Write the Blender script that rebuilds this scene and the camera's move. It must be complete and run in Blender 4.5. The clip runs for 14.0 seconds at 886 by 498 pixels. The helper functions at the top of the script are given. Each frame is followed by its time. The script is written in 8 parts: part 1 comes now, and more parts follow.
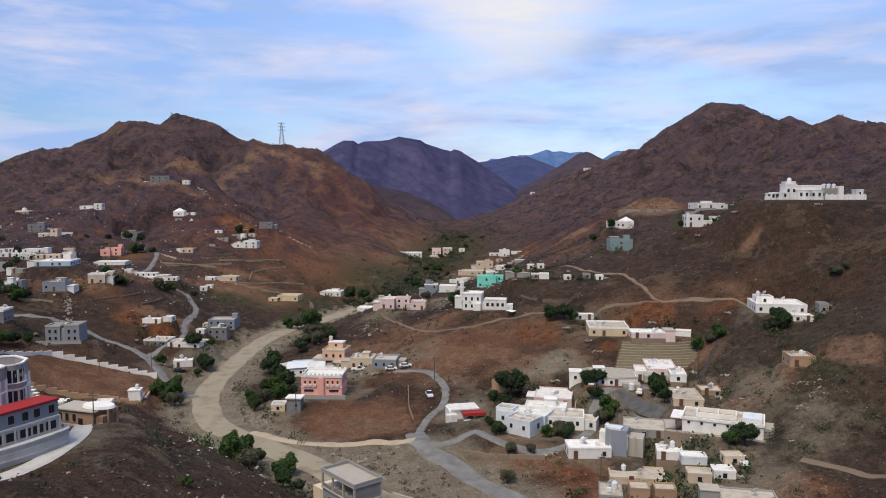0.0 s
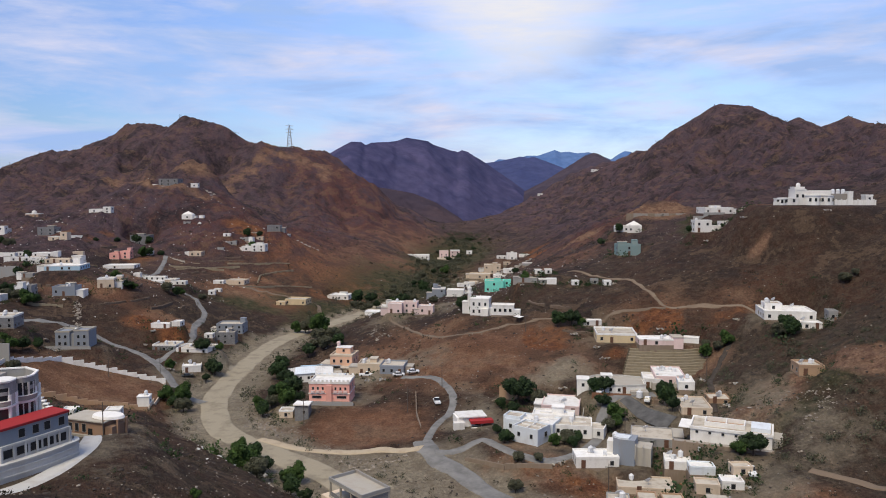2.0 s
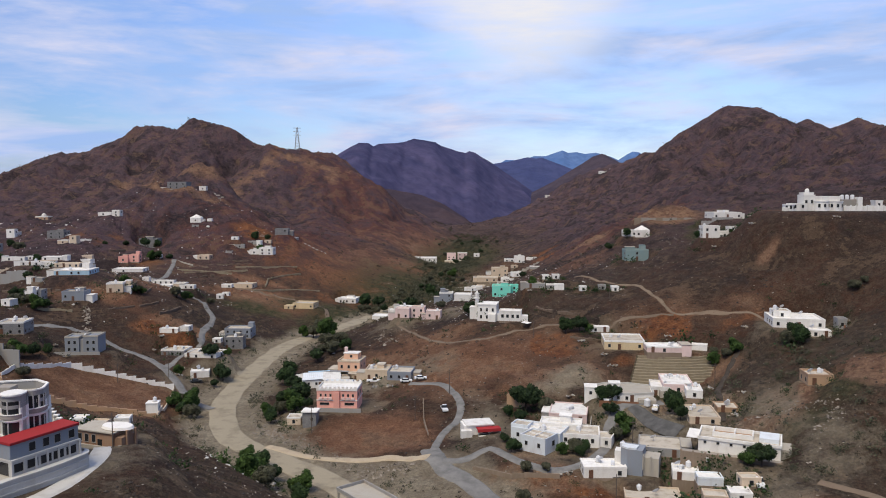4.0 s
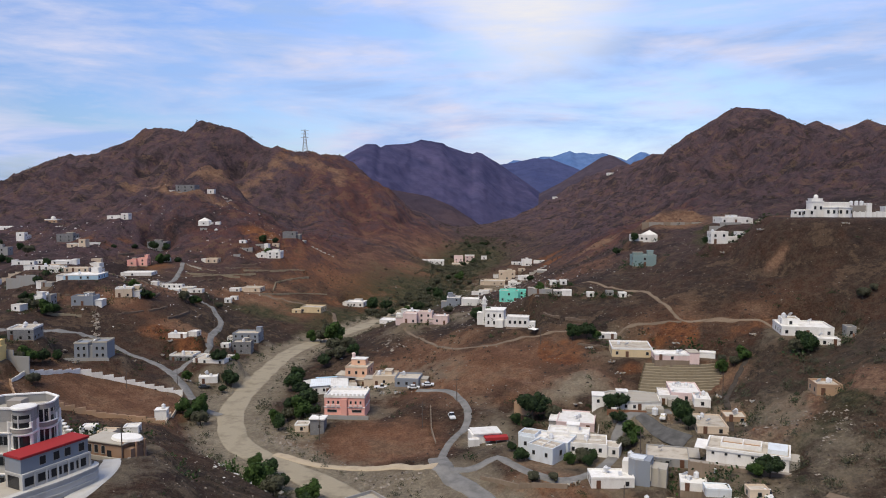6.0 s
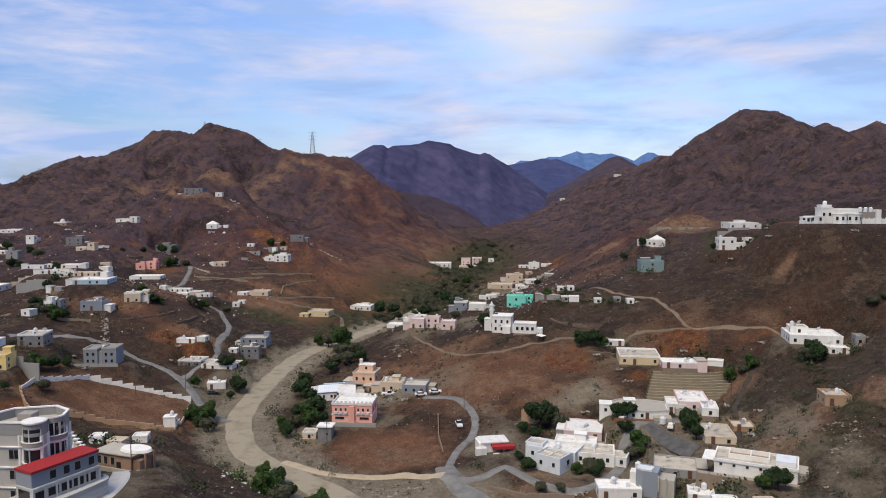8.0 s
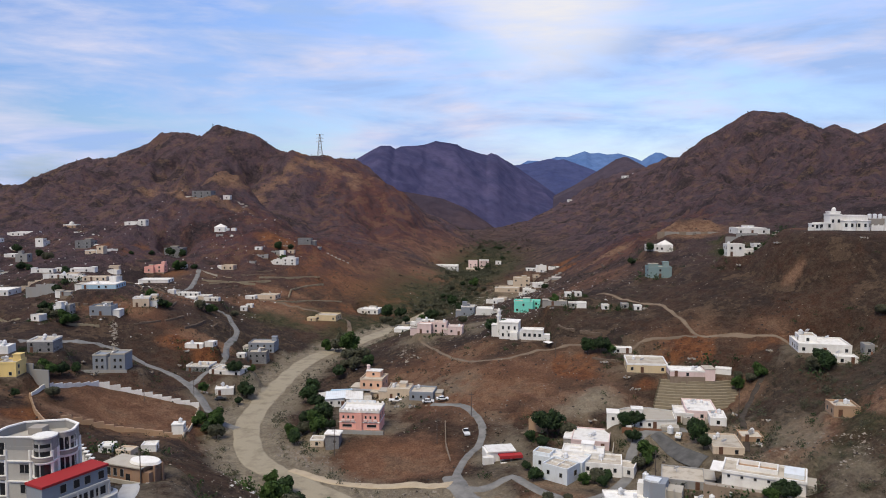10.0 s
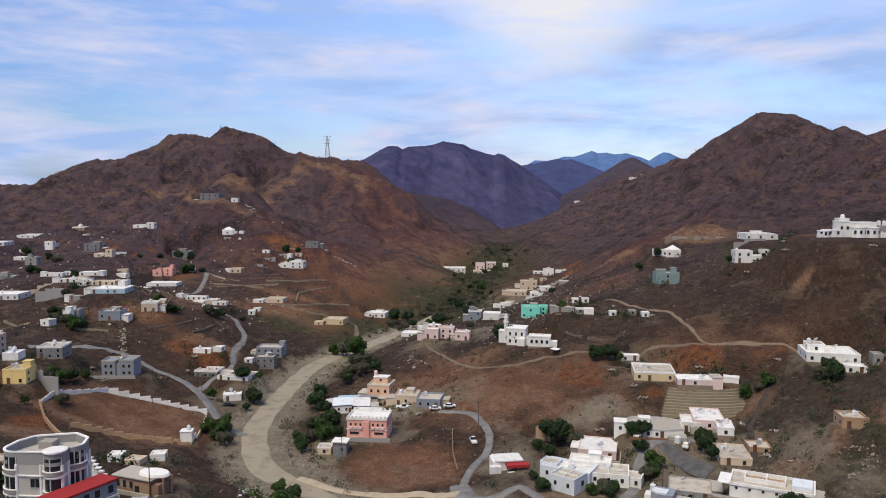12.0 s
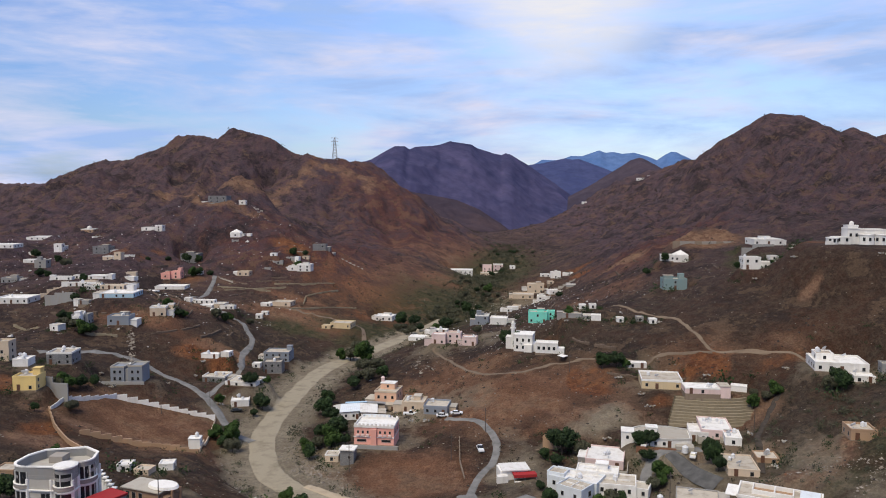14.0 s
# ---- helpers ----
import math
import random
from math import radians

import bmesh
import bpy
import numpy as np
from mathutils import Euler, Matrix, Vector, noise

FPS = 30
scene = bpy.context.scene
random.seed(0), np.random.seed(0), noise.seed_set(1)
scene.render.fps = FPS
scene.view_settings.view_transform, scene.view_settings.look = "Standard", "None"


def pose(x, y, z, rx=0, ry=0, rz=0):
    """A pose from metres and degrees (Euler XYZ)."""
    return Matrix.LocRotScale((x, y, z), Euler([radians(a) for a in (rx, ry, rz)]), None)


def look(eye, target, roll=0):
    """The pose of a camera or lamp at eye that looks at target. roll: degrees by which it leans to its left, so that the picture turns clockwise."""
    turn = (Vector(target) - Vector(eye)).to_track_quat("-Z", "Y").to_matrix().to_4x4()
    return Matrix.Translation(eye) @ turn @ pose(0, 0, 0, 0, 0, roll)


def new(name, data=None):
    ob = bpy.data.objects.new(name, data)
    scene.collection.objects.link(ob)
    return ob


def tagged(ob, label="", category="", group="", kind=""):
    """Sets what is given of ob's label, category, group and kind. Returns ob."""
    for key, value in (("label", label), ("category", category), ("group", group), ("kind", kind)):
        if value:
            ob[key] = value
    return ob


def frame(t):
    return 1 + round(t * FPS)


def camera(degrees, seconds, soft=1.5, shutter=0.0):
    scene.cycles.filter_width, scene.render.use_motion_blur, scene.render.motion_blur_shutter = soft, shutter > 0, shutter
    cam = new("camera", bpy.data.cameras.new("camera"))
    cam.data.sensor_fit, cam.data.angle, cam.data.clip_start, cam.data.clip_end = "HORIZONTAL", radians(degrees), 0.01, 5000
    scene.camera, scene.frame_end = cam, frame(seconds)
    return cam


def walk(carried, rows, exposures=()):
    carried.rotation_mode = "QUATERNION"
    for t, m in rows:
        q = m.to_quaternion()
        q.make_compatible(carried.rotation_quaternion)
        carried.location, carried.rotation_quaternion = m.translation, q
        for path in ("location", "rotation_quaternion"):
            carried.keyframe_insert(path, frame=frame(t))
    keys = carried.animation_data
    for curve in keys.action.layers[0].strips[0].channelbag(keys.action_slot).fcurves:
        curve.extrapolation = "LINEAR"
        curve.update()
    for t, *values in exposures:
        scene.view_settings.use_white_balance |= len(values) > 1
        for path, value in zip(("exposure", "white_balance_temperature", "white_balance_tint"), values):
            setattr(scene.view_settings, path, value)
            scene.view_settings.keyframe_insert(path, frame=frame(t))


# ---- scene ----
cam = camera(60.5, 14.0, soft=1.0)
PATH = [
    (0.0, 0.00, 0.00, 74.00, 85.500, 0.000, 0.000),
    (1.0, -0.03, -0.01, 75.10, 85.508, 0.009, 0.281),
    (2.0, -0.06, -0.02, 76.25, 85.516, 0.016, 0.559),
    (3.0, -0.10, -0.04, 77.43, 85.523, 0.020, 0.836),
    (4.0, -0.14, -0.05, 78.66, 85.528, 0.022, 1.111),
    (5.0, -0.19, -0.07, 79.93, 85.530, 0.022, 1.385),
    (6.0, -0.24, -0.09, 81.24, 85.530, 0.019, 1.656),
    (7.0, -0.29, -0.11, 82.59, 85.525, 0.014, 1.927),
    (8.0, -0.35, -0.14, 83.98, 85.516, 0.005, 2.196),
    (9.0, -0.41, -0.16, 85.42, 85.502, -0.006, 2.463),
    (10.0, -0.48, -0.19, 86.89, 85.482, -0.020, 2.730),
    (11.0, -0.55, -0.22, 88.41, 85.456, -0.037, 2.995),
    (12.0, -0.62, -0.26, 89.96, 85.423, -0.057, 3.260),
    (13.0, -0.70, -0.29, 91.56, 85.382, -0.081, 3.524),
    (14.0, -0.78, -0.33, 93.20, 85.333, -0.107, 3.786),
]
walk(cam, [(r[0], pose(*r[1:])) for r in PATH])


# ---- world: overcast evening sky with broken cloud ----
SUN_ELEV, SUN_AZ = radians(38), radians(10)
world = bpy.data.worlds.new("sky")
scene.world = world
world.use_nodes = True
wn, wl = world.node_tree.nodes, world.node_tree.links
wn.clear()


def wnode(kind, **values):
    n = wn.new(kind)
    for key, value in values.items():
        n.inputs[key].default_value = value
    return n


w_out = wnode("ShaderNodeOutputWorld")
w_bg = wnode("ShaderNodeBackground", Strength=1.0)
w_sky = wn.new("ShaderNodeTexSky")
w_sky.sky_type, w_sky.sun_disc = "NISHITA", False
w_sky.sun_elevation, w_sky.sun_rotation = SUN_ELEV, SUN_AZ
w_sky.air_density, w_sky.dust_density, w_sky.ozone_density = 1.0, 1.0, 2.0
w_dim = wnode("ShaderNodeMixRGB", Fac=1.0, Color2=(0.053, 0.071, 0.108, 1))
w_dim.blend_type = "MULTIPLY"
w_co = wn.new("ShaderNodeTexCoord")
w_map = wn.new("ShaderNodeMapping")
w_map.inputs["Scale"].default_value = (1.0, 1.0, 4.8)
w_map.inputs["Location"].default_value = (0.9, 0.2, 0.45)
w_n1 = wnode("ShaderNodeTexNoise", Scale=4.2, Detail=9.0, Roughness=0.60, Distortion=0.3)
w_r1 = wn.new("ShaderNodeValToRGB")
w_r1.color_ramp.elements[0].position, w_r1.color_ramp.elements[1].position = 0.36, 0.62
w_n2 = wnode("ShaderNodeTexNoise", Scale=5.2, Detail=5.0, Roughness=0.55, Distortion=0.3)
w_cl = wn.new("ShaderNodeValToRGB")
w_cl.color_ramp.elements[0].position, w_cl.color_ramp.elements[0].color = 0.40, (0.37, 0.53, 0.88, 1)
w_cl.color_ramp.elements[1].position, w_cl.color_ramp.elements[1].color = 0.62, (0.68, 0.70, 0.89, 1)
w_mix = wn.new("ShaderNodeMixRGB")
wl.new(w_sky.outputs[0], w_dim.inputs["Color1"])
wl.new(w_co.outputs["Generated"], w_map.inputs["Vector"])
wl.new(w_map.outputs[0], w_n1.inputs["Vector"])
wl.new(w_map.outputs[0], w_n2.inputs["Vector"])
wl.new(w_n1.outputs["Fac"], w_r1.inputs[0])
wl.new(w_n2.outputs["Fac"], w_cl.inputs[0])
# the bright cloud in front of the sun
w_dot = wn.new("ShaderNodeVectorMath")
w_dot.operation = "DOT_PRODUCT"
w_dot.inputs[1].default_value = Vector((0.085, 0.96, 0.262)).normalized()
w_glow = wn.new("ShaderNodeValToRGB")
w_glow.color_ramp.elements[0].position, w_glow.color_ramp.elements[1].position = 0.990, 0.9990
w_part = wnode("ShaderNodeMixRGB", Fac=0.55)
w_part.blend_type = "MULTIPLY"
w_warm = wnode("ShaderNodeMixRGB", Color2=(0.95, 0.90, 0.86, 1))
wl.new(w_co.outputs["Generated"], w_dot.inputs[0])
wl.new(w_dot.outputs["Value"], w_glow.inputs[0])
wl.new(w_glow.outputs[0], w_part.inputs["Color1"])
wl.new(w_r1.outputs[0], w_part.inputs["Color2"])
wl.new(w_r1.outputs[0], w_mix.inputs["Fac"])
wl.new(w_dim.outputs[0], w_mix.inputs["Color1"])
wl.new(w_cl.outputs[0], w_mix.inputs["Color2"])
wl.new(w_mix.outputs[0], w_warm.inputs["Color1"])
wl.new(w_part.outputs[0], w_warm.inputs["Fac"])
wl.new(w_warm.outputs[0], w_bg.inputs["Color"])
wl.new(w_bg.outputs[0], w_out.inputs[0])

sun_data = bpy.data.lights.new("sun", "SUN")
sun_data.energy, sun_data.angle, sun_data.color = 3.4, radians(28), (1.0, 0.885, 0.685)
sun = new("sun", sun_data)
sun.matrix_world = look((0, 0, 400), (45, 80, 250))
scene.view_settings.exposure = 0.0

# ---- materials ----
def material(name, rough=0.9, metal=0.0, spec=0.2):
    m = bpy.data.materials.new(name)
    m.use_nodes = True
    b = m.node_tree.nodes["Principled BSDF"]
    b.inputs["Roughness"].default_value = rough
    b.inputs["Metallic"].default_value = metal
    b.inputs["Specular IOR Level"].default_value = spec
    return m, m.node_tree.nodes, m.node_tree.links, b


def add(nodes, kind, **values):
    n = nodes.new(kind)
    for key, value in values.items():
        n.inputs[key].default_value = value
    return n


def mixed(nodes, links, fac, a, b, mode="MIX"):
    n = nodes.new("ShaderNodeMixRGB")
    n.blend_type = mode
    for socket, value in (("Fac", fac), ("Color1", a), ("Color2", b)):
        if isinstance(value, (float, int)):
            n.inputs[socket].default_value = value
        elif isinstance(value, tuple):
            n.inputs[socket].default_value = (*value[:3], 1)
        else:
            links.new(value, n.inputs[socket])
    return n.outputs[0]


def ramp(nodes, links, source, lo, hi, a=(0, 0, 0), b=(1, 1, 1)):
    n = nodes.new("ShaderNodeValToRGB")
    n.color_ramp.elements[0].position, n.color_ramp.elements[1].position = lo, hi
    n.color_ramp.elements[0].color, n.color_ramp.elements[1].color = (*a, 1), (*b, 1)
    links.new(source, n.inputs[0])
    return n.outputs[0]


def grain(nodes, links, scale, detail=4.0, rough=0.6, vector=None):
    n = add(nodes, "ShaderNodeTexNoise", Scale=scale, Detail=detail, Roughness=rough)
    if vector is None:
        vector = nodes.new("ShaderNodeNewGeometry").outputs["Position"]
    links.new(vector, n.inputs["Vector"])
    return n.outputs["Fac"]


def bumped(nodes, links, b, source, strength, distance):
    n = add(nodes, "ShaderNodeBump", Strength=strength, Distance=distance)
    links.new(source, n.inputs["Height"])
    links.new(n.outputs[0], b.inputs["Normal"])


def plaster(name, colour, dirt=(0.30, 0.24, 0.19), amount=0.35, rough=0.85, scale=0.9):
    """Painted plaster or concrete with blotches, streaks and a fine grain."""
    m, n, l, b = material(name, rough)
    co = n.new("ShaderNodeNewGeometry").outputs["Position"]
    stretch = add(n, "ShaderNodeMapping", Scale=(1.0, 1.0, 0.25))
    l.new(co, stretch.inputs["Vector"])
    big = ramp(n, l, grain(n, l, scale * 0.5, 3.0, 0.6, stretch.outputs[0]), 0.48, 0.78)
    fine = ramp(n, l, grain(n, l, scale * 5, 3.0, 0.7), 0.35, 0.75)
    info = n.new("ShaderNodeObjectInfo").outputs["Random"]
    tone = mixed(n, l, 0.35, colour, ramp(n, l, info, 0.0, 1.0, tuple(c * 0.62 for c in colour), tuple(min(c * 1.1, 0.85) for c in colour)))
    c1 = mixed(n, l, mixed(n, l, 1.0, big, (amount,) * 3, "MULTIPLY"), tone, dirt)
    c2 = mixed(n, l, mixed(n, l, 1.0, fine, (0.16,) * 3, "MULTIPLY"), c1, tuple(c * 0.5 for c in dirt))
    l.new(c2, b.inputs["Base Color"])
    bumped(n, l, b, fine, 0.25, 0.03)
    return m


def blockwork(name, colour):
    """Bare concrete blocks, coursed."""
    m, n, l, b = material(name, 0.95, 0, 0.1)
    tex = n.new("ShaderNodeTexCoord").outputs["Object"]
    brick = add(n, "ShaderNodeTexBrick", Scale=1.0)
    brick.inputs["Brick Width"].default_value, brick.inputs["Row Height"].default_value = 0.8, 0.4
    brick.inputs["Mortar Size"].default_value = 0.03
    brick.inputs["Color1"].default_value, brick.inputs["Color2"].default_value = (*colour, 1), (*(c * 0.75 for c in colour), 1)
    brick.inputs["Mortar"].default_value = (*(c * 0.6 for c in colour), 1)
    turn = add(n, "ShaderNodeMapping", Rotation=(radians(90), 0, 0))
    l.new(tex, turn.inputs["Vector"])
    l.new(turn.outputs[0], brick.inputs["Vector"])
    big = ramp(n, l, grain(n, l, 0.35, 4.0), 0.4, 0.8)
    l.new(mixed(n, l, mixed(n, l, 1.0, big, (0.5,) * 3, "MULTIPLY"), brick.outputs["Color"], tuple(c * 0.55 for c in colour)), b.inputs["Base Color"])
    bumped(n, l, b, brick.outputs["Fac"], -0.3, 0.02)
    return m


def plain(name, colour, rough=0.6, metal=0.0, spec=0.4, vary=0.25, scale=3.0):
    m, n, l, b = material(name, rough, metal, spec)
    f = ramp(n, l, grain(n, l, scale, 3.0), 0.35, 0.7)
    l.new(mixed(n, l, f, colour, tuple(c * (1 - vary) for c in colour)), b.inputs["Base Color"])
    return m


PAINT = {
    "white": plaster("white_plaster", (0.82, 0.80, 0.77), amount=0.33),
    "stucco": plaster("grey_beige_stucco", (0.31, 0.285, 0.26), amount=0.45),
    "villa": plaster("villa_cream_render", (0.47, 0.45, 0.415), amount=0.4),
    "offwhite": plaster("weathered_white_paint", (0.52, 0.51, 0.49), amount=0.45),
    "cream": plaster("cream_plaster", (0.64, 0.52, 0.40), amount=0.4),
    "sand": plaster("sand_yellow_paint", (0.68, 0.54, 0.34), amount=0.35),
    "tan": plaster("tan_plaster", (0.40, 0.265, 0.17), amount=0.45),
    "brickish": plaster("brick_coloured_render", (0.30, 0.185, 0.125), amount=0.5, scale=1.6),
    "grey": plaster("grey_render", (0.30, 0.30, 0.30), amount=0.5),
    "bluegrey": plaster("blue_grey_render", (0.24, 0.27, 0.32), amount=0.4),
    "block": blockwork("bare_block", (0.24, 0.24, 0.25)),
    "pink": plaster("pink_paint", (0.82, 0.41, 0.35), amount=0.2),
    "rose": plaster("pale_pink_paint", (0.72, 0.56, 0.54), amount=0.3),
    "peach": plaster("peach_paint", (0.72, 0.45, 0.32), amount=0.25),
    "turquoise": plaster("turquoise_paint", (0.22, 0.76, 0.64), amount=0.15),
    "teal": plaster("dull_teal_paint", (0.20, 0.29, 0.30), amount=0.35),
    "skyblue": plaster("pale_blue_sheet", (0.42, 0.60, 0.74), amount=0.3),
    "paleblue": plaster("bluish_white_paint", (0.72, 0.77, 0.83), amount=0.3),
    "yellow": plaster("yellow_paint", (0.78, 0.58, 0.24), amount=0.2),
    "redroof": plaster("red_roof_paint", (0.36, 0.03, 0.035), (0.2, 0.05, 0.04), 0.3),
    "slab": plaster("roof_screed", (0.50, 0.45, 0.38), (0.22, 0.18, 0.14), 0.75),
    "whiteroof": plaster("white_roof_screed", (0.79, 0.775, 0.755), (0.36, 0.32, 0.28), 0.6),
    "concrete": plaster("pale_concrete", (0.42, 0.39, 0.34), amount=0.45),
    "rust": plaster("rusty_sheet", (0.26, 0.13, 0.08), (0.10, 0.05, 0.035), 0.6),
    "stonewall": plaster("stone_wall", (0.24, 0.185, 0.14), amount=0.6, scale=2.0),
}
GLASS = plain("dark_window_glass", (0.022, 0.024, 0.028), 0.2, 0, 0.5)
FRAME = plain("window_frame_paint", (0.34, 0.33, 0.32), 0.5)
DOORPAINT = plain("brown_door_paint", (0.14, 0.07, 0.045), 0.5)
TANK = plain("water_tank_plastic", (0.72, 0.73, 0.76), 0.4)
STEEL = plain("galvanised_steel", (0.42, 0.44, 0.47), 0.5, 0.3)
WOODPOLE = plain("weathered_pole", (0.10, 0.08, 0.07), 0.9)
TYRE = plain("tyre_rubber", (0.02, 0.02, 0.02), 0.9)
CAR_WHITE = plain("white_car_paint", (0.75, 0.76, 0.78), 0.3, 0, 0.5, 0.1)
CAR_DARK = plain("dark_car_paint", (0.03, 0.035, 0.04), 0.3, 0, 0.5, 0.1)


def leaf_material(name, dark, light):
    m, n, l, b = material(name, 0.8, 0, 0.15)
    info = n.new("ShaderNodeNewGeometry").outputs["Random Per Island"]
    big = grain(n, l, 0.6, 2.0)
    l.new(mixed(n, l, ramp(n, l, big, 0.35, 0.7), ramp(n, l, info, 0, 1, dark, light), dark), b.inputs["Base Color"])
    return m


LEAF = [leaf_material("dark_acacia_leaves", (0.016, 0.028, 0.014), (0.050, 0.080, 0.032)),
        leaf_material("green_leaves", (0.026, 0.050, 0.014), (0.080, 0.135, 0.036)),
        leaf_material("olive_leaves", (0.062, 0.064, 0.042), (0.112, 0.112, 0.074)),
        leaf_material("sidr_leaves", (0.018, 0.034, 0.015), (0.056, 0.094, 0.032))]
DRYSHRUB = leaf_material("dry_shrub", (0.030, 0.026, 0.018), (0.075, 0.064, 0.042))
BARK = plain("bark", (0.09, 0.065, 0.05), 0.95)


def ground_material():
    """Dark basalt slopes with red soil, tan cuts, gravel and thin grass, laid out by the ground's own soil map, with
    distance haze painted into the far rock.
    """
    m, n, l, b = material("hill_ground", 0.96, 0, 0.08)
    soil = n.new("ShaderNodeVertexColor")
    soil.layer_name = "soil"
    split = n.new("ShaderNodeSeparateColor")
    l.new(soil.outputs["Color"], split.inputs[0])
    extra = n.new("ShaderNodeVertexColor")
    extra.layer_name = "cover"
    split2 = n.new("ShaderNodeSeparateColor")
    l.new(extra.outputs["Color"], split2.inputs[0])
    huge = ramp(n, l, grain(n, l, 0.012, 4.0), 0.38, 0.62)
    mid = ramp(n, l, grain(n, l, 0.06, 6.0, 0.7), 0.42, 0.58)
    small = ramp(n, l, grain(n, l, 0.32, 6.0, 0.75), 0.42, 0.60)
    fine = ramp(n, l, grain(n, l, 1.4, 4.0, 0.75), 0.42, 0.62)
    rock = mixed(n, l, huge, (0.074, 0.049, 0.038), (0.104, 0.056, 0.038))
    rock = mixed(n, l, mixed(n, l, 1.0, mid, (0.8,) * 3, "MULTIPLY"), rock, (0.050, 0.041, 0.035))
    rock = mixed(n, l, mixed(n, l, 1.0, small, (0.55,) * 3, "MULTIPLY"), rock, (0.145, 0.106, 0.078))
    crag = ramp(n, l, grain(n, l, 0.028, 7.0, 0.72), 0.52, 0.60)
    rock = mixed(n, l, mixed(n, l, 1.0, crag, (0.6,) * 3, "MULTIPLY"), rock, (0.040, 0.033, 0.034))
    red = mixed(n, l, mid, (0.290, 0.145, 0.086), (0.340, 0.198, 0.124))
    red = mixed(n, l, mixed(n, l, 1.0, small, (0.6,) * 3, "MULTIPLY"), red, (0.165, 0.090, 0.060))
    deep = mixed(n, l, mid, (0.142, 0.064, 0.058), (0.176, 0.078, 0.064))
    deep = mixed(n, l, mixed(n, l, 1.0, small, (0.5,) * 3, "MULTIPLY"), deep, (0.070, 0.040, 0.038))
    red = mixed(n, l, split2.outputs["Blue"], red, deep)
    tan = mixed(n, l, small, (0.33, 0.200, 0.130), (0.19, 0.108, 0.076))
    gravel = mixed(n, l, mid, (0.43, 0.37, 0.275), (0.33, 0.278, 0.205))
    gravel = mixed(n, l, mixed(n, l, 1.0, small, (0.6,) * 3, "MULTIPLY"), gravel, (0.19, 0.15, 0.11))
    grass = mixed(n, l, small, (0.062, 0.064, 0.032), (0.115, 0.098, 0.056))
    grey = mixed(n, l, mid, (0.108, 0.083, 0.060), (0.060, 0.048, 0.038))
    grey = mixed(n, l, mixed(n, l, 1.0, small, (0.5,) * 3, "MULTIPLY"), grey, (0.165, 0.130, 0.098))

    def edge(mask):
        return ramp(n, l, mixed(n, l, 1.0, mixed(n, l, 0.28, mask, mid), mixed(n, l, 0.16, (1, 1, 1), small), "MULTIPLY"), 0.22, 0.62)

    # Distance haze painted into the far rock as a purple cast.
    hazed_rock = mixed(n, l, mid, (0.092, 0.065, 0.083), (0.136, 0.079, 0.086))
    hazed_rock = mixed(n, l, mixed(n, l, 1.0, crag, (0.85,) * 3, "MULTIPLY"), hazed_rock, (0.027, 0.022, 0.027))
    hazed_rock = mixed(n, l, mixed(n, l, 1.0, ramp(n, l, grain(n, l, 0.085, 6.0, 0.75), 0.50, 0.60), (0.7,) * 3, "MULTIPLY"), hazed_rock, (0.034, 0.028, 0.032))
    hazed_rock = mixed(n, l, mixed(n, l, 1.0, small, (0.4,) * 3, "MULTIPLY"), hazed_rock, (0.150, 0.110, 0.102))
    c = mixed(n, l, split2.outputs["Blue"], rock, hazed_rock)
    c = mixed(n, l, edge(split2.outputs["Red"]), c, grey)
    c = mixed(n, l, edge(split.outputs["Red"]), c, red)
    c = mixed(n, l, edge(split2.outputs["Green"]), c, grass)
    orange = mixed(n, l, small, (0.29, 0.125, 0.058), (0.16, 0.068, 0.040))
    c = mixed(n, l, edge(soil.outputs["Alpha"]), c, orange)
    c = mixed(n, l, edge(split.outputs["Green"]), c, tan)
    c = mixed(n, l, mixed(n, l, 1.0, fine, (0.6,) * 3, "MULTIPLY"), c, mixed(n, l, 1.0, c, (0.42, 0.42, 0.42), "MULTIPLY"))
    gravel = mixed(n, l, mixed(n, l, 1.0, fine, (0.4,) * 3, "MULTIPLY"), gravel, (0.16, 0.132, 0.098))
    c = mixed(n, l, edge(split.outputs["Blue"]), c, gravel)
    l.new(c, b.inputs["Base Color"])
    rough = mixed(n, l, 0.5, small, fine)
    bumped(n, l, b, rough, 1.0, 0.8)
    return m


GROUND = ground_material()


# Far rock with air haze painted in: tinted base colour, faint texture.
def hazed_range_material(name, dark, light):
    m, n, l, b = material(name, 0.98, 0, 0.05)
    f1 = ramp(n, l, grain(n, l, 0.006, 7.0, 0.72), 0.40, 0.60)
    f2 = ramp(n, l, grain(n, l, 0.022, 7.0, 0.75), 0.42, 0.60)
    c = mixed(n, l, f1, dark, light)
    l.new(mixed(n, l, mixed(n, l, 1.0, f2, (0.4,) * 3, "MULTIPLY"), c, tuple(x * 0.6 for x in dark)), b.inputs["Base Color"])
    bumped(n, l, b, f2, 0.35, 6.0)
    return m

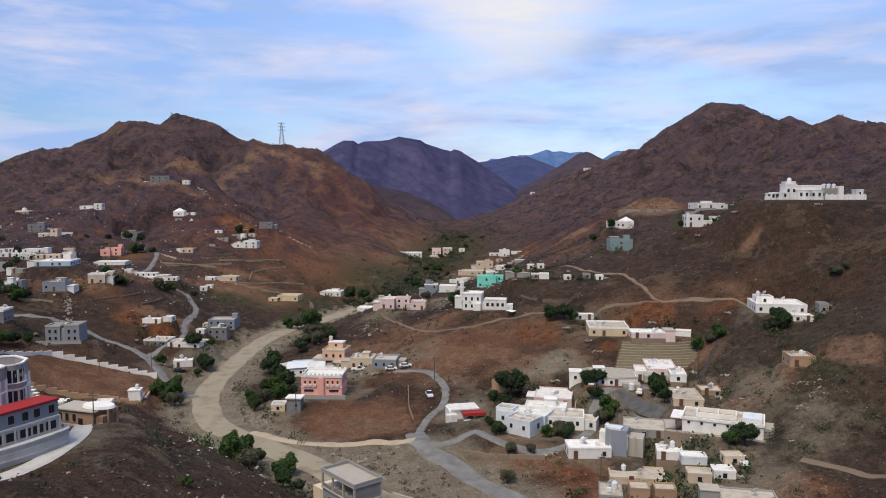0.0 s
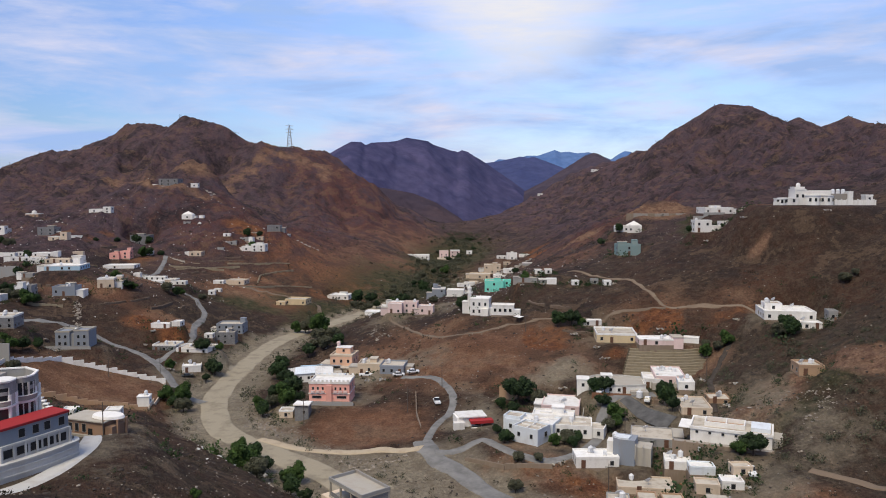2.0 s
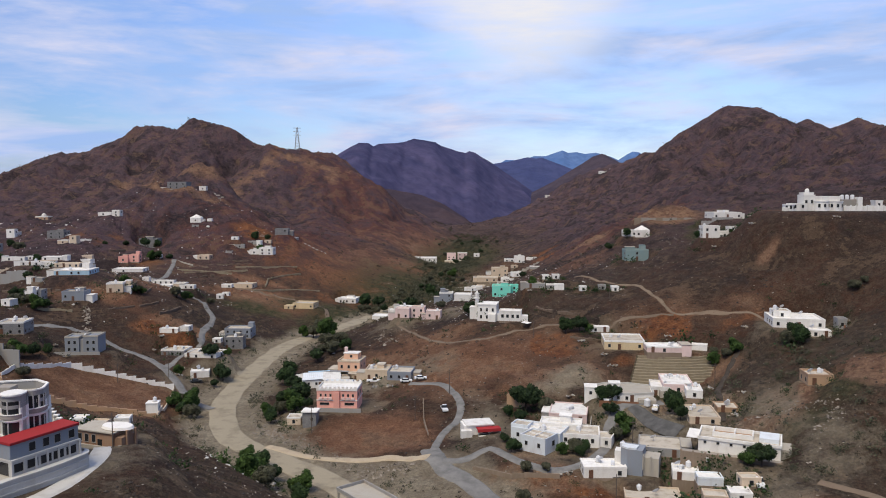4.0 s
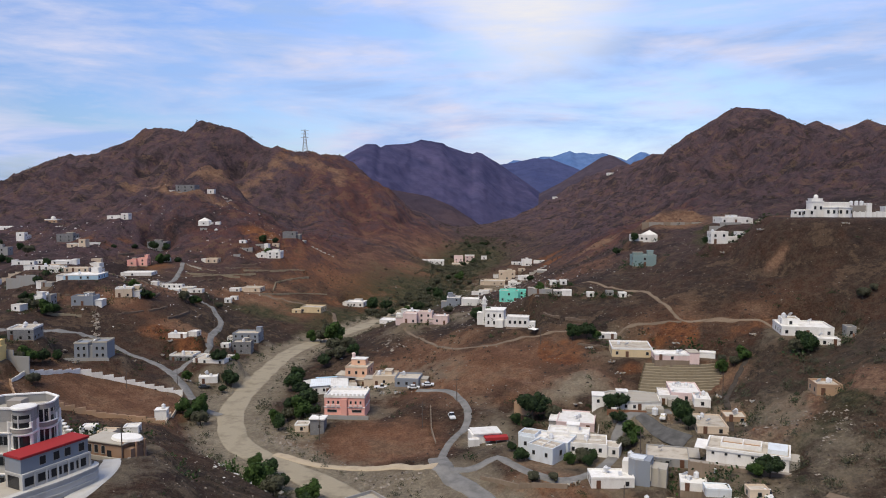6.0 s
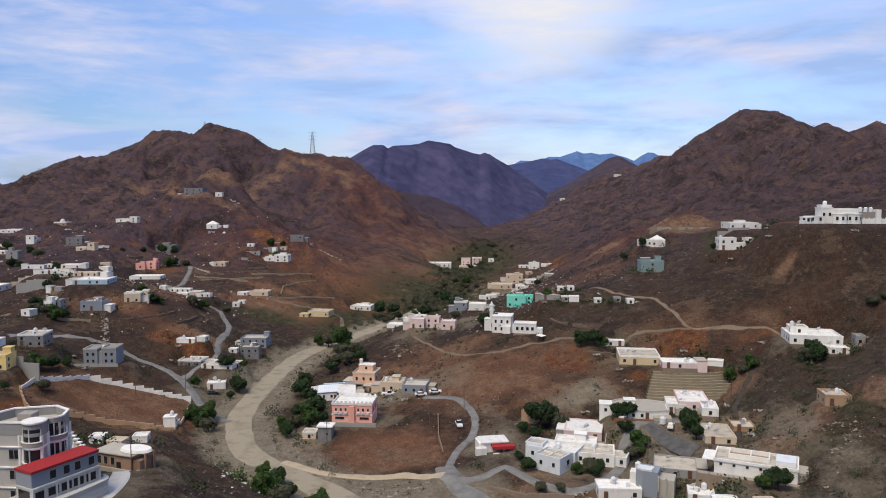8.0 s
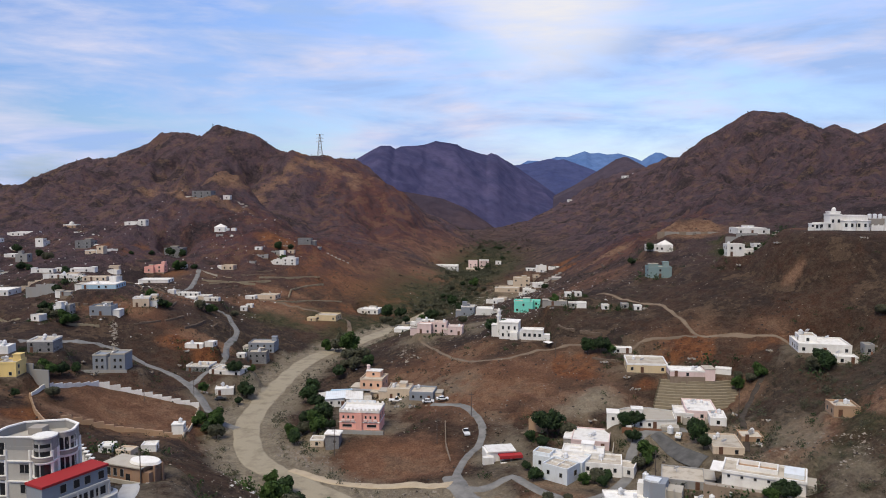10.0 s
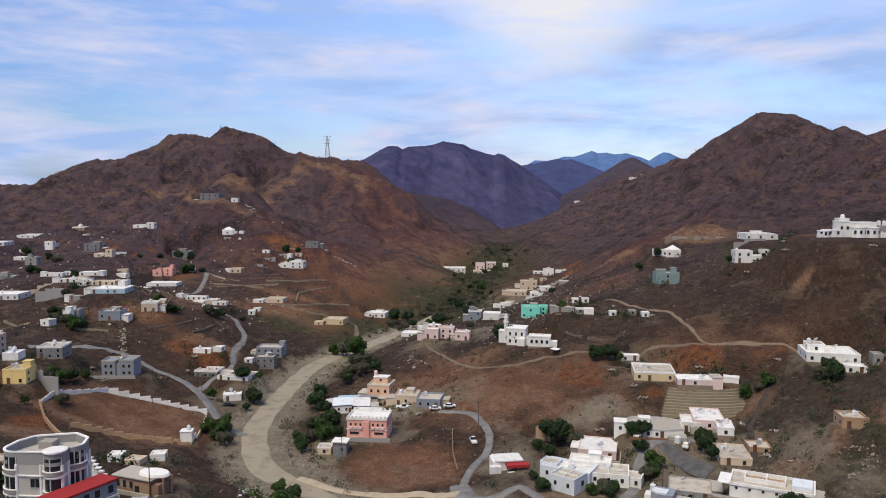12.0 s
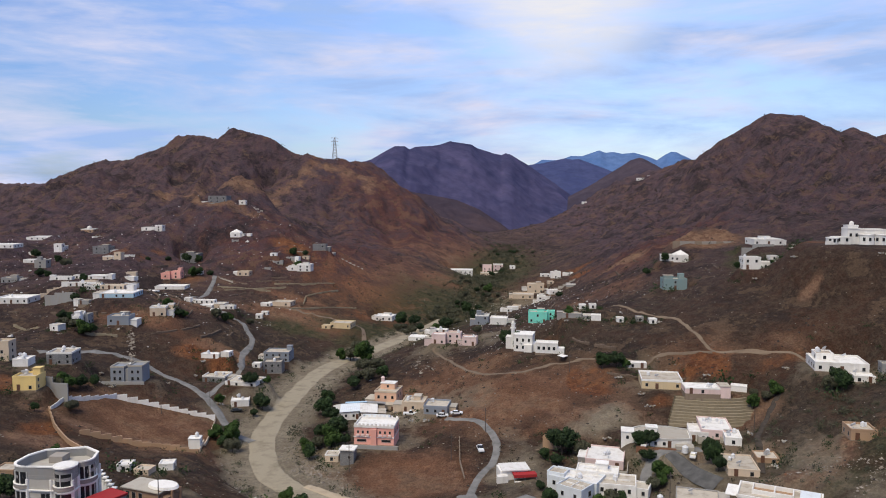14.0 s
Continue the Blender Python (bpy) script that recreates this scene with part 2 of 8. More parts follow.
# ---- the land: one sheet from ridgelines, valley floor, slopes and house terraces ----
def gradient_noise(x, y, seed=0):
    xi, yi = np.floor(x).astype(np.int64), np.floor(y).astype(np.int64)
    xf, yf = x - xi, y - yi
    u, v = xf * xf * xf * (xf * (xf * 6 - 15) + 10), yf * yf * yf * (yf * (yf * 6 - 15) + 10)

    def corner(i, j):
        h = ((xi + i) * 374761393 + (yi + j) * 668265263 + seed * 974634721) & 0x7FFFFFFF
        h = ((h ^ (h >> 13)) * 1274126177) & 0x7FFFFFFF
        a = ((h ^ (h >> 16)) & 4095) * (2 * math.pi / 4096)
        return np.cos(a) * (xf - i) + np.sin(a) * (yf - j)

    a, b, c, d = corner(0, 0), corner(1, 0), corner(0, 1), corner(1, 1)
    return (a + u * (b - a)) * (1 - v) + (c + u * (d - c)) * v


def layered(x, y, octaves=5, seed=0, ridged=False):
    out, amp, total = np.zeros_like(x), 1.0, 0.0
    for k in range(octaves):
        s = gradient_noise(x * 2 ** k + 13.7 * k, y * 2 ** k - 7.1 * k, seed + k)
        out += amp * ((1 - 2.6 * np.abs(s)) if ridged else 1.5 * s)
        total += amp
        amp *= 0.52
    return out / total


RIDGE_WEST = [(-1500, 1250, 120), (-1000, 1220, 90), (-781, 1160, 98), (-709, 1130, 94), (-681, 1120, 95), (-653, 1110, 109), (-594, 1090, 127), (-562, 1074, 131),
              (-551, 1070, 128), (-507, 1040, 131), (-473, 1010, 138), (-428, 970, 149), (-403, 950, 161), (-379, 940, 161), (-366, 935, 157),
              (-338, 925, 152), (-321, 920, 165), (-291, 910, 157), (-261, 900, 148), (-233, 893, 134), (-220, 891, 133), (-200, 895, 124),
              (-185, 905, 126), (-176, 930, 122), (-164, 960, 125), (-157, 980, 122), (-141, 1000, 109)]
SPUR = [(-199, 890, 122), (-159, 889, 108), (-127, 900, 102), (-89, 920, 81), (-49, 940, 53), (-3, 960, 26)]
RIDGE_EAST = [(237, 1400, 109), (261, 1250, 129), (285, 1180, 135), (303, 1120, 143), (315, 1080, 158), (329, 1050, 167), (344, 1030, 182),
              (350, 1025, 187), (359, 1021, 190), (380, 1018, 188), (397, 1015, 184), (410, 1010, 172), (432, 1000, 163), (449, 996, 169),
              (461, 994, 165), (475, 993, 158), (488, 992, 160), (512, 991, 171), (530, 985, 160), (602, 960, 152), (681, 930, 163), (1100, 800, 170)]
SHOULDER = [(-195, 888, 123), (-210, 868, 111), (-227, 845, 94), (-239, 820, 79), (-244, 790, 61)]
KNOLL = [(-268, 700, 82), (-252, 694, 96), (-237, 690, 102), (-223, 690, 98), (-208, 688, 84)]
BENCH = [(104, 452, 61), (112, 456, 65), (121, 464, 69), (133, 460, 67), (143, 452, 64)]
GULLIES = [[(-240, 905, 16), (-262, 860, 16), (-276, 800, 12), (-270, 740, 8)], [(-182, 860, 9), (-176, 800, 11), (-160, 730, 8)], [(-128, 880, 8), (-112, 800, 10), (-92, 720, 6)],
           [(-345, 900, 10), (-350, 830, 12), (-335, 760, 8)], [(-470, 980, 12), (-450, 900, 13), (-420, 820, 8)], [(420, 985, 14), (408, 900, 16), (385, 783, 15), (350, 700, 10)],
           [(330, 1010, 10), (268, 930, 14), (200, 840, 12), (130, 760, 8)], [(290, 1120, 9), (220, 1010, 13), (140, 930, 10), (80, 860, 6)], [(480, 960, 12), (470, 860, 12), (440, 760, 10)],
           [(365, 990, 8), (318, 880, 12), (262, 780, 12), (215, 700, 8)]]
FLANK = [(237, 1400, 107), (163, 1300, 74), (107, 1200, 48), (56, 1080, 30), (30, 1000, 22)]
WADI = [(40, 90, 1), (5, 140, 1), (-24, 185, 1), (-51, 213, 0.5), (-70, 232, 0), (-80, 252, 0), (-87, 280, 0), (-89, 330, 0), (-86, 380, 0), (-69, 425, 0), (-54, 465, 0),
        (-35, 520, 1), (-20, 600, 3), (-5, 700, 5), (8, 800, 8), (12, 900, 14), (15, 1000, 20), (40, 1300, 12)]


def along(X, Y, line):
    """Distance to a polyline and its height there."""
    best, height = np.full(X.shape, 1e9), np.zeros(X.shape)
    for (ax, ay, az), (bx, by, bz) in zip(line, line[1:]):
        dx, dy = bx - ax, by - ay
        s = np.clip(((X - ax) * dx + (Y - ay) * dy) / (dx * dx + dy * dy), 0, 1)
        d = np.hypot(X - ax - s * dx, Y - ay - s * dy)
        near = d < best
        best, height = np.where(near, d, best), np.where(near, az + s * (bz - az), height)
    return best, height


def crest(X, Y, line, fall, reach, steep=0.0):
    out = np.full(X.shape, -1e9)
    for (ax, ay, az), (bx, by, bz) in zip(line, line[1:]):
        dx, dy = bx - ax, by - ay
        s = np.clip(((X - ax) * dx + (Y - ay) * dy) / (dx * dx + dy * dy), 0, 1)
        d = np.hypot(X - ax - s * dx, Y - ay - s * dy)
        out = np.maximum(out, az + s * (bz - az) - fall * (1 - np.exp(-d / reach)) - steep * d)
    return out


def mountains(X, Y):
    z = np.maximum(crest(X, Y, RIDGE_WEST, 150, 200, 0.01), crest(X, Y, RIDGE_EAST, 165, 330, 0.01))
    z = np.maximum(z, crest(X, Y, SPUR, 100, 150, 0.03))
    z = np.maximum(z, crest(X, Y, SHOULDER, 70, 60, 0.05))
    z = np.maximum(z, crest(X, Y, FLANK, 70, 150, 0.03))
    z = np.maximum(z, crest(X, Y, KNOLL, 60, 45, 0.1))
    z = np.maximum(z, crest(X, Y, BENCH, 26, 34, 0.08))
    wx, wy = X + 16 * layered(X / 60, Y / 60, 3, 140), Y + 16 * layered(X / 60, Y / 60, 3, 150)
    for line in GULLIES:
        d, deep = along(wx, wy, line)
        z = z - deep * np.exp(-(d / 15) ** 1.3)
    return z


# spot levels of the slopes between the houses: x, y, height
SLOPES_WEST = [(-100, 242, 6), (-107, 277, 4), (-120, 240, 7), (-130, 250, 10), (-130, 272, 11), (-142, 262, 16), (-150, 245, 18), (-117, 205, 17), (-134, 211, 18),
               (-144, 422, 15), (-125, 361, 9), (-146, 323, 9), (-171, 332, 20), (-101, 584, 27), (-168, 834, 73), (-102, 807, 44), (-48, 903, 38),
               (-278, 825, 100), (-262, 868, 84), (-205, 800, 62), (-185, 740, 48), (-375, 767, 77), (-482, 829, 86), (-406, 934, 130), (-235, 361, 18), (-228, 389, 31), (-246, 410, 32), (-60, 640, 20), (-75, 720, 34)]
SLOPES_EAST = [(42, 309, 25), (61, 359, 38), (73, 307, 34), (30, 306, 20), (7, 301, 19), (80, 290, 30), (132, 469, 70), (133, 327, 56), (105, 256, 28),
               (134, 294, 51), (121, 316, 49), (95, 307, 40), (43, 260, 18), (60, 266, 18), (60, 256, 11.8), (72, 256.5, 12.2), (84, 257, 13), (64, 261, 14.5), (74, 262, 15), (86, 262, 15.5), (72, 268, 19), (15, 279, 14), (94, 200, 21), (81, 191, 17), (88, 236, 18), (111, 209, 32),
               (102, 197, 28), (295, 653, 99), (234, 614, 85), (85, 677, 35), (85, 954, 36), (214, 1086, 56), (60, 500, 26), (100, 560, 45), (108, 442, 59), (121, 442, 60), (134, 442, 60.5)]
SLOPES_NEAR = [(-48, 127, 27), (-70, 151, 26), (-60, 100, 33), (-45, 110, 27), (-30, 130, 15), (-40, 150, 16), (-50, 175, 9), (-54, 194, 5), (-30, 150, 8), (-66, 170, 17), (-80, 190, 15),
               (-20, 90, 22), (0, 40, 30), (30, 90, 8), (60, 120, 8), (90, 150, 14), (81, 168, 13), (96, 160, 12), (110, 170, 22), (140, 200, 45), (170, 260, 62),
               (-90, 90, 36), (-130, 130, 30), (-160, 190, 24), (-25, 228, 2), (-28, 245, 3), (-25, 262, 5), (0, 240, 5), (-4, 225, 4.5), (-7, 206, 4.5), (8, 218, 5)]
PADS = []


def pad(x, y, z, size):
    PADS.append((x, y, z, size))


LAND = {}


def settle():
    """Fit the slopes: what the ridgelines leave over at the known levels is spread smoothly."""
    rows = [(x, y, z) for x, y, z, s in PADS] + SLOPES_WEST + SLOPES_EAST + SLOPES_NEAR + WADI[1:-1]
    for r, step in ((1500, 20), (3000, 24)):
        for k in range(0, 360, step):
            x, y = r * math.sin(radians(k)), r * math.cos(radians(k))
            rows.append((x, y, 30 if r < 2000 else 60))
    rows += [p for p in RIDGE_WEST[::2]] + [p for p in RIDGE_EAST[::2]] + SPUR + FLANK + SHOULDER + KNOLL + BENCH
    rows += [(60, 1300, 12), (-60, 1250, 6), (0, 1500, -20), (-150, 1500, -20), (120, 1650, -20), (-250, 1400, -10), (0, 1900, -40), (-300, 1800, -40), (200, 2000, -40), (0, 2400, -40), (300, 2400, -30), (600, 2600, -20)]
    rows += [(-150, -100, 35), (150, -100, 35), (0, -200, 35), (-400, 100, 45), (400, 100, 90), (-500, -400, 60), (500, -400, 60)]
    P = np.array(rows, float)
    X, Y, Z = P.T
    res = Z - np.maximum(mountains(X, Y), 0)
    n = len(P)
    A = np.zeros((n + 1, n + 1))
    A[:n, :n] = -np.hypot(X[:, None] - X, Y[:, None] - Y) + 0.0
    A[:n, :n] -= -6.0 * np.eye(n)
    A[n, :n] = A[:n, n] = 1
    w = np.linalg.solve(A, np.append(res, 0))
    LAND["x"], LAND["y"], LAND["w"], LAND["c"] = X, Y, w[:n], w[n]


def shape(X, Y, rough=True):
    X, Y = np.asarray(X, float), np.asarray(Y, float)
    m = mountains(X, Y)
    z = np.maximum(m, 0) + LAND["c"]
    for x, y, w in zip(LAND["x"], LAND["y"], LAND["w"]):
        z = z - w * np.hypot(X - x, Y - y)
    d, zw = along(X, Y, WADI)
    valley = np.clip(1 - (d - 9) / 16, 0, 1)
    valley = valley * valley * (3 - 2 * valley)
    z = np.where(Y < 520, z + (zw - z) * valley, z)
    calm = np.zeros(X.shape)
    for x, y, pz, s in PADS:
        q = np.clip(1 - (np.hypot(X - x, Y - y) / s - 0.62) / 0.5, 0, 1)
        q = q * q * (3 - 2 * q)
        z = z + (pz - z) * q
        calm = np.maximum(calm, q)
    if rough:
        free = (1 - calm) * (1 - valley * (Y < 520))
        high = np.clip((z - 18) / 80, 0, 1) * np.clip((np.hypot(X, Y) - 380) / 300, 0, 1)
        wx, wy = X + 25 * layered(X / 120, Y / 120, 2, 40), Y + 25 * layered(X / 120, Y / 120, 2, 50)
        near_crest = np.minimum(np.minimum(along(X, Y, RIDGE_WEST)[0], along(X, Y, RIDGE_EAST)[0]), along(X, Y, SPUR)[0])
        for line in (SHOULDER, KNOLL, BENCH):
            near_crest = np.minimum(near_crest, along(X, Y, line)[0])
        tame = np.clip(near_crest / 55, 0.12, 1)
        z = z + free * high * tame * (20.0 * layered(wx / 58, wy / 150, 6, 3, True) + 10.0 * layered(wx / 34, wy / 38, 5, 13, True) - 10.5)
        stair = 2.1
        q = (z + 2.5 * layered(X / 70, Y / 70, 3, 33)) / stair
        f = q - np.floor(q)
        cut = (f ** 5 - f) * stair
        farmed = np.clip(0.5 + 1.6 * layered(X / 90, Y / 90, 3, 61), 0, 1) * np.clip((720 - Y) / 150, 0, 1) * np.clip((Y - 160) / 60, 0, 1)
        crags = np.clip((np.hypot(X, Y) - 420) / 200, 0, 1) * np.clip((z - 12) / 40, 0, 1)
        z = z + free * crags * tame * 5.0 * (layered(wx / 21, wy / 27, 4, 23, True) - 0.3)
        z = z + free * farmed * 0.8 * (cut + 0.5)
        z = z + free * (2.2 * layered(X / 45, Y / 45, 4, 9) * (0.35 + high) + 0.9 * layered(X / 9, Y / 9, 3, 21) * np.clip((np.hypot(X, Y) - 100) / 100, 0.4, 1))
    return z


def level(x, y):
    return float(shape(np.array([x]), np.array([y]), False)[0])


def patch(X, Y, x, y, rx, ry, turn=0.0, most=1.0):
    c, s = math.cos(radians(turn)), math.sin(radians(turn))
    u, v = (X - x) * c + (Y - y) * s, -(X - x) * s + (Y - y) * c
    return np.clip(1.5 - np.hypot(u / rx, v / ry), 0, 1) * most


RED = [(-27, 232, 22, 19, 0), (-118, 256, 34, 24, 0, 0.75), (-90, 600, 130, 95, 0, 0.58), (-135, 357, 16, 9, 0), (-175, 362, 20, 10, 0), (6, 285, 40, 26, 0, 0.75), (-20, 322, 28, 28, 0, 0.65), (78, 294, 16, 14, 0, 0.42),
       (110, 286, 22, 10, 0, 0.4), (-110, 465, 45, 26, 0), (-60, 800, 90, 110, 0, 0.55), (36, 170, 16, 9, 0), (16, 190, 14, 8, 0), (75, 155, 8, 10, 0), (-130, 900, 60, 70, 0, 0.55)]
TAN = [(124, 450, 22, 11, 0), (38, 260, 20, 7, 0, 0.7), (26, 263, 10, 6, 0, 0.7), (81, 203, 9, 6, 0), (90, 206, 8, 5, 0), (-236, 686, 20, 12, 0, 0.6), (-341, 772, 14, 12, 0, 0.6),
       (-313, 775, 14, 10, 0, 0.5), (-403, 764, 24, 12, 0, 0.4), (112, 204, 5, 12, 0), (-134, 211, 12, 7, 0), (-232, 628, 40, 6, 0, 0.7), (22, 205, 12, 6, 0), (70, 228, 14, 6, 0), (-60, 240, 10, 14, 0), (78, 262, 14, 9, 0),
       (-125, 239, 26, 3, 0), (95, 550, 16, 8, 0)]
CREST_TAN = [(-201, 881, 11, 8, 0, 0.6), (-212, 866, 11, 7, 0, 0.58), (-224, 851, 10, 8, 0, 0.55), (-235, 835, 9, 8, 0, 0.55), (-240, 817, 8, 8, 0, 0.6), (-166, 886, 27, 9, 0, 0.42),
             (-147, 878, 10, 18, 10, 0.55), (-182, 883, 14, 9, 0, 0.5), (-128, 905, 14, 8, 0, 0.5), (96, 210, 4, 4, 0), (108, 202, 3, 8, 0), (91, 216, 5, 5, 0), (126, 310, 3, 3, 0)]
DEEP_RED = [(110, 560, 40, 60, 0, 0.6), (150, 600, 30, 40, 0, 0.55), (62, 425, 24, 30, 0, 0.5), (-114, 547, 28, 9, 0, 0.8), (-90, 553, 24, 16, 0, 0.8), (-84, 765, 42, 70, 0, 0.66), (-46, 639, 30, 34, 0, 0.8), (-124, 851, 34, 30, 0, 0.62), (-41, 841, 32, 56, 0, 0.62),
            (-136, 503, 28, 6, 0, 0.8), (-120, 579, 24, 11, 0, 0.75), (-176, 575, 18, 10, 0, 0.6), (-203, 578, 14, 8, 0, 0.7), (-168, 411, 14, 20, 0, 0.6), (-160, 358, 18, 6, 0, 0.6)]
CUTS = [(32, 290, 3, 12, 0), (40, 292, 5, 8, 0), (36, 280, 7, 5, 0, 0.9), (76, 288, 9, 6, 0), (82, 283, 4, 5, 0), (59, 266, 4, 3, 0, 0.9), (-132, 600, 16, 10, 0, 0.7), (-151, 564, 9, 6, 0, 0.8),
        (-211, 509, 9, 4, 0, 0.5), (-251, 547, 9, 6, 0, 0.5), (-141, 225, 6, 9, 0), (105, 278, 14, 3, 0, 0.5), (72, 648, 14, 9, 0, 0.6), (-143, 342, 6, 4, 0, 0.9), (-127, 339, 6, 3, 0, 0.9)]
GREEN = [(90, 209, 14, 9, 0, 0.75), (84, 197, 14, 8, 0, 0.7), (99, 200, 10, 8, 0, 0.6), (126, 414, 4, 10, 0), (-34, 540, 46, 90, -8), (2, 740, 36, 130, -6), (-60, 430, 30, 30, 0), (-120, 440, 24, 14, 0, 0.8), (128, 385, 10, 8, 0, 0.5), (122, 378, 8, 20, 0), (-90, 262, 8, 14, 0), (60, 228, 16, 14, 0), (-70, 470, 40, 24, 0)]
ORANGE = [(-263, 530, 18, 9, 0, 0.45), (-138, 345, 11, 7, 0), (-155, 576, 14, 8, 0), (69, 600, 9, 12, 0), (24, 345, 8, 5, 0, 0.35), (138, 340, 7, 9, 0, 0.4),
          (-100, 545, 50, 40, 0, 0.32), (-80, 505, 30, 14, 0, 0.5),  (-205, 880, 10, 20, 20, 0.32), (28, 256, 16, 7, 0, 0.5), (32, 180, 12, 6, 0, 0.7), (-172, 248, 10, 6, 0, 0.9)]
GREY = [(105, 215, 50, 55, 0, 0.62), (45, 345, 40, 24, 0, 0.4), (70, 170, 40, 30, 0, 0.5), (-40, 140, 40, 40, 0, 0.2)]


YARDS = [(36, 257, 14, 6, 0, 0.8), (88, 207, 8, 5, 0, 0.6), (12, 183, 9, 12, 20, 0.9), (20, 172, 8, 10, 0, 0.7), (-68, 234, 12, 16, 0, 1.0), (60, 228, 26, 12, 0, 0.55), (-28, 200, 22, 9, -20, 1.0), (-6, 196, 16, 12, -40, 1.0), (-14, 184, 18, 12, -50, 1.0), (2, 172, 12, 18, 20, 0.9), (-60, 214, 16, 12, 0, 0.9), (92, 180, 12, 10, 0, 0.45), (86, 214, 14, 10, 0, 0.5),
         (62, 205, 26, 34, 0, 0.5), (30, 222, 20, 14, 0, 0.6), (-36, 292, 26, 16, 0, 0.7), (-58, 246, 14, 18, 0, 0.7), (6, 232, 9, 22, 0, 0.55), (62, 168, 22, 14, 0, 0.5), (-100, 300, 14, 20, 0, 0.5), (44, 208, 8, 26, 0, 0.5),
         (-15, 380, 30, 16, 0, 0.5), (20, 560, 22, 60, 0, 0.4)]


def build_ground():
    az = np.concatenate([np.arange(-40, 40, 0.125), np.arange(40, 320, 4.0)])
    radii, r = [12.0], 12.0
    while r < 4900:
        r += max(3.0, 0.05 * r) if r < 80 else max(1.2, 0.0058 * r) if r < 1250 else 0.014 * r
        radii.append(r)
    R, A = np.meshgrid(np.array(radii), np.radians(az), indexing="ij")
    X, Y = R * np.sin(A), R * np.cos(A)
    Z = shape(X, Y)
    nr, na = X.shape
    verts = np.stack([X.ravel(), Y.ravel(), Z.ravel()], -1)
    verts = np.vstack([verts, [0, 0, float(Z[0].mean())]])
    i, j = np.meshgrid(np.arange(nr - 1), np.arange(na), indexing="ij")
    k = (j + 1) % na
    quads = np.stack([i * na + j, i * na + k, (i + 1) * na + k, (i + 1) * na + j], -1).reshape(-1, 4)[:, ::-1]
    fan = np.stack([np.arange(na), (np.arange(na) + 1) % na, np.full(na, nr * na)], -1)[:, ::-1]
    me = bpy.data.meshes.new("ground")
    me.vertices.add(len(verts))
    me.vertices.foreach_set("co", verts.ravel())
    loops = np.concatenate([quads.ravel(), fan.ravel()])
    me.loops.add(len(loops))
    me.loops.foreach_set("vertex_index", loops)
    n4, n3 = len(quads), len(fan)
    me.polygons.add(n4 + n3)
    me.polygons.foreach_set("loop_start", np.concatenate([np.arange(n4) * 4, n4 * 4 + np.arange(n3) * 3]))
    me.polygons.foreach_set("use_smooth", np.ones(n4 + n3, bool))
    me.update(calc_edges=True)
    me.validate()
    X, Y = verts[:, 0], verts[:, 1]
    jx, jy = X + 5 * layered(X / 20, Y / 20, 3, 70), Y + 5 * layered(X / 20, Y / 20, 3, 80)
    masks = []
    for group in (RED + DEEP_RED, TAN + CREST_TAN, GREEN, GREY, ORANGE + CUTS):
        f = np.zeros(len(X))
        for p in group:
            f = np.maximum(f, patch(jx, jy, *p))
        masks.append(f)
    d, _ = along(X, Y, WADI)
    wash = np.clip(1.75 - d / 11, 0, 1) * (Y < 490)
    yards = np.zeros(len(X))
    for x, y, z, s in PADS:
        if y < 320:
            yards = np.maximum(yards, np.clip(1.25 - np.hypot(jx - x, jy - y) / (s * 0.85), 0, 1) * 0.55)
    for p in YARDS:
        yards = np.maximum(yards, patch(jx, jy, *p))
    one = np.ones(len(X))
    # Blue of cover: distance mask for the haze tint, also deepens red soil.
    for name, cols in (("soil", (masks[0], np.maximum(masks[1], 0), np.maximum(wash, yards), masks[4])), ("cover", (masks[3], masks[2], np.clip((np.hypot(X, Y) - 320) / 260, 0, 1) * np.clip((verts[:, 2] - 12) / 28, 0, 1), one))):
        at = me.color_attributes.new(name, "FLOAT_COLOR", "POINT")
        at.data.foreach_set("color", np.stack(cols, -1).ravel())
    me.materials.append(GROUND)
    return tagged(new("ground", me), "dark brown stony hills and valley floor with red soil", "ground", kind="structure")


ROADS = []


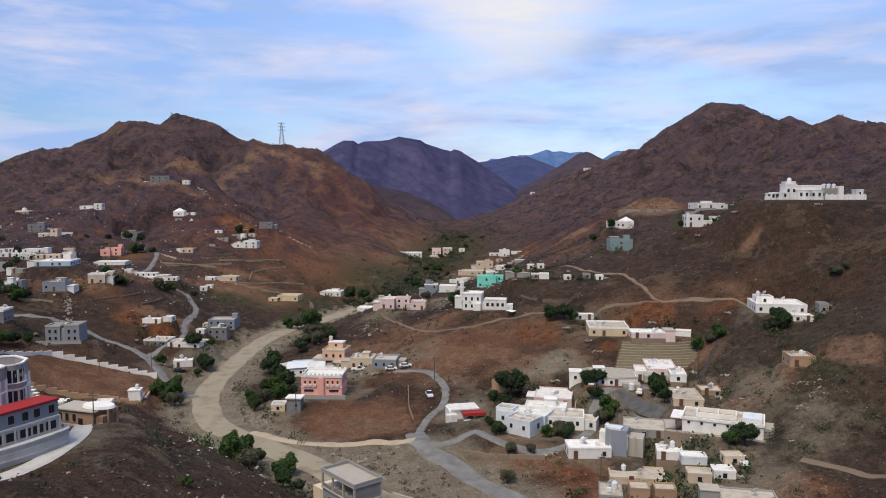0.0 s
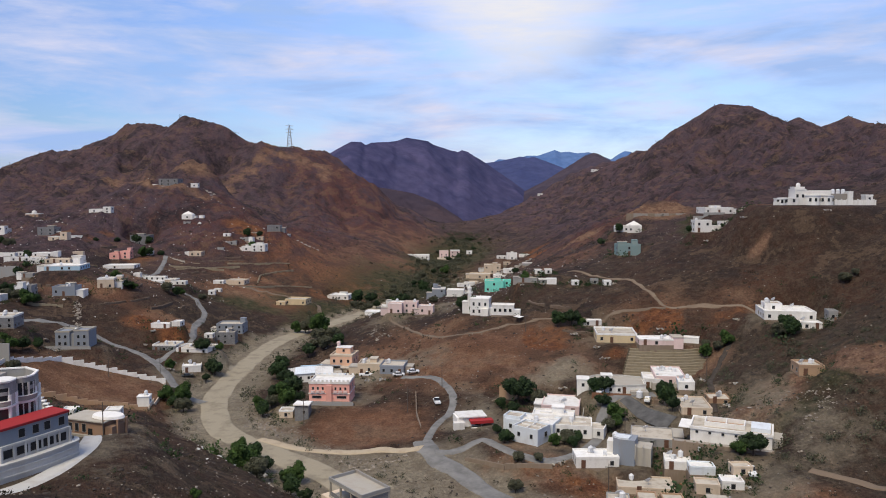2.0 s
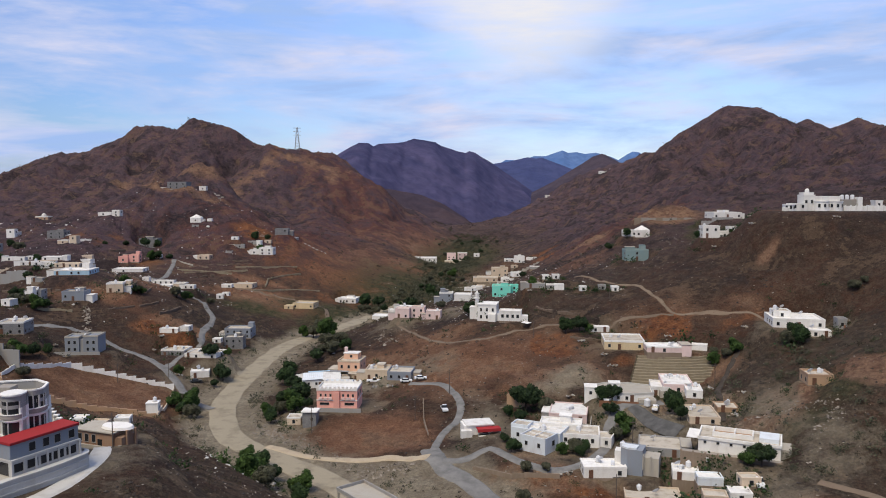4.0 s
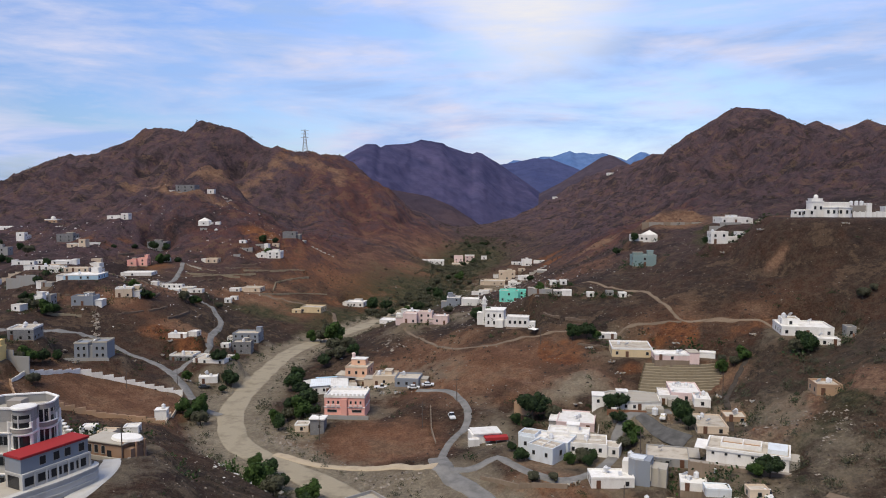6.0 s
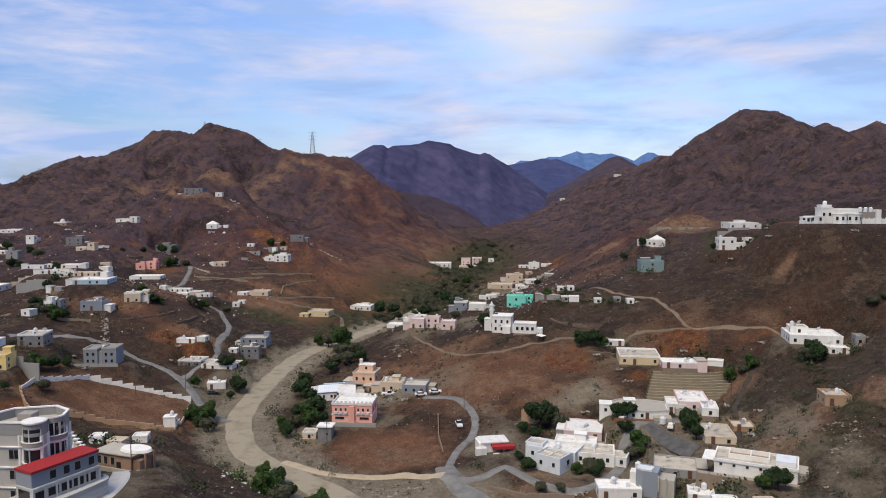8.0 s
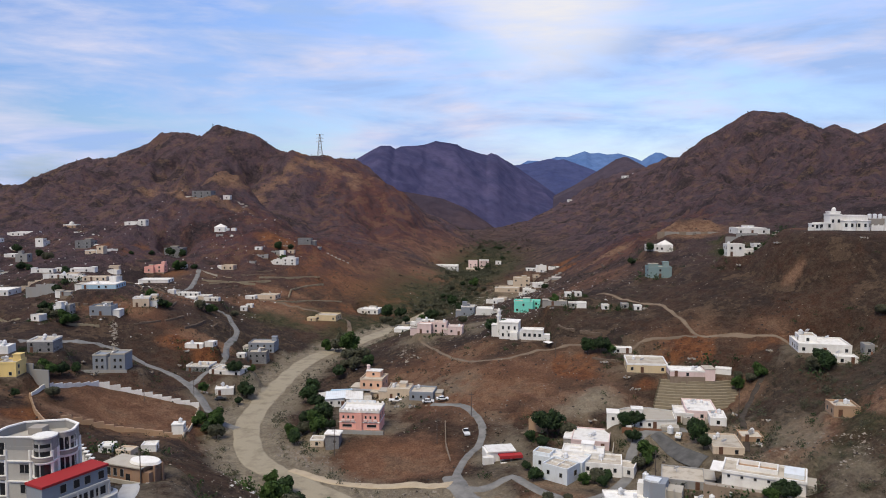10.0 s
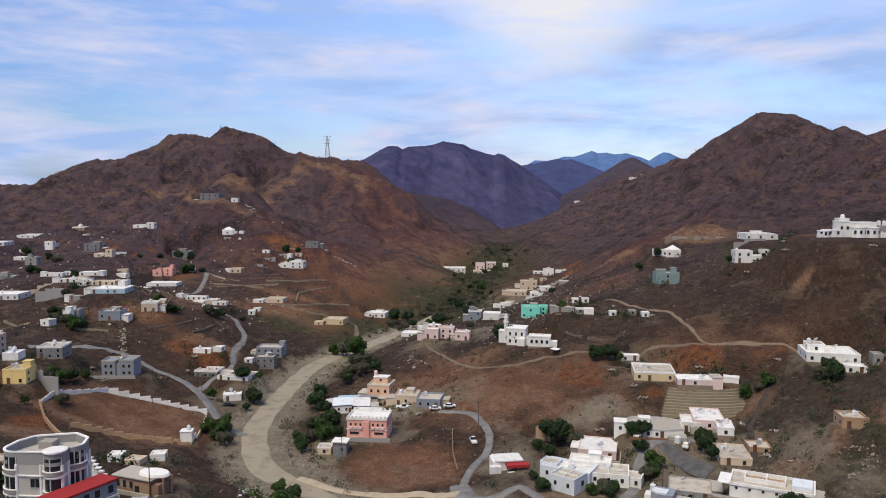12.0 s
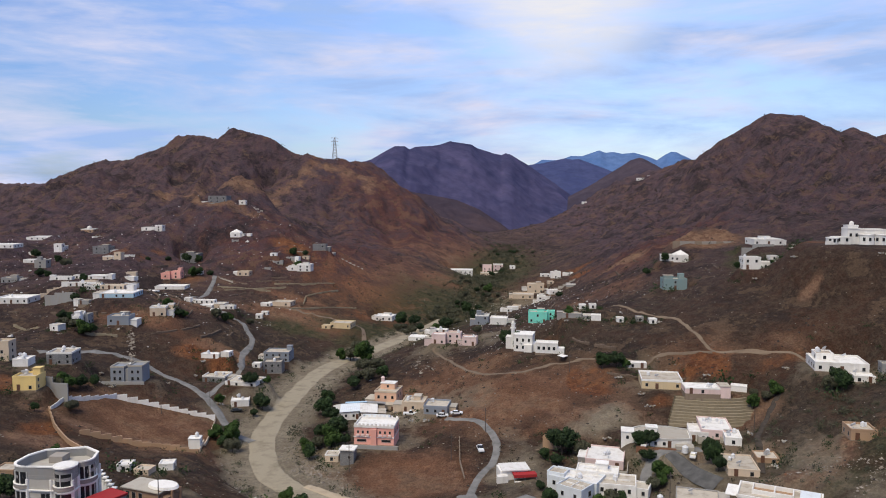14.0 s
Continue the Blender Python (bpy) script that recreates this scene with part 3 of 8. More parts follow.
def ribbon(name, line, width, mat, label, category="road", lift=0.12, ragged=0.0):
    """A road draped on the land, with a cambered top and edges that go into the ground."""
    ROADS.append((line, width))
    P = [Vector((x, y, 0)) for x, y in line]
    pts = []
    for a in range(len(P) - 1):
        p0, p1, p2, p3 = P[max(a - 1, 0)], P[a], P[a + 1], P[min(a + 2, len(P) - 1)]
        n = max(2, int((p2 - p1).length / (1.2 if ragged else 2.0)))
        for s in range(n):
            t = s / n
            pts.append(0.5 * ((2 * p1) + (p2 - p0) * t + (2 * p0 - 5 * p1 + 4 * p2 - p3) * t * t + (3 * p1 - p0 - 3 * p2 + p3) * t ** 3))
    pts.append(P[-1])
    bm = bmesh.new()
    rows, across = [], 13 if ragged else 7
    for k, p in enumerate(pts):
        d = (pts[min(k + 1, len(pts) - 1)] - pts[max(k - 1, 0)]).normalized()
        side = Vector((d.y, -d.x, 0))
        wob = 1 + 0.14 * noise.noise(p * 0.11) + 0.05 * noise.noise(p * 0.5)
        rows.append([p + side * width * wob * (q / (across - 1) - 0.5) for q in range(across)])
    flat = np.array([[v.x, v.y] for row in rows for v in row])
    h = shape(flat[:, 0], flat[:, 1]).reshape(len(rows), across)
    h = np.maximum(h, 0.6 * h + 0.4 * h.mean(1, keepdims=True))

    def crown(q, v):
        u = abs(2 * q / (across - 1) - 1)
        edge = -0.25 if q in (0, across - 1) else lift
        return edge + ragged * u * u * (1.1 * noise.noise(Vector((v.x, v.y, 0)) * 0.15) + 0.6 * noise.noise(Vector((v.x, v.y, 5)) * 0.4) - 0.35)

    made = [[bm.verts.new((v.x, v.y, h[k, q] + crown(q, v))) for q, v in enumerate(row)] for k, row in enumerate(rows)]
    for a, b in zip(made, made[1:]):
        for q in range(across - 1):
            f = bm.faces.new((a[q], b[q], b[q + 1], a[q + 1]))
            f.smooth = True
    bmesh.ops.recalc_face_normals(bm, faces=bm.faces[:])
    if bm.faces[0].normal.z < 0:
        bmesh.ops.reverse_faces(bm, faces=bm.faces[:])
    me = bpy.data.meshes.new(name)
    bm.to_mesh(me)
    bm.free()
    me.materials.append(mat)
    return tagged(new(name, me), label, category, kind="structure")


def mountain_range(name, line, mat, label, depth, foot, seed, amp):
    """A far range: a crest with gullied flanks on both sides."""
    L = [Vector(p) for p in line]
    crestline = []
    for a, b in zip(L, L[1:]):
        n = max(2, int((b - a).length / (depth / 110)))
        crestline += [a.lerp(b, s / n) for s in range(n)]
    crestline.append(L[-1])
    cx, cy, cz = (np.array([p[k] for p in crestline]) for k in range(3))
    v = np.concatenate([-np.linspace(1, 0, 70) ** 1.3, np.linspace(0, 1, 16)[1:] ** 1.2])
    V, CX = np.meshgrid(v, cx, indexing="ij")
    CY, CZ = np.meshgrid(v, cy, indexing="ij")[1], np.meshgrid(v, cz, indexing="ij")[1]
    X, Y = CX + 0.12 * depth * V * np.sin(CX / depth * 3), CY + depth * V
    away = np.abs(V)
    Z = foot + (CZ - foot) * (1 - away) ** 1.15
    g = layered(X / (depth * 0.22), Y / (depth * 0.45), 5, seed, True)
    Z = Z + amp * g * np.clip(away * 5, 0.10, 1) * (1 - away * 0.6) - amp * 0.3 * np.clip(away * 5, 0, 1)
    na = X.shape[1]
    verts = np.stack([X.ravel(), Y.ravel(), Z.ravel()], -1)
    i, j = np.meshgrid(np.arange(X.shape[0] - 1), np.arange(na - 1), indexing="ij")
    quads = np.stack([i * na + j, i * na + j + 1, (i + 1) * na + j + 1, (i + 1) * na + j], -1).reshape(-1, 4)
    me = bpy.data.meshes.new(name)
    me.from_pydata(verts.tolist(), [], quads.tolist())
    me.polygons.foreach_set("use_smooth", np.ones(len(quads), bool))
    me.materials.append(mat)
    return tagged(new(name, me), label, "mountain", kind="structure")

# ---- building plots: x, y, floor level, turn, width, depth, height, paint, setting ----
LOTS = []


def plot(x, y, z, turn, w, d, h, colour, where, top="", grade=True):
    LOTS.append((x, y, z, turn, w, d, h, colour, where, top))
    if grade:
        pad(x, y, z, max(w, d))


plot(-383.1, 624.0, 47.0, 4, 18.8, 14.0, 3.5, "white", "on the far western slope")
plot(-341.2, 577.0, 42.1, 0, 8.1, 6.1, 4.3, "white", "among far village houses")
plot(-357.8, 650.1, 51.8, 0, 11.1, 8.3, 4.0, "tan", "at the top of the far village", top="dome")
plot(-328.6, 614.1, 45.2, 0, 10.9, 8.2, 6.4, "white", "among far village houses")
plot(-287.4, 540.5, 43.6, 0, 12.0, 9.0, 5.8, "block", "unfinished on the far slope")
plot(-269.8, 516.3, 41.4, -8, 7.9, 6.6, 3.0, "cream", "on the far slope")
plot(-261.8, 513.2, 42.0, -8, 5.1, 4.5, 5.4, "cream", "beside a lower wing")
plot(-336.0, 541.6, 32.4, 5, 11.6, 9.3, 6.8, "grey", "on the far slope")
plot(-254.5, 431.8, 37.8, 0, 10.9, 3.5, 2.3, "white", "in a row above a retaining wall")
plot(-251.5, 441.8, 37.5, 0, 4.6, 3.5, 2.3, "white", "in a row above a retaining wall")
plot(-241.6, 448.5, 36.7, 6, 11.7, 7.0, 2.3, "white", "in a row above a retaining wall")
plot(-226.6, 403.7, 38.0, 4, 17.0, 3.5, 2.3, "white", "long and low above a retaining wall")
plot(-217.2, 398.0, 37.0, 4, 7.5, 5.9, 2.9, "white", "above a retaining wall")
plot(-205.0, 394.9, 38.0, 4, 12.7, 5.8, 2.3, "cream", "behind a pale blue shed")
plot(-193.0, 390.2, 37.3, 4, 3.7, 4.5, 3.6, "white", "beside a pale blue shed")
plot(-195.5, 383.9, 35.6, 6, 17.2, 13.9, 2.7, "skyblue", "long on the slope")
plot(-225.5, 508.0, 29.5, 0, 6.4, 5.9, 4.4, "pink", "on the slope")
plot(-219.0, 510.0, 29.7, 0, 6.6, 5.9, 5.4, "pink", "beside another pink block")
plot(-213.0, 487.7, 25.6, 4, 19.5, 11.5, 2.3, "white", "long and low on the slope")
plot(-220.5, 473.0, 23.1, -6, 7.5, 6.0, 3.2, "white", "on the slope")
plot(-168.3, 368.3, 28.5, 12, 7.7, 6.7, 4.8, "cream", "with many windows above the slope")
plot(-164.3, 373.8, 31.5, 12, 3.0, 3.6, 2.3, "cream", "beside a two-storey house")
plot(-172.9, 441.7, 23.3, -4, 12.7, 3.5, 2.3, "white", "in a row along the lane")
plot(-167.7, 431.1, 22.0, -4, 7.9, 6.2, 2.4, "white", "in a row along the lane")
plot(-159.9, 432.6, 22.4, -4, 6.7, 5.3, 2.9, "cream", "in a row along the lane")
plot(-152.7, 426.7, 22.5, -4, 6.3, 3.5, 2.3, "white", "low along the lane")
plot(-179.9, 352.1, 26.9, 5, 10.2, 8.2, 4.6, "bluegrey", "alone on the bare slope")
plot(-199.9, 353.1, 26.8, 5, 7.8, 6.2, 4.9, "grey", "half hidden by trees")
plot(-201.9, 335.2, 26.6, -15, 4.9, 4.5, 3.1, "white", "among dark trees")
plot(-167.8, 281.8, 24.6, 8, 9.4, 9.0, 4.9, "block", "unfinished above the field")
plot(-230.9, 565.2, 34.8, 0, 13.7, 10.3, 7.6, "block", "on the slope")
plot(-178.5, 531.4, 29.6, -4, 8.6, 6.8, 3.3, "cream", "on the red slope")
plot(-207.4, 519.2, 31.4, 0, 5.0, 4.5, 2.7, "white", "small beside the track")
plot(-267.9, 577.5, 58.8, -5, 8.8, 7.0, 2.8, "white", "on the high slope")
plot(-259.4, 574.4, 58.4, -5, 6.0, 4.8, 4.9, "white", "with a raised end on the high slope")
plot(-235.9, 641.0, 79.2, 0, 16.1, 12.0, 6.1, "block", "on a cut terrace high on the hill")
plot(-246.3, 632.2, 77.8, 0, 4.2, 4.5, 2.8, "white", "small beside a grey house on the hill")
plot(-213.9, 636.2, 77.8, 0, 5.7, 4.5, 3.8, "white", "small high on the hill")
plot(-204.9, 592.1, 52.9, 0, 8.3, 6.2, 4.1, "white", "with a pyramid roof on the slope", top="pyramid")
plot(-193.6, 589.8, 53.9, 0, 3.5, 3.5, 2.3, "white", "small on the slope")
plot(-138.2, 488.8, 15.0, -5, 12.2, 9.7, 3.1, "cream", "above the bare field")
plot(-143.6, 467.7, 17.8, -5, 6.5, 3.5, 2.3, "white", "small beside trees")
plot(-141.2, 456.8, 14.1, 0, 4.1, 3.5, 2.3, "white", "small beside trees")
plot(-146.0, 542.6, 32.2, -3, 6.6, 5.1, 3.6, "white", "beside a taller block")
plot(-136.5, 539.9, 32.2, -3, 10.0, 7.8, 5.3, "white", "on the terraced slope")
plot(-133.5, 574.9, 44.5, 3, 10.0, 8.5, 4.8, "block", "on the red hillside")
plot(-161.5, 546.8, 42.4, 0, 4.9, 3.5, 2.3, "white", "small beside trees on the hillside")
plot(-93.0, 459.1, 6.6, -8, 13.0, 10.4, 3.6, "sand", "behind a garden wall", top="bare")
plot(-101.8, 454.2, 6.8, -8, 5.5, 4.5, 2.2, "sand", "beside a garden wall")
plot(-75.1, 518.2, 1.1, -8, 12.8, 10.6, 3.5, "white", "at the foot of the red hill")
plot(-110.7, 379.9, 4.0, 0, 13.1, 9.8, 5.2, "bluegrey", "beside the riverbed")
plot(-114.3, 354.8, 6.1, 0, 3.9, 3.5, 2.3, "white", "small beside a grey house")
plot(-108.1, 361.6, 2.1, 4, 9.1, 7.2, 6.0, "block", "near the riverbed")
plot(-125.5, 332.2, 5.0, -4, 10.7, 8.4, 3.4, "block", "beside the lane")
plot(-105.3, 304.2, 2.7, 14, 7.3, 8.7, 2.9, "white", "near the riverbed")
plot(-132.1, 342.9, 13.1, -6, 8.9, 3.8, 2.3, "white", "ruined row on the red slope")
plot(-124.4, 342.2, 14.1, -6, 3.9, 4.5, 2.5, "white", "on the red slope")
plot(-31.8, 745.0, 5.4, 0, 22.0, 14.0, 6.9, "white", "in the green valley")
plot(-6.7, 777.5, 5.8, 0, 9.2, 6.9, 8.0, "rose", "in the green valley")
plot(4.7, 793.7, 5.4, 0, 10.0, 7.5, 7.6, "rose", "in the green valley")
plot(-3.7, 767.0, 3.7, 0, 19.2, 14.0, 3.2, "cream", "low in the green valley")
plot(18.9, 762.2, 11.2, 0, 5.7, 4.5, 3.6, "white", "small in the green valley")
plot(33.6, 607.2, 9.0, -4, 13.2, 10.4, 7.4, "cream", "two-storey in the valley village")
plot(22.7, 581.2, 8.3, -4, 15.8, 12.5, 3.7, "cream", "long and low in the valley village")
plot(36.7, 558.9, 8.0, -4, 9.8, 7.7, 5.7, "white", "in the valley village")
plot(43.5, 563.1, 14.1, 10, 7.4, 6.2, 3.5, "white", "low in the valley village")
plot(43.6, 642.9, 17.8, 0, 8.6, 5.8, 2.3, "white", "in the upper valley")
plot(50.6, 625.1, 18.7, 0, 8.3, 6.2, 5.5, "white", "in the upper valley")
plot(63.1, 643.0, 17.4, 12, 7.0, 6.1, 4.2, "white", "low in the upper valley")
plot(22.6, 388.7, 23.9, -6, 9.6, 7.5, 6.0, "turquoise", "two-storey in the valley village", top="bare")
plot(29.3, 392.2, 24.6, -6, 4.0, 4.5, 5.0, "turquoise", "beside a larger turquoise block")
plot(2.9, 423.7, 16.5, -5, 9.4, 7.5, 4.0, "white", "in the valley village")
plot(-6.6, 435.0, 14.0, -5, 7.5, 6.0, 5.9, "bluegrey", "in the valley village")
plot(7.7, 471.8, 15.5, -8, 7.0, 3.6, 2.3, "white", "in the valley village")
plot(35.6, 347.9, 33.7, -6, 8.6, 5.9, 2.3, "grey", "ruined low on the stony slope")
plot(42.2, 343.8, 33.6, -6, 4.4, 3.7, 2.3, "grey", "ruined low on the stony slope")
plot(45.6, 341.2, 33.6, -6, 4.3, 4.5, 2.7, "white", "small on the stony slope")
plot(40.7, 351.8, 37.0, 0, 3.0, 3.5, 2.3, "white", "small, on the stony slope")
plot(45.6, 353.8, 37.0, 0, 3.1, 3.5, 2.3, "white", "small, on the stony slope")
plot(55.5, 336.8, 33.7, 0, 3.0, 3.5, 2.3, "white", "small, on the stony slope")
plot(68.4, 330.8, 34.4, 0, 3.2, 3.5, 2.3, "white", "small, beside the track")
plot(63.4, 333.8, 34.7, 0, 3.0, 3.5, 2.3, "grey", "small, beside the track")
plot(-27.5, 377.8, 14.6, -6, 7.0, 5.6, 5.0, "rose", "beside the village road")
plot(-20.0, 380.8, 14.1, -6, 7.0, 5.7, 5.8, "rose", "two-storey beside the village road")
plot(-12.0, 376.9, 14.0, -6, 7.2, 5.8, 4.6, "rose", "with a flat roof beside the village road")
plot(-44.6, 444.3, 2.4, -8, 10.4, 8.6, 2.5, "white", "low at the end of the riverbed")
plot(-38.6, 452.2, 4.8, -8, 5.4, 4.5, 2.3, "white", "low at the end of the riverbed")
plot(-28.9, 412.3, 13.0, -8, 7.2, 4.6, 2.3, "white", "low behind a pink house")
plot(96.5, 428.3, 52.4, -6, 8.2, 6.6, 3.7, "white", "high on the eastern slope")
plot(102.9, 427.2, 51.9, -6, 7.9, 6.4, 4.4, "white", "with a pyramid cap high on the eastern slope", top="pyramid")
plot(86.3, 370.5, 44.2, 0, 11.0, 8.0, 5.6, "teal", "on the eastern slope")
plot(141.2, 407.9, 63.3, 4, 15.1, 11.9, 3.4, "white", "low on a retaining wall")
plot(114.3, 347.4, 56.7, 0, 7.6, 6.0, 5.7, "white", "two-storey on the eastern slope")
plot(125.5, 356.3, 56.1, 0, 8.9, 6.7, 3.3, "white", "low beside a two-storey house")
plot(132.8, 351.8, 55.8, 0, 8.3, 3.5, 2.3, "white", "low, on the eastern slope")
plot(117.7, 265.9, 31.2, -10, 16.7, 14.0, 3.4, "white", "villa on the eastern slope", top="bare")
plot(114.2, 269.1, 33.6, -10, 5.7, 6.4, 2.7, "white", "upper floor of a villa", grade=False)
plot(121.2, 254.7, 29.6, -10, 6.5, 5.4, 2.3, "white", "low porch beside a villa")
plot(129.5, 257.2, 31.7, -10, 3.0, 4.5, 3.8, "grey", "small shed on the eastern slope")
plot(61.1, 280.0, 20.5, -6, 14.3, 14.0, 3.6, "sand", "walled compound with a low front")
plot(72.5, 267.7, 21.5, -3, 11.8, 7.4, 2.3, "rose", "long and low beside a walled compound", grade=False)
plot(86.6, 270.6, 21.2, -20, 5.3, 3.5, 2.3, "white", "low with a pale roof beside a track")
plot(55.9, 297.7, 22.7, -3, 7.1, 3.5, 2.3, "white", "low roof beside a walled compound")
plot(101.2, 213.1, 24.1, -6, 6.8, 7.0, 3.3, "tan", "on the stony slope")
plot(-32.2, 302.6, 2.6, -4, 9.1, 9.3, 4.4, "cream", "low beside the village lane")
plot(-21.9, 288.8, 6.0, -6, 9.2, 9.6, 3.6, "bluegrey", "with a pale roof beside the lane")
plot(-54.3, 247.2, 0.9, 0, 4.6, 4.5, 2.7, "cream", "small, below the pink house")
plot(35.0, 235.3, 7.2, -12, 11.5, 13.0, 2.9, "rose", "behind the white villa")
plot(-107.4, 317.1, 8.2, -8, 14.0, 10.3, 1.9, "white", "low, with a long sheet roof")
plot(66.0, 246.0, 12.0, -10, 6.0, 9.0, 3.4, "white", "stepped, beside trees", top="bare")
plot(71.8, 248.1, 13.1, -8, 9.4, 14.4, 3.2, "rose", "with roof tanks")
plot(74.5, 238.2, 13.5, -10, 4.9, 8.6, 2.8, "white", "front wing below roof tanks", grade=False)
plot(70.6, 218.2, 12.2, -6, 8.5, 12.5, 2.3, "cream", "low walled house")
plot(80.4, 225.3, 12.7, -6, 6.3, 6.6, 1.6, "tan", "low yard building")
plot(37.1, 190.1, 6.0, 0, 10.8, 6.3, 3.1, "white", "long with small paired windows")
plot(54.5, 201.7, 8.3, -14, 11.0, 10.5, 2.4, "grey", "with a pale roof beside a grey tower")
plot(56.7, 185.9, 7.1, -12, 6.3, 5.9, 2.3, "white", "sheet-roofed beside the lane")
plot(60.7, 180.0, 7.7, -6, 5.9, 4.0, 2.3, "paleblue", "small beside a white shed")
plot(67.8, 173.8, 10.0, 0, 4.5, 3.5, 2.3, "cream", "small beside parked trailers")
plot(47.1, 179.9, 3.6, -8, 13.2, 7.9, 1.9, "cream", "old and wide, at the slope foot")
plot(44.1, 166.3, 4.8, -8, 4.3, 4.7, 3.0, "tan", "old, at the foot of the slope")
plot(49.5, 165.0, 5.2, -6, 4.7, 4.0, 2.8, "tan", "old and small, at the slope foot")
plot(38.3, 168.8, 3.8, -10, 5.1, 7.6, 2.0, "grey", "broken, at the foot of the slope")
plot(57.7, 167.0, 8.2, -10, 5.2, 4.0, 2.6, "cream", "old stepped at the foot of the slope")
plot(64.3, 170.0, 8.1, -6, 4.9, 4.0, 2.2, "white", "old and low, beside a tree")
plot(63.2, 153.2, 8.6, -12, 11.4, 6.5, 2.3, "grey", "wide flat-roofed at the foot of the slope")
plot(19.8, 247.3, 7.7, -25, 5.0, 7.2, 4.0, "tan", "ruined, beside trees")
plot(-173.2, 264.9, 27.3, 8, 5.5, 5.9, 3.0, "white", "small shed beside a yellow house")
plot(-369.4, 552.0, 46.6, 5, 17.5, 14.0, 3.0, "white", "on the far western slope")
plot(-188.7, 277.7, 26.1, 5, 5.3, 5.4, 8.0, "cream", "on the western slope")
plot(-264.2, 402.0, 29.0, 5, 17.7, 14.0, 3.3, "white", "long and low on the western slope")
plot(-382.5, 622.0, 47.6, 4, 18.3, 14.0, 3.2, "white", "at the top of the far village")
plot(-334.1, 562.3, 42.6, 0, 6.2, 4.7, 6.7, "white", "among far village houses")
plot(-311.5, 503.1, 37.0, 0, 8.2, 6.1, 5.7, "grey", "among far village trees")
plot(-329.0, 518.2, 38.9, 0, 8.4, 6.3, 2.5, "white", "among far village trees")
plot(-314.9, 474.3, 29.8, 10, 10.2, 8.7, 4.2, "grey", "on the far western slope")
plot(-198.8, 347.2, 26.1, 5, 3.2, 4.5, 5.6, "white", "half hidden by dark trees")
plot(-96.9, 188.7, 18.7, 4, 3.5, 3.5, 2.1, "white", "small, below the field")
plot(-91.0, 187.0, 18.6, -8, 4.2, 3.5, 1.7, "cream", "small, below the field")
plot(-87.9, 193.7, 17.3, 10, 3.8, 3.5, 2.1, "white", "low, below the field")
plot(-124.9, 182.6, 18.5, 0, 5.5, 5.2, 2.8, "tan", "low house behind the round villa")
plot(-160.2, 247.5, 23.6, 6, 7.8, 7.2, 5.2, "yellow", "two-storey above a cut bank")

plot(233.0, 1228.0, 103.6, 0, 14.0, 8.0, 4.5, "white", "on the skyline ridge above the valley")
plot(247.0, 1232.0, 108.0, 0, 7.0, 6.0, 4.0, "white", "small on the skyline ridge")
plot(150.5, 1282.0, 64.9, 0, 8.0, 6.0, 4.5, "white", "far up the valley side")
plot(133.0, 372.0, 58.6, 8, 4.2, 3.5, 2.3, "white", "small, on the terraced eastern slope")
plot(139.0, 366.0, 57.8, -8, 3.4, 3.2, 2.0, "white", "tiny, on the terraced eastern slope")
plot(129.0, 341.0, 53.6, 5, 3.6, 3.2, 1.9, "offwhite", "tiny, below a two-storey house")

# special plots
pad(53.7, 242.3, 12.2, 16)
pad(72.5, 271, 21.2, 7)
pad(-45.2, 314.7, 0.2, 11)
pad(-52.0, 297.0, 1.6, 13)
pad(22.5, 321.0, 23.0, 10)
pad(-75, 130, 29.5, 26)
pad(-72, 153, 26, 12)
pad(-22, 163, 3.5, 13)
pad(-40, 262, 3.0, 20)
pad(26, 210, 6.5, 24)
pad(45, 188, 6.5, 8)
pad(72, 190, 12.0, 14)
pad(15, 335, 20.5, 18)
pad(158, 330, 69.5, 40)
pad(-146, 291, 15.4, 15)
pad(-101, 244, 5, 6)
settle()
build_ground()

# ---- far ranges ----
RANGE_BLUE = [(-700, 1700, 120), (-371, 1850, 132), (-307, 1900, 160), (-269, 1915, 183), (-249, 1920, 193), (-227, 1940, 194), (-217, 1960, 187), (-206, 1990, 195), (-169, 2080, 202),
              (-150, 2140, 210), (-125, 2182, 221), (-105, 2200, 218), (-66, 2250, 215), (-50, 2270, 206), (1, 2340, 192), (23, 2380, 189), (36, 2390, 196),
              (54, 2400, 192), (109, 2450, 160), (185, 2500, 112), (250, 2500, 66)]
HILL_DARK = [(169, 1750, 71), (224, 1780, 97), (278, 1800, 130), (317, 1800, 155), (337, 1800, 161), (346, 1800, 159), (375, 1790, 142), (418, 1780, 116)]
RANGE_FAR = [(-100, 4500, 150), (101, 4500, 185), (234, 4500, 224), (283, 4500, 251), (384, 4520, 248), (452, 4540, 275), (520, 4550, 275), (571, 4556, 292), (620, 4556, 309), (653, 4550, 295),
             (701, 4540, 298), (749, 4530, 287), (810, 4500, 292), (883, 4450, 267), (1034, 4400, 198)]
PEAK_FAR = [(794, 4150, 191), (862, 4120, 235), (905, 4112, 265), (935, 4112, 280), (964, 4110, 277), (994, 4110, 262), (1082, 4100, 219), (1200, 4100, 180)]
RANGE_MID = [(23, 3050, 140), (133, 3050, 179), (200, 3050, 188), (252, 3050, 200), (278, 3050, 206), (310, 3050, 201), (334, 3050, 204), (390, 3050, 184), (446, 3050, 162), (502, 3050, 140), (571, 3060, 118)]
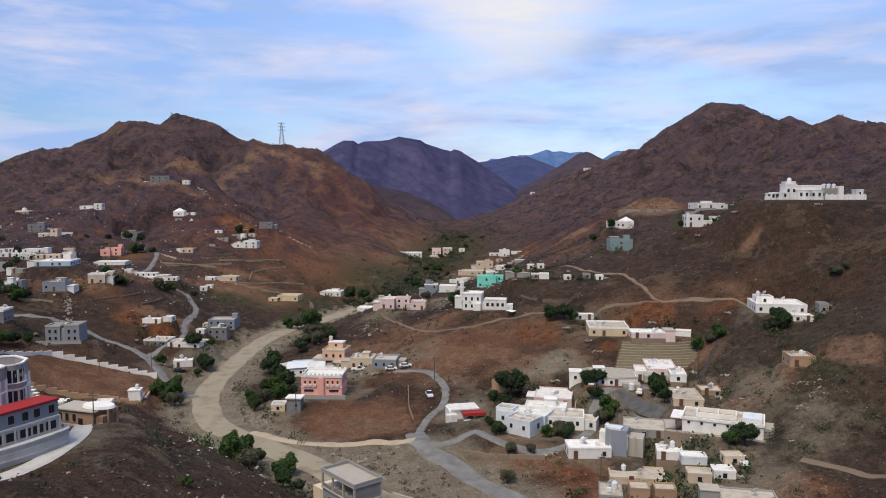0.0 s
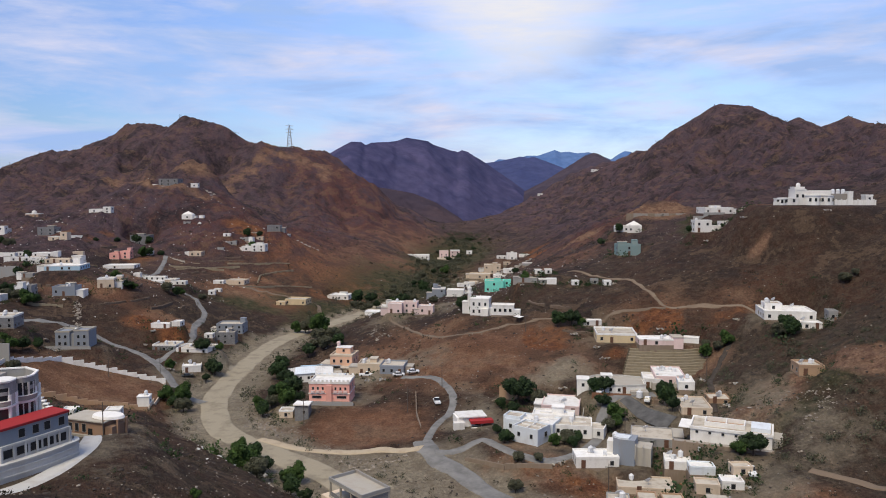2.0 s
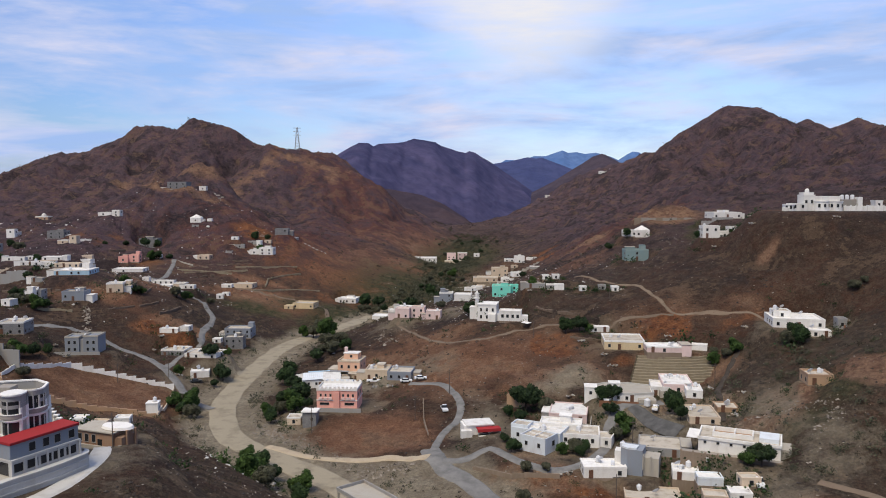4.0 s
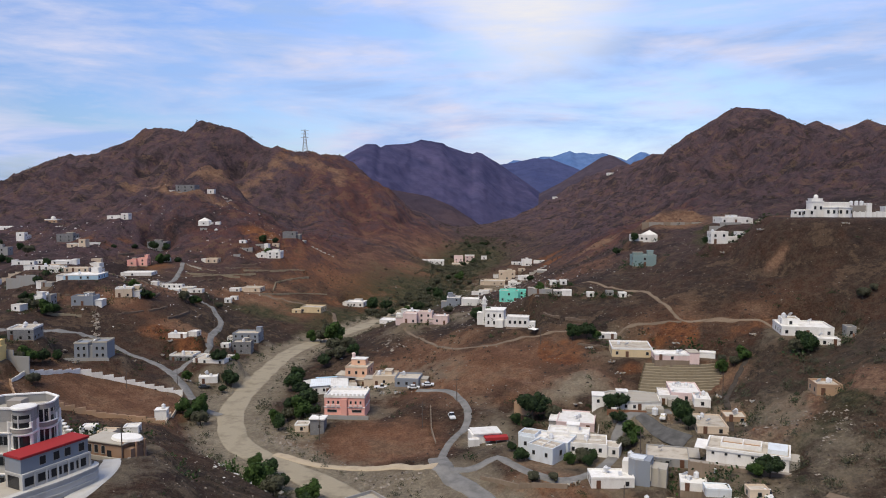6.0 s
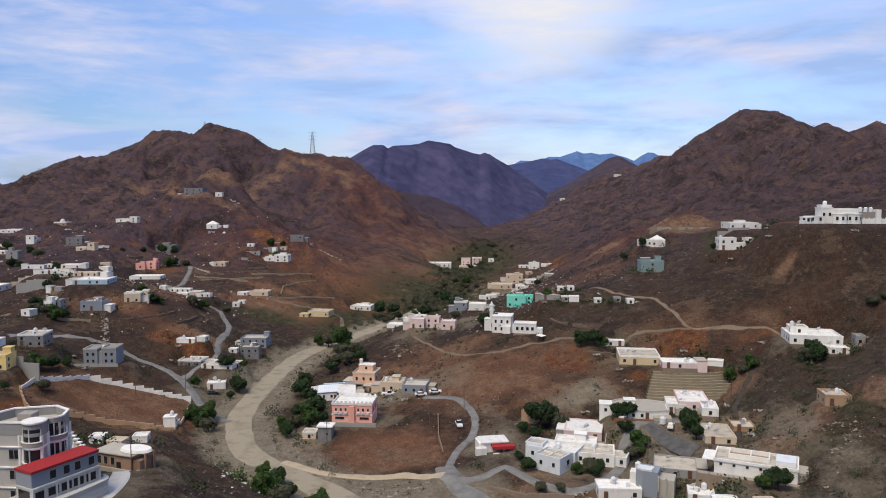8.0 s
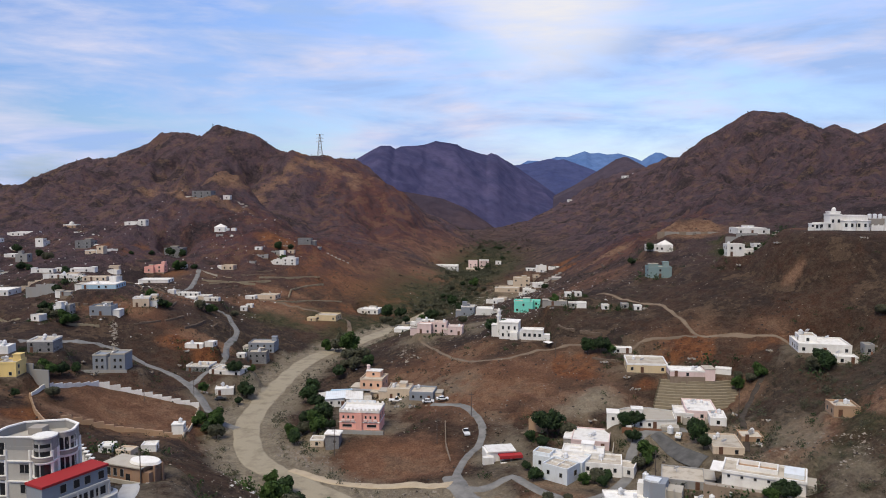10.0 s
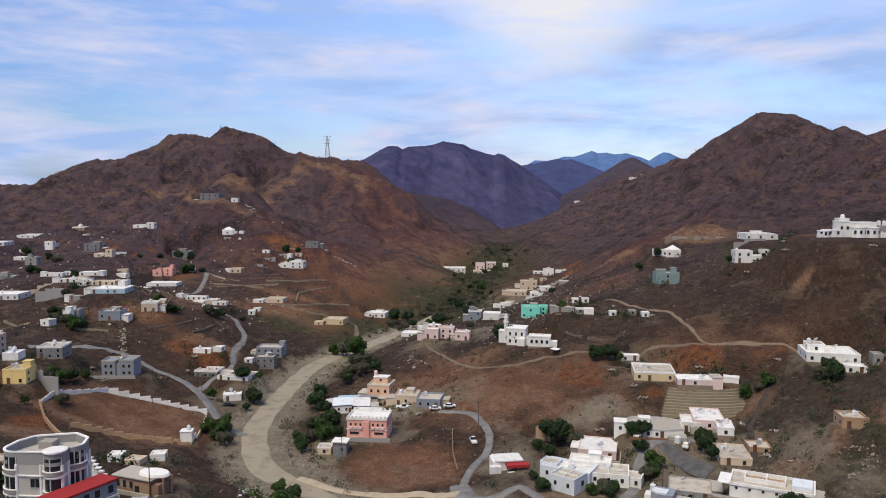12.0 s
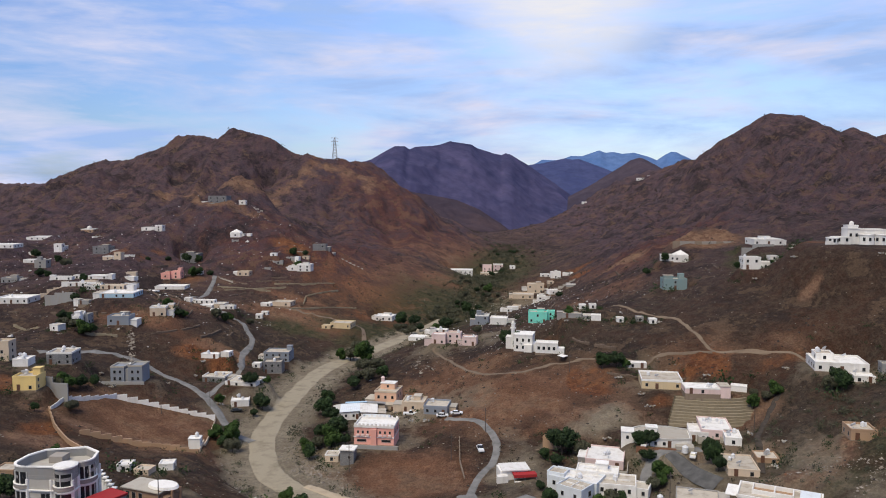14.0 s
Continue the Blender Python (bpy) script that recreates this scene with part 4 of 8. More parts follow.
# The blue and violet base colours below carry the distance haze.
mountain_range("mountain_range_1", RANGE_BLUE, hazed_range_material("hazed_blue_range", (0.046, 0.048, 0.108), (0.082, 0.074, 0.148)), "dark mountain range in painted blue haze behind the valley", 900, -40, 5, 40)
FOOTHILL = [(-420, 1560, 120), (-262, 1500, 94), (-192, 1480, 89), (-123, 1450, 78), (-67, 1420, 67), (-25, 1400, 51), (12, 1380, 28), (37, 1370, 9), (60, 1370, -10)]
mountain_range("mountain_range_6", FOOTHILL, hazed_range_material("hazed_purple_foothill", (0.050, 0.038, 0.052), (0.082, 0.056, 0.062)), "purple-brown foothill at the head of the valley", 420, -20, 14, 18)
mountain_range("mountain_range_2", HILL_DARK, hazed_range_material("dark_hill", (0.050, 0.042, 0.062), (0.075, 0.058, 0.075)), "dark purplish hill behind the valley", 480, 20, 6, 16)
mountain_range("mountain_range_3", RANGE_MID, hazed_range_material("hazed_blue_hill", (0.050, 0.062, 0.150), (0.066, 0.078, 0.172)), "hazy blue-violet hills far up the valley", 650, 30, 8, 16)
mountain_range("mountain_range_4", RANGE_FAR, hazed_range_material("hazed_far_range", (0.078, 0.150, 0.330), (0.110, 0.185, 0.370)), "hazy blue mountain range on the horizon", 900, 40, 7, 26)
mountain_range("mountain_range_5", PEAK_FAR, hazed_range_material("hazed_far_peak", (0.085, 0.165, 0.36), (0.12, 0.20, 0.39)), "hazy blue peak on the horizon", 500, 40, 9, 16)

# ---- riverbed, roads and tracks ----
ASPHALT = plain("worn_asphalt", (0.205, 0.20, 0.195), 0.9, 0, 0.2, 0.4, 0.3)
GRAVELBED = plaster("riverbed_gravel", (0.295, 0.256, 0.190), (0.165, 0.138, 0.100), 0.95, 0.95, 0.35)
TRACK = plaster("dirt_track", (0.19, 0.142, 0.104), (0.105, 0.075, 0.054), 0.85, 0.95, 0.35)
ribbon("riverbed", [(x, y) for x, y, z in WADI[:12]], 10.5, GRAVELBED, "pale grey gravel bed of a dry river", "riverbed", 0.10, 0.12)
ribbon("road_1", [(-18, 278), (-6, 271), (0.5, 255), (0, 240), (-5, 225), (-7, 211), (-5, 204)], 3.0, ASPHALT, "worn grey asphalt lane through the village", "road", 0.22)
ribbon("road_5", [(-8, 214), (-6, 206), (-3, 199.5), (2, 193), (9, 181), (15.4, 173), (22.5, 165.5), (34, 152), (50, 130)], 6.8, ASPHALT, "wide worn asphalt road below the village", "road", 0.20)
ribbon("road_2", [(-4, 204), (4, 205), (9, 208), (12, 204), (17, 197), (25, 192), (33, 196), (41, 208), (45, 222), (50, 231), (64, 235)], 3.6, ASPHALT, "narrow asphalt lane round a white villa", "road", 0.22)
ribbon("road_6", [(62.5, 210), (60, 214), (58, 220), (57, 226), (54, 231)], 5.6, plain("dark_patched_asphalt", (0.11, 0.108, 0.107), 0.9, 0, 0.2, 0.4, 0.4), "dark patched asphalt yard between village houses", "road", 0.22)
ribbon("road_3", [(-190, 300), (-170, 322), (-151, 322), (-135, 314), (-119, 300), (-106, 284), (-97, 273), (-88, 266)], 4.2, ASPHALT, "asphalt road down to the riverbed", "road", 0.22)
ribbon("road_4", [(-195, 517), (-185, 470), (-184, 440), (-160, 422), (-144, 418), (-136, 405), (-128, 390), (-125, 365), (-119, 345), (-117, 325), (-119, 300)], 3.3, ASPHALT, "winding asphalt road up the western slope", "road", 0.22)
ribbon("track_1", [(-30, 372), (-20, 350), (-9, 325), (7, 305), (26, 309), (47, 306), (69, 297), (83, 291)], 1.8, TRACK, "pale dirt track along the terraces", "track", 0.18, 0.4)
ribbon("track_2", [(56, 362), (66, 342), (76, 328), (80, 308), (83, 293), (92, 288), (108, 280), (113, 272)], 1.5, TRACK, "dirt track up the stony slope", "track", 0.18, 0.4)
ribbon("track_3", [(-76, 400), (-76, 430), (-82, 465), (-94, 478), (-127, 480), (-150, 478)], 2.8, TRACK, "dirt track across the red field", "track", 0.18, 0.4)
ribbon("track_4", [(-58, 226), (-45, 217), (-32, 213), (-20, 211), (-8, 207)], 3.6, plaster("sandy_track", (0.40, 0.33, 0.24), (0.26, 0.20, 0.14), 0.6, 0.95, 0.6), "pale dirt track along the field edge", "track", 0.30, 0.4)
ribbon("track_5", [(81.5, 168.6), (85.1, 165.0), (89.3, 161.0), (93.0, 155.4), (105.0, 150.4)], 2.4, TRACK, "pale path across the dark slope", "track", 0.18, 0.4)
ribbon("track_6", [(76, 215), (80, 228), (83, 240), (90, 252), (98, 263)], 2.2, plain("dark_gully_soil", (0.070, 0.058, 0.050), 0.95, 0, 0.1, 0.4, 0.6), "dark gully path above the cream houses", "track", 0.18, 0.4)

# ---- builders of things ----
def mesh_of(name, bm, mat):
    me = bpy.data.meshes.new(name)
    bm.to_mesh(me)
    bm.free()
    me.materials.append(mat)
    return me


def part(name, bm, mat, parent, label="", at=None):
    ob = new(name, mesh_of(name, bm, mat) if isinstance(bm, bmesh.types.BMesh) else bm)
    ob.parent = parent
    if at is not None:
        ob.matrix_basis = at
    return tagged(ob, label) if label else ob


def box(bm, x0, y0, z0, x1, y1, z1):
    v = [bm.verts.new(p) for p in ((x0, y0, z0), (x1, y0, z0), (x1, y1, z0), (x0, y1, z0), (x0, y0, z1), (x1, y0, z1), (x1, y1, z1), (x0, y1, z1))]
    for q in ((3, 2, 1, 0), (4, 5, 6, 7), (0, 1, 5, 4), (1, 2, 6, 5), (2, 3, 7, 6), (3, 0, 4, 7)):
        bm.faces.new([v[k] for k in q])
    return v


def boxes(*rows):
    bm = bmesh.new()
    for r in rows:
        box(bm, *r)
    return bm


def tube(bm, x, y, z0, z1, r0, r1, n=12):
    lo = [bm.verts.new((x + r0 * math.cos(2 * math.pi * k / n), y + r0 * math.sin(2 * math.pi * k / n), z0)) for k in range(n)]
    hi = [bm.verts.new((x + r1 * math.cos(2 * math.pi * k / n), y + r1 * math.sin(2 * math.pi * k / n), z1)) for k in range(n)]
    for k in range(n):
        bm.faces.new((lo[k], lo[(k + 1) % n], hi[(k + 1) % n], hi[k]))
    bm.faces.new(lo[::-1])
    bm.faces.new(hi)


def rod(bm, a, b, r, n=6):
    a, b = Vector(a), Vector(b)
    q = (b - a).to_track_quat("Z", "Y").to_matrix()
    ra, rb = [], []
    for k in range(n):
        o = q @ Vector((r * math.cos(2 * math.pi * k / n), r * math.sin(2 * math.pi * k / n), 0))
        ra.append(bm.verts.new(a + o))
        rb.append(bm.verts.new(b + o))
    for k in range(n):
        bm.faces.new((ra[k], ra[(k + 1) % n], rb[(k + 1) % n], rb[k]))
    bm.faces.new(ra[::-1])
    bm.faces.new(rb)


def thing(name, label, category, m, group=""):
    ob = new(name)
    ob.matrix_basis = m
    ob.empty_display_size = 0.5
    return tagged(ob, label, category, group)


SHARED = {}


def window_mesh(w, h):
    key = ("window", round(w, 1), round(h, 1))
    if key not in SHARED:
        w, h = key[1] / 2, key[2] / 2
        t = 0.06
        bm = boxes((-w - t, -0.06, h, w + t, 0.0, h + t), (-w - t, -0.12, -h - t, w + t, 0.0, -h), (-w - t, -0.06, -h, -w, 0.0, h), (w, -0.06, -h, w + t, 0.0, h))
        pane = boxes((-w, -0.03, -h, w, 0.0, h))
        SHARED[key] = mesh_of("window", bm, FRAME), mesh_of("pane", pane, GLASS)
    return SHARED[key]


def window(parent, x, y, z, turn, w=1.0, h=1.2):
    frame_mesh, pane_mesh = window_mesh(w, h)
    ob = part("window", frame_mesh, None, parent, "", pose(x, y, z, 0, 0, turn))
    part("pane", pane_mesh, None, ob, "dark glass")
    return ob


def door(parent, x, y, z, turn, w=1.1, h=2.1, mat=None):
    key = ("door", w, h)
    if key not in SHARED:
        bm = boxes((-w / 2, -0.05, 0, w / 2, 0.0, h), (-w / 2 + 0.1, -0.07, 0.15, -0.05, -0.05, h - 0.15), (0.05, -0.07, 0.15, w / 2 - 0.1, -0.05, h - 0.15))
        SHARED[key] = mesh_of("door", bm, mat or DOORPAINT)
    return part("door", SHARED[key], None, parent, "", pose(x, y, z, 0, 0, turn))


COLOUR_WORDS = {"white": "white plastered", "cream": "cream plastered", "tan": "tan mud-coloured", "grey": "grey rendered", "bluegrey": "blue-grey rendered", "block": "bare grey block",
                "pink": "pink painted", "rose": "pale pink", "peach": "peach-coloured", "turquoise": "bright turquoise", "teal": "dull teal-grey", "skyblue": "pale blue sheet-clad",
                "paleblue": "bluish-white", "offwhite": "weathered white", "sand": "sand-yellow painted", "yellow": "yellow painted"}
ROOFS = []


def ring(bm, w, d, z0, z1, t):
    box(bm, -w, -d, z0, w, -d + t, z1)
    box(bm, -w, d - t, z0, w, d, z1)
    box(bm, -w, -d + t, z0, -w + t, d - t, z1)
    box(bm, w - t, -d + t, z0, w, d - t, z1)


def house(x, y, z, turn, w, d, h, colour, where, top="", below=3.0):
    """A flat-roofed house: walls, parapet, recessed roof, windows and a door on the sides that face down the valley."""
    rng = random.Random(int(x * 7 + y * 13))
    kind = "house" if w * d > 26 else "hut"
    label = f"{COLOUR_WORDS[colour]} flat-roofed {kind} {where}"
    if len(label.split()) > 12:
        label = f"{COLOUR_WORDS[colour]} {kind} {where}"
    root = thing(kind, label, "house", pose(x, y, z, 0, 0, turn))
    paint = PAINT[colour]
    w2, d2 = w / 2, d / 2
    lip = 0.7 if h > 3.2 else 0.45
    part("wall", boxes((-w2, -d2, -0.6, w2, d2, h - lip)), paint, root)
    part("plinth", boxes((-w2 - 0.08, -d2 - 0.08, -below, w2 + 0.08, d2 + 0.08, 0.2)), PAINT["stonewall"], root, "rough stone plinth")
    bm = bmesh.new()
    ring(bm, w2 + 0.05, d2 + 0.05, h - lip, h, 0.28)
    part("parapet", bm, paint if rng.random() < 0.7 else PAINT["white"], root)
    part("roof", boxes((-w2 + 0.2, -d2 + 0.2, h - lip, w2 - 0.2, d2 - 0.2, h - lip + 0.12)), PAINT["whiteroof" if colour in ("paleblue", "skyblue") or colour in ("white", "rose") and rng.random() < 0.8 else "slab"], root, "screeded roof")
    storeys = 1 if h < 4.7 else 2 if h < 8 else 3
    step = (h - lip) / storeys
    big = y > 480
    ww, wh = (0.9, 1.1) if not big else (1.1, 1.2)
    for side, span, turn2 in (("front", w, 0), ("left", d, -90), ("right", d, 90)):
        if (side == "left" and x < 20) or (side == "right" and x > -20):
            continue
        n = int(span / (3.0 if not big else 4.2))
        at_door = rng.randrange(max(n, 1)) if side == "front" and n > 1 and y < 420 else -1
        for s in range(storeys):
            for k in range(n):
                u = (k + 0.5) / n * span - span / 2
                px, py = {"front": (u, -d2), "left": (-w2, -u), "right": (w2, u)}[side]
                if s == 0 and k == at_door:
                    door(root, px, py - 0.09 if side == "front" else py, 0.2, turn2)
                elif rng.random() < 0.68:
                    window(root, px, py, s * step + step * 0.56, turn2, ww, wh)
    if top != "bare" and h > 5 and rng.random() < 0.55 and y < 520:
        sx = rng.choice((-1, 1)) * (w2 - 1.6)
        part("stair_head", boxes((sx - 1.3, d2 - 3.2, h - lip, sx + 1.3, d2 - 0.3, h + 1.7), (sx - 1.45, d2 - 3.35, h + 1.7, sx + 1.45, d2 - 0.15, h + 1.85)), paint, root)
    if top != "bare" and y < 640 and w > (8.5 if y < 345 else 6) and rng.random() < 0.62:
        side = 1 if rng.random() < 0.5 else -1
        ew, ed, eh = rng.uniform(2.4, 4.0), d * rng.uniform(0.5, 0.8), rng.uniform(2.3, 3.0)
        x0, x1 = (w2, w2 + ew) if side > 0 else (-w2 - ew, -w2)
        y0 = -d2 + rng.uniform(0, d - ed)
        annexe = part("annexe", boxes((x0, y0, -1.2, x1, y0 + ed, eh)), PAINT[rng.choice((colour, "cream", "grey", "white") if y < 345 else (colour, "white", "white"))], root)
        part("annexe_roof", boxes((x0 - 0.15, y0 - 0.15, eh, x1 + 0.15, y0 + ed + 0.15, eh + 0.2)), PAINT[rng.choice(("slab", "whiteroof", "concrete"))], annexe)
    if y < 640 and h > 2.8 and w > 6 and rng.random() < 0.4:
        rw, rd = w * rng.uniform(0.25, 0.45), d * rng.uniform(0.25, 0.45)
        x0, y0 = -w2 + 0.35 + rng.random() * (w - rw - 0.7), d2 - rd - 0.35
        room = part("roof_room", boxes((x0, y0, h - lip + 0.12, x0 + rw, y0 + rd, h + 0.9)), paint, root)
        part("room_roof", boxes((x0 - 0.2, y0 - 0.2, h + 0.9, x0 + rw + 0.2, y0 + rd + 0.2, h + 1.05)), PAINT["slab"], room)
    if top == "dome":
        bm = bmesh.new()
        tube(bm, 0, 0, h - lip, h + 0.6, 2.0, 2.0, 16)
        bmesh.ops.create_uvsphere(bm, u_segments=16, v_segments=8, radius=2.0, matrix=pose(0, 0, h + 0.6))
        part("dome", bm, PAINT["white"], root, "white roof dome")
    if top == "pyramid":
        bm = bmesh.new()
        v = [bm.verts.new(p) for p in ((-w2, -d2, h), (w2, -d2, h), (w2, d2, h), (-w2, d2, h), (0, 0, h + 2.4))]
        for k in range(4):
            bm.faces.new((v[k], v[(k + 1) % 4], v[4]))
        part("roof_cap", bm, PAINT["white"], root, "white pyramid roof cap")
    if y < 420 and w * d > 30:
        ROOFS.append((x, y, z + h - lip + 0.12, turn, w2, d2, rng.random()))
    return root


def water_tank(x, y, z, size=1.0, lying=False):
    root = thing("water_tank", "white plastic water tank on a flat roof", "water tank", pose(x, y, z, 0, 0, 40), "roof water tanks")
    bm = bmesh.new()
    tube(bm, 0, 0, 0.12, 1.25 * size, 0.62 * size, 0.62 * size, 14)
    tube(bm, 0, 0, 1.25 * size, 1.5 * size, 0.62 * size, 0.24 * size, 14)
    part("body", bm, TANK, root)
    bm = bmesh.new()
    tube(bm, 0, 0, 1.5 * size, 1.6 * size, 0.26 * size, 0.26 * size, 10)
    part("lid", bm, TANK, root)
    part("stand", boxes((-0.6 * size, -0.6 * size, 0, 0.6 * size, 0.6 * size, 0.12)), PAINT["concrete"], root)
    return root


def crown_mesh(name, seed, leaf, flat=0.75, n=6500, blobs=26):
    """Leaf clumps spread over an uneven set of boughs, one metre across."""
    rng = np.random.default_rng(seed)
    c = rng.normal(size=(blobs, 3))
    c /= np.linalg.norm(c, axis=1, keepdims=True)
    c *= rng.uniform(0.10, 0.37, (blobs, 1))
    c[:, 2] = c[:, 2] * flat + 0.48
    rad = rng.uniform(0.10, 0.21, blobs)
    pick = rng.integers(0, blobs, n)
    o = rng.normal(size=(n, 3))
    o /= np.linalg.norm(o, axis=1, keepdims=True)
    p = c[pick] + o * (rad[pick] * rng.uniform(0.55, 1.08, n))[:, None]
    p[:, 2] = np.maximum(p[:, 2], 0.12)
    u = rng.normal(size=(n, 3))
    u /= np.linalg.norm(u, axis=1, keepdims=True)
    v = np.cross(u, o)
    v /= np.linalg.norm(v, axis=1, keepdims=True) + 1e-9
    s = rng.uniform(0.022, 0.052, n)[:, None]
    verts = np.stack([p - u * s, p + v * s * 0.7, p + u * s, p - v * s * 0.7], 1).reshape(-1, 3)
    me = bpy.data.meshes.new(name)
    me.from_pydata(verts.tolist(), [], np.arange(4 * n).reshape(-1, 4).tolist())
    me.materials.append(leaf)
    return me


def trunk_mesh(seed):
    rng = random.Random(seed)
    bm = bmesh.new()
    tube(bm, 0, 0, -0.05, 0.3, 0.035, 0.024, 8)
    for k in range(5):
        a = 2 * math.pi * (k + rng.random() * 0.6) / 5
        r, h = rng.uniform(0.12, 0.3), rng.uniform(0.5, 0.75)
        mid = Vector((0.5 * r * math.cos(a), 0.5 * r * math.sin(a), 0.42))
        rod(bm, (0, 0, 0.27), mid, 0.016, 5)
        rod(bm, mid, (r * math.cos(a), r * math.sin(a), h), 0.009, 5)
    return mesh_of("trunk", bm, BARK)


TREES = []
for k in range(4):
    TREES.append((crown_mesh("crown", 11 + k, LEAF[k], (0.7, 0.9, 0.6, 0.8)[k]), trunk_mesh(k)))
TREE_WORDS = ("dark green acacia tree with a spreading crown", "bright green broad-leaved tree", "olive-green thorn tree", "dense dark green sidr tree")


def tree(x, y, size, variant, tall=1.0, name="tree"):
    z = level(x, y)
    size = max(size, 2.2) * (1.02 if y < 330 else 1.0)
    label = TREE_WORDS[variant] + (" beside the riverbed" if abs(x + 70) < 40 else " among village houses" if y < 420 else " in the far valley")
    root = thing(name, label, "tree", pose(x, y, z - 0.1, 0, 0, (x * 37 + y * 17) % 360), "village trees")
    root.scale = (size, size, size * tall)
    crown, trunk = TREES[variant]
    part("crown", crown, None, root)
    part("trunk", trunk, None, root)
    return root

# ---- village houses ----
for lot in LOTS:
    house(*lot)
for x, y, z, turn, w2, d2, q in ROOFS:
    if q > 0.25:
        m = pose(x, y, z, 0, 0, turn)
        p = m @ Vector(((q * 7 % 1 - 0.5) * 1.2 * w2, (q * 13 % 1 - 0.4) * 1.0 * d2, 0))
        water_tank(p.x, p.y, p.z, 0.9 + 0.3 * (q * 5 % 1))

# ---- trees ----
tree(-103.5, 312.0, 7.4, 0)
tree(-94.7, 262.0, 7.8, 1)
tree(-99.8, 268.0, 5.2, 2)
tree(-69.0, 300.0, 9.4, 3)
tree(-64.5, 292.0, 6.5, 0)
tree(-57.2, 258.0, 9.2, 1)
tree(-62.6, 260.0, 5.8, 2)
tree(-63.2, 250.0, 6.3, 3)
tree(-52.0, 257.0, 4.6, 0)
tree(-68.8, 395.0, 13.5, 1)
tree(-76.9, 398.0, 8.9, 2)
tree(-57.1, 203.0, 6.0, 3)
tree(-49.8, 196.0, 5.8, 0)
tree(-54.0, 192.0, 8.6, 1)
tree(-49.3, 188.0, 7.0, 2)
tree(-38.6, 178.0, 6.1, 3)
tree(-34.8, 176.0, 3.9, 0)
tree(21.9, 241.0, 10.5, 0)
tree(28.1, 240.0, 6.1, 2)
tree(16.2, 238.0, 4.6, 3)
tree(45.6, 236.0, 6.2, 3)
tree(48.6, 236.0, 6.2, 0)
tree(64.0, 221.0, 5.6, 3, 1.6)
tree(64.3, 226.0, 5.2, 0, 1.6)
tree(64.2, 216.0, 4.8, 0, 1.2)
tree(48.8, 219.0, 6.5, 1)
tree(45.3, 214.0, 4.8, 2)
tree(14.8, 205.0, 4.6, 3)
tree(16.4, 206.0, 3.7, 0)
tree(28.5, 203.0, 4.2, 1)
tree(31.8, 205.0, 4.9, 2)
tree(34.9, 205.0, 4.3, 3)
tree(73.2, 180.0, 6.7, 0)
tree(70.2, 181.0, 4.6, 1)
tree(15.8, 180.0, 4.0, 2)
tree(42.6, 299.0, 7.6, 3)
tree(48.0, 298.0, 7.5, 0)
tree(51.2, 297.0, 4.9, 1)
tree(109.6, 250.0, 6.7, 2)
tree(113.2, 250.0, 6.3, 3)
tree(112.2, 252.0, 6.4, 0)
tree(88.9, 262.0, 5.5, 1)
tree(92.8, 262.0, 4.3, 2)
tree(94.1, 424.0, 6.3, 3)
tree(83.4, 420.0, 5.6, 0)
tree(34.5, 350.0, 5.7, 1)
tree(32.8, 352.0, 4.2, 2)
tree(4.8, 356.0, 7.4, 3)
tree(7.8, 345.0, 8.7, 0)
tree(11.5, 338.0, 9.1, 1)
tree(-292.1, 500.0, 8.9, 2)
tree(-310.5, 520.0, 7.0, 3)
tree(-248.7, 530.0, 4.7, 0)
tree(-189.6, 335.0, 8.5, 1)
tree(-196.3, 340.0, 7.1, 2)
tree(-187.3, 338.0, 6.0, 3)
tree(-159.7, 372.0, 5.0, 0)
tree(-158.1, 375.0, 4.5, 1)
tree(-150.4, 400.0, 7.7, 2)
tree(-146.5, 402.0, 6.6, 3)
tree(-238.8, 540.0, 5.6, 0)
tree(-144.1, 548.0, 6.5, 1)
tree(-137.9, 548.0, 4.9, 2)
tree(-144.5, 246.0, 5.0, 2)
tree(-97.3, 296.0, 4.0, 0)
tree(-98.2, 318.0, 3.8, 1)
tree(-138.5, 420.0, 5.0, 2)
tree(-62.0, 500.0, 11.2, 3)
tree(-52.6, 500.0, 8.9, 0)
tree(-81.7, 400.0, 7.7, 1)
tree(-77.7, 420.0, 8.1, 2)
tree(143.1, 268.0, 3.4, 2)
tree(-210.4, 515.0, 8.4, 1)
tree(-224.2, 560.0, 5.8, 2)
tree(125.7, 352.0, 2.6, 3)
tree(67.8, 150.0, 3.3, 0)
tree(-43.3, 125.0, 1.3, 1)
tree(-91.7, 255.0, 6.4, 2)
tree(-96.6, 258.0, 5.0, 3)
tree(-102.6, 150.0, 6.7, 0)
tree(-105.0, 148.0, 6.6, 1)
tree(-205.7, 345.0, 6.7, 2)
tree(-153.6, 258.0, 7.7, 1)
tree(-155.6, 256.0, 5.7, 2)
tree(-151.5, 236.0, 3.5, 3)
tree(-4.5, 620.0, 9.2, 1)
tree(62.1, 640.0, 6.7, 2)
tree(-20.1, 540.0, 10.4, 3)
tree(-29.9, 470.0, 9.1, 0)
tree(-33.0, 440.0, 7.9, 1)
tree(-8.8, 395.0, 5.9, 2)
tree(109.7, 350.0, 4.2, 3)
tree(43.0, 500.0, 5.2, 0)
tree(19.5, 347.0, 3.1, 1)
tree(-151.0, 263.0, 6.5, 0)
tree(-150.0, 271.0, 5.0, 3)
tree(-96.5, 305.0, 8.5, 0)
tree(-112.0, 298.0, 4.8, 1)
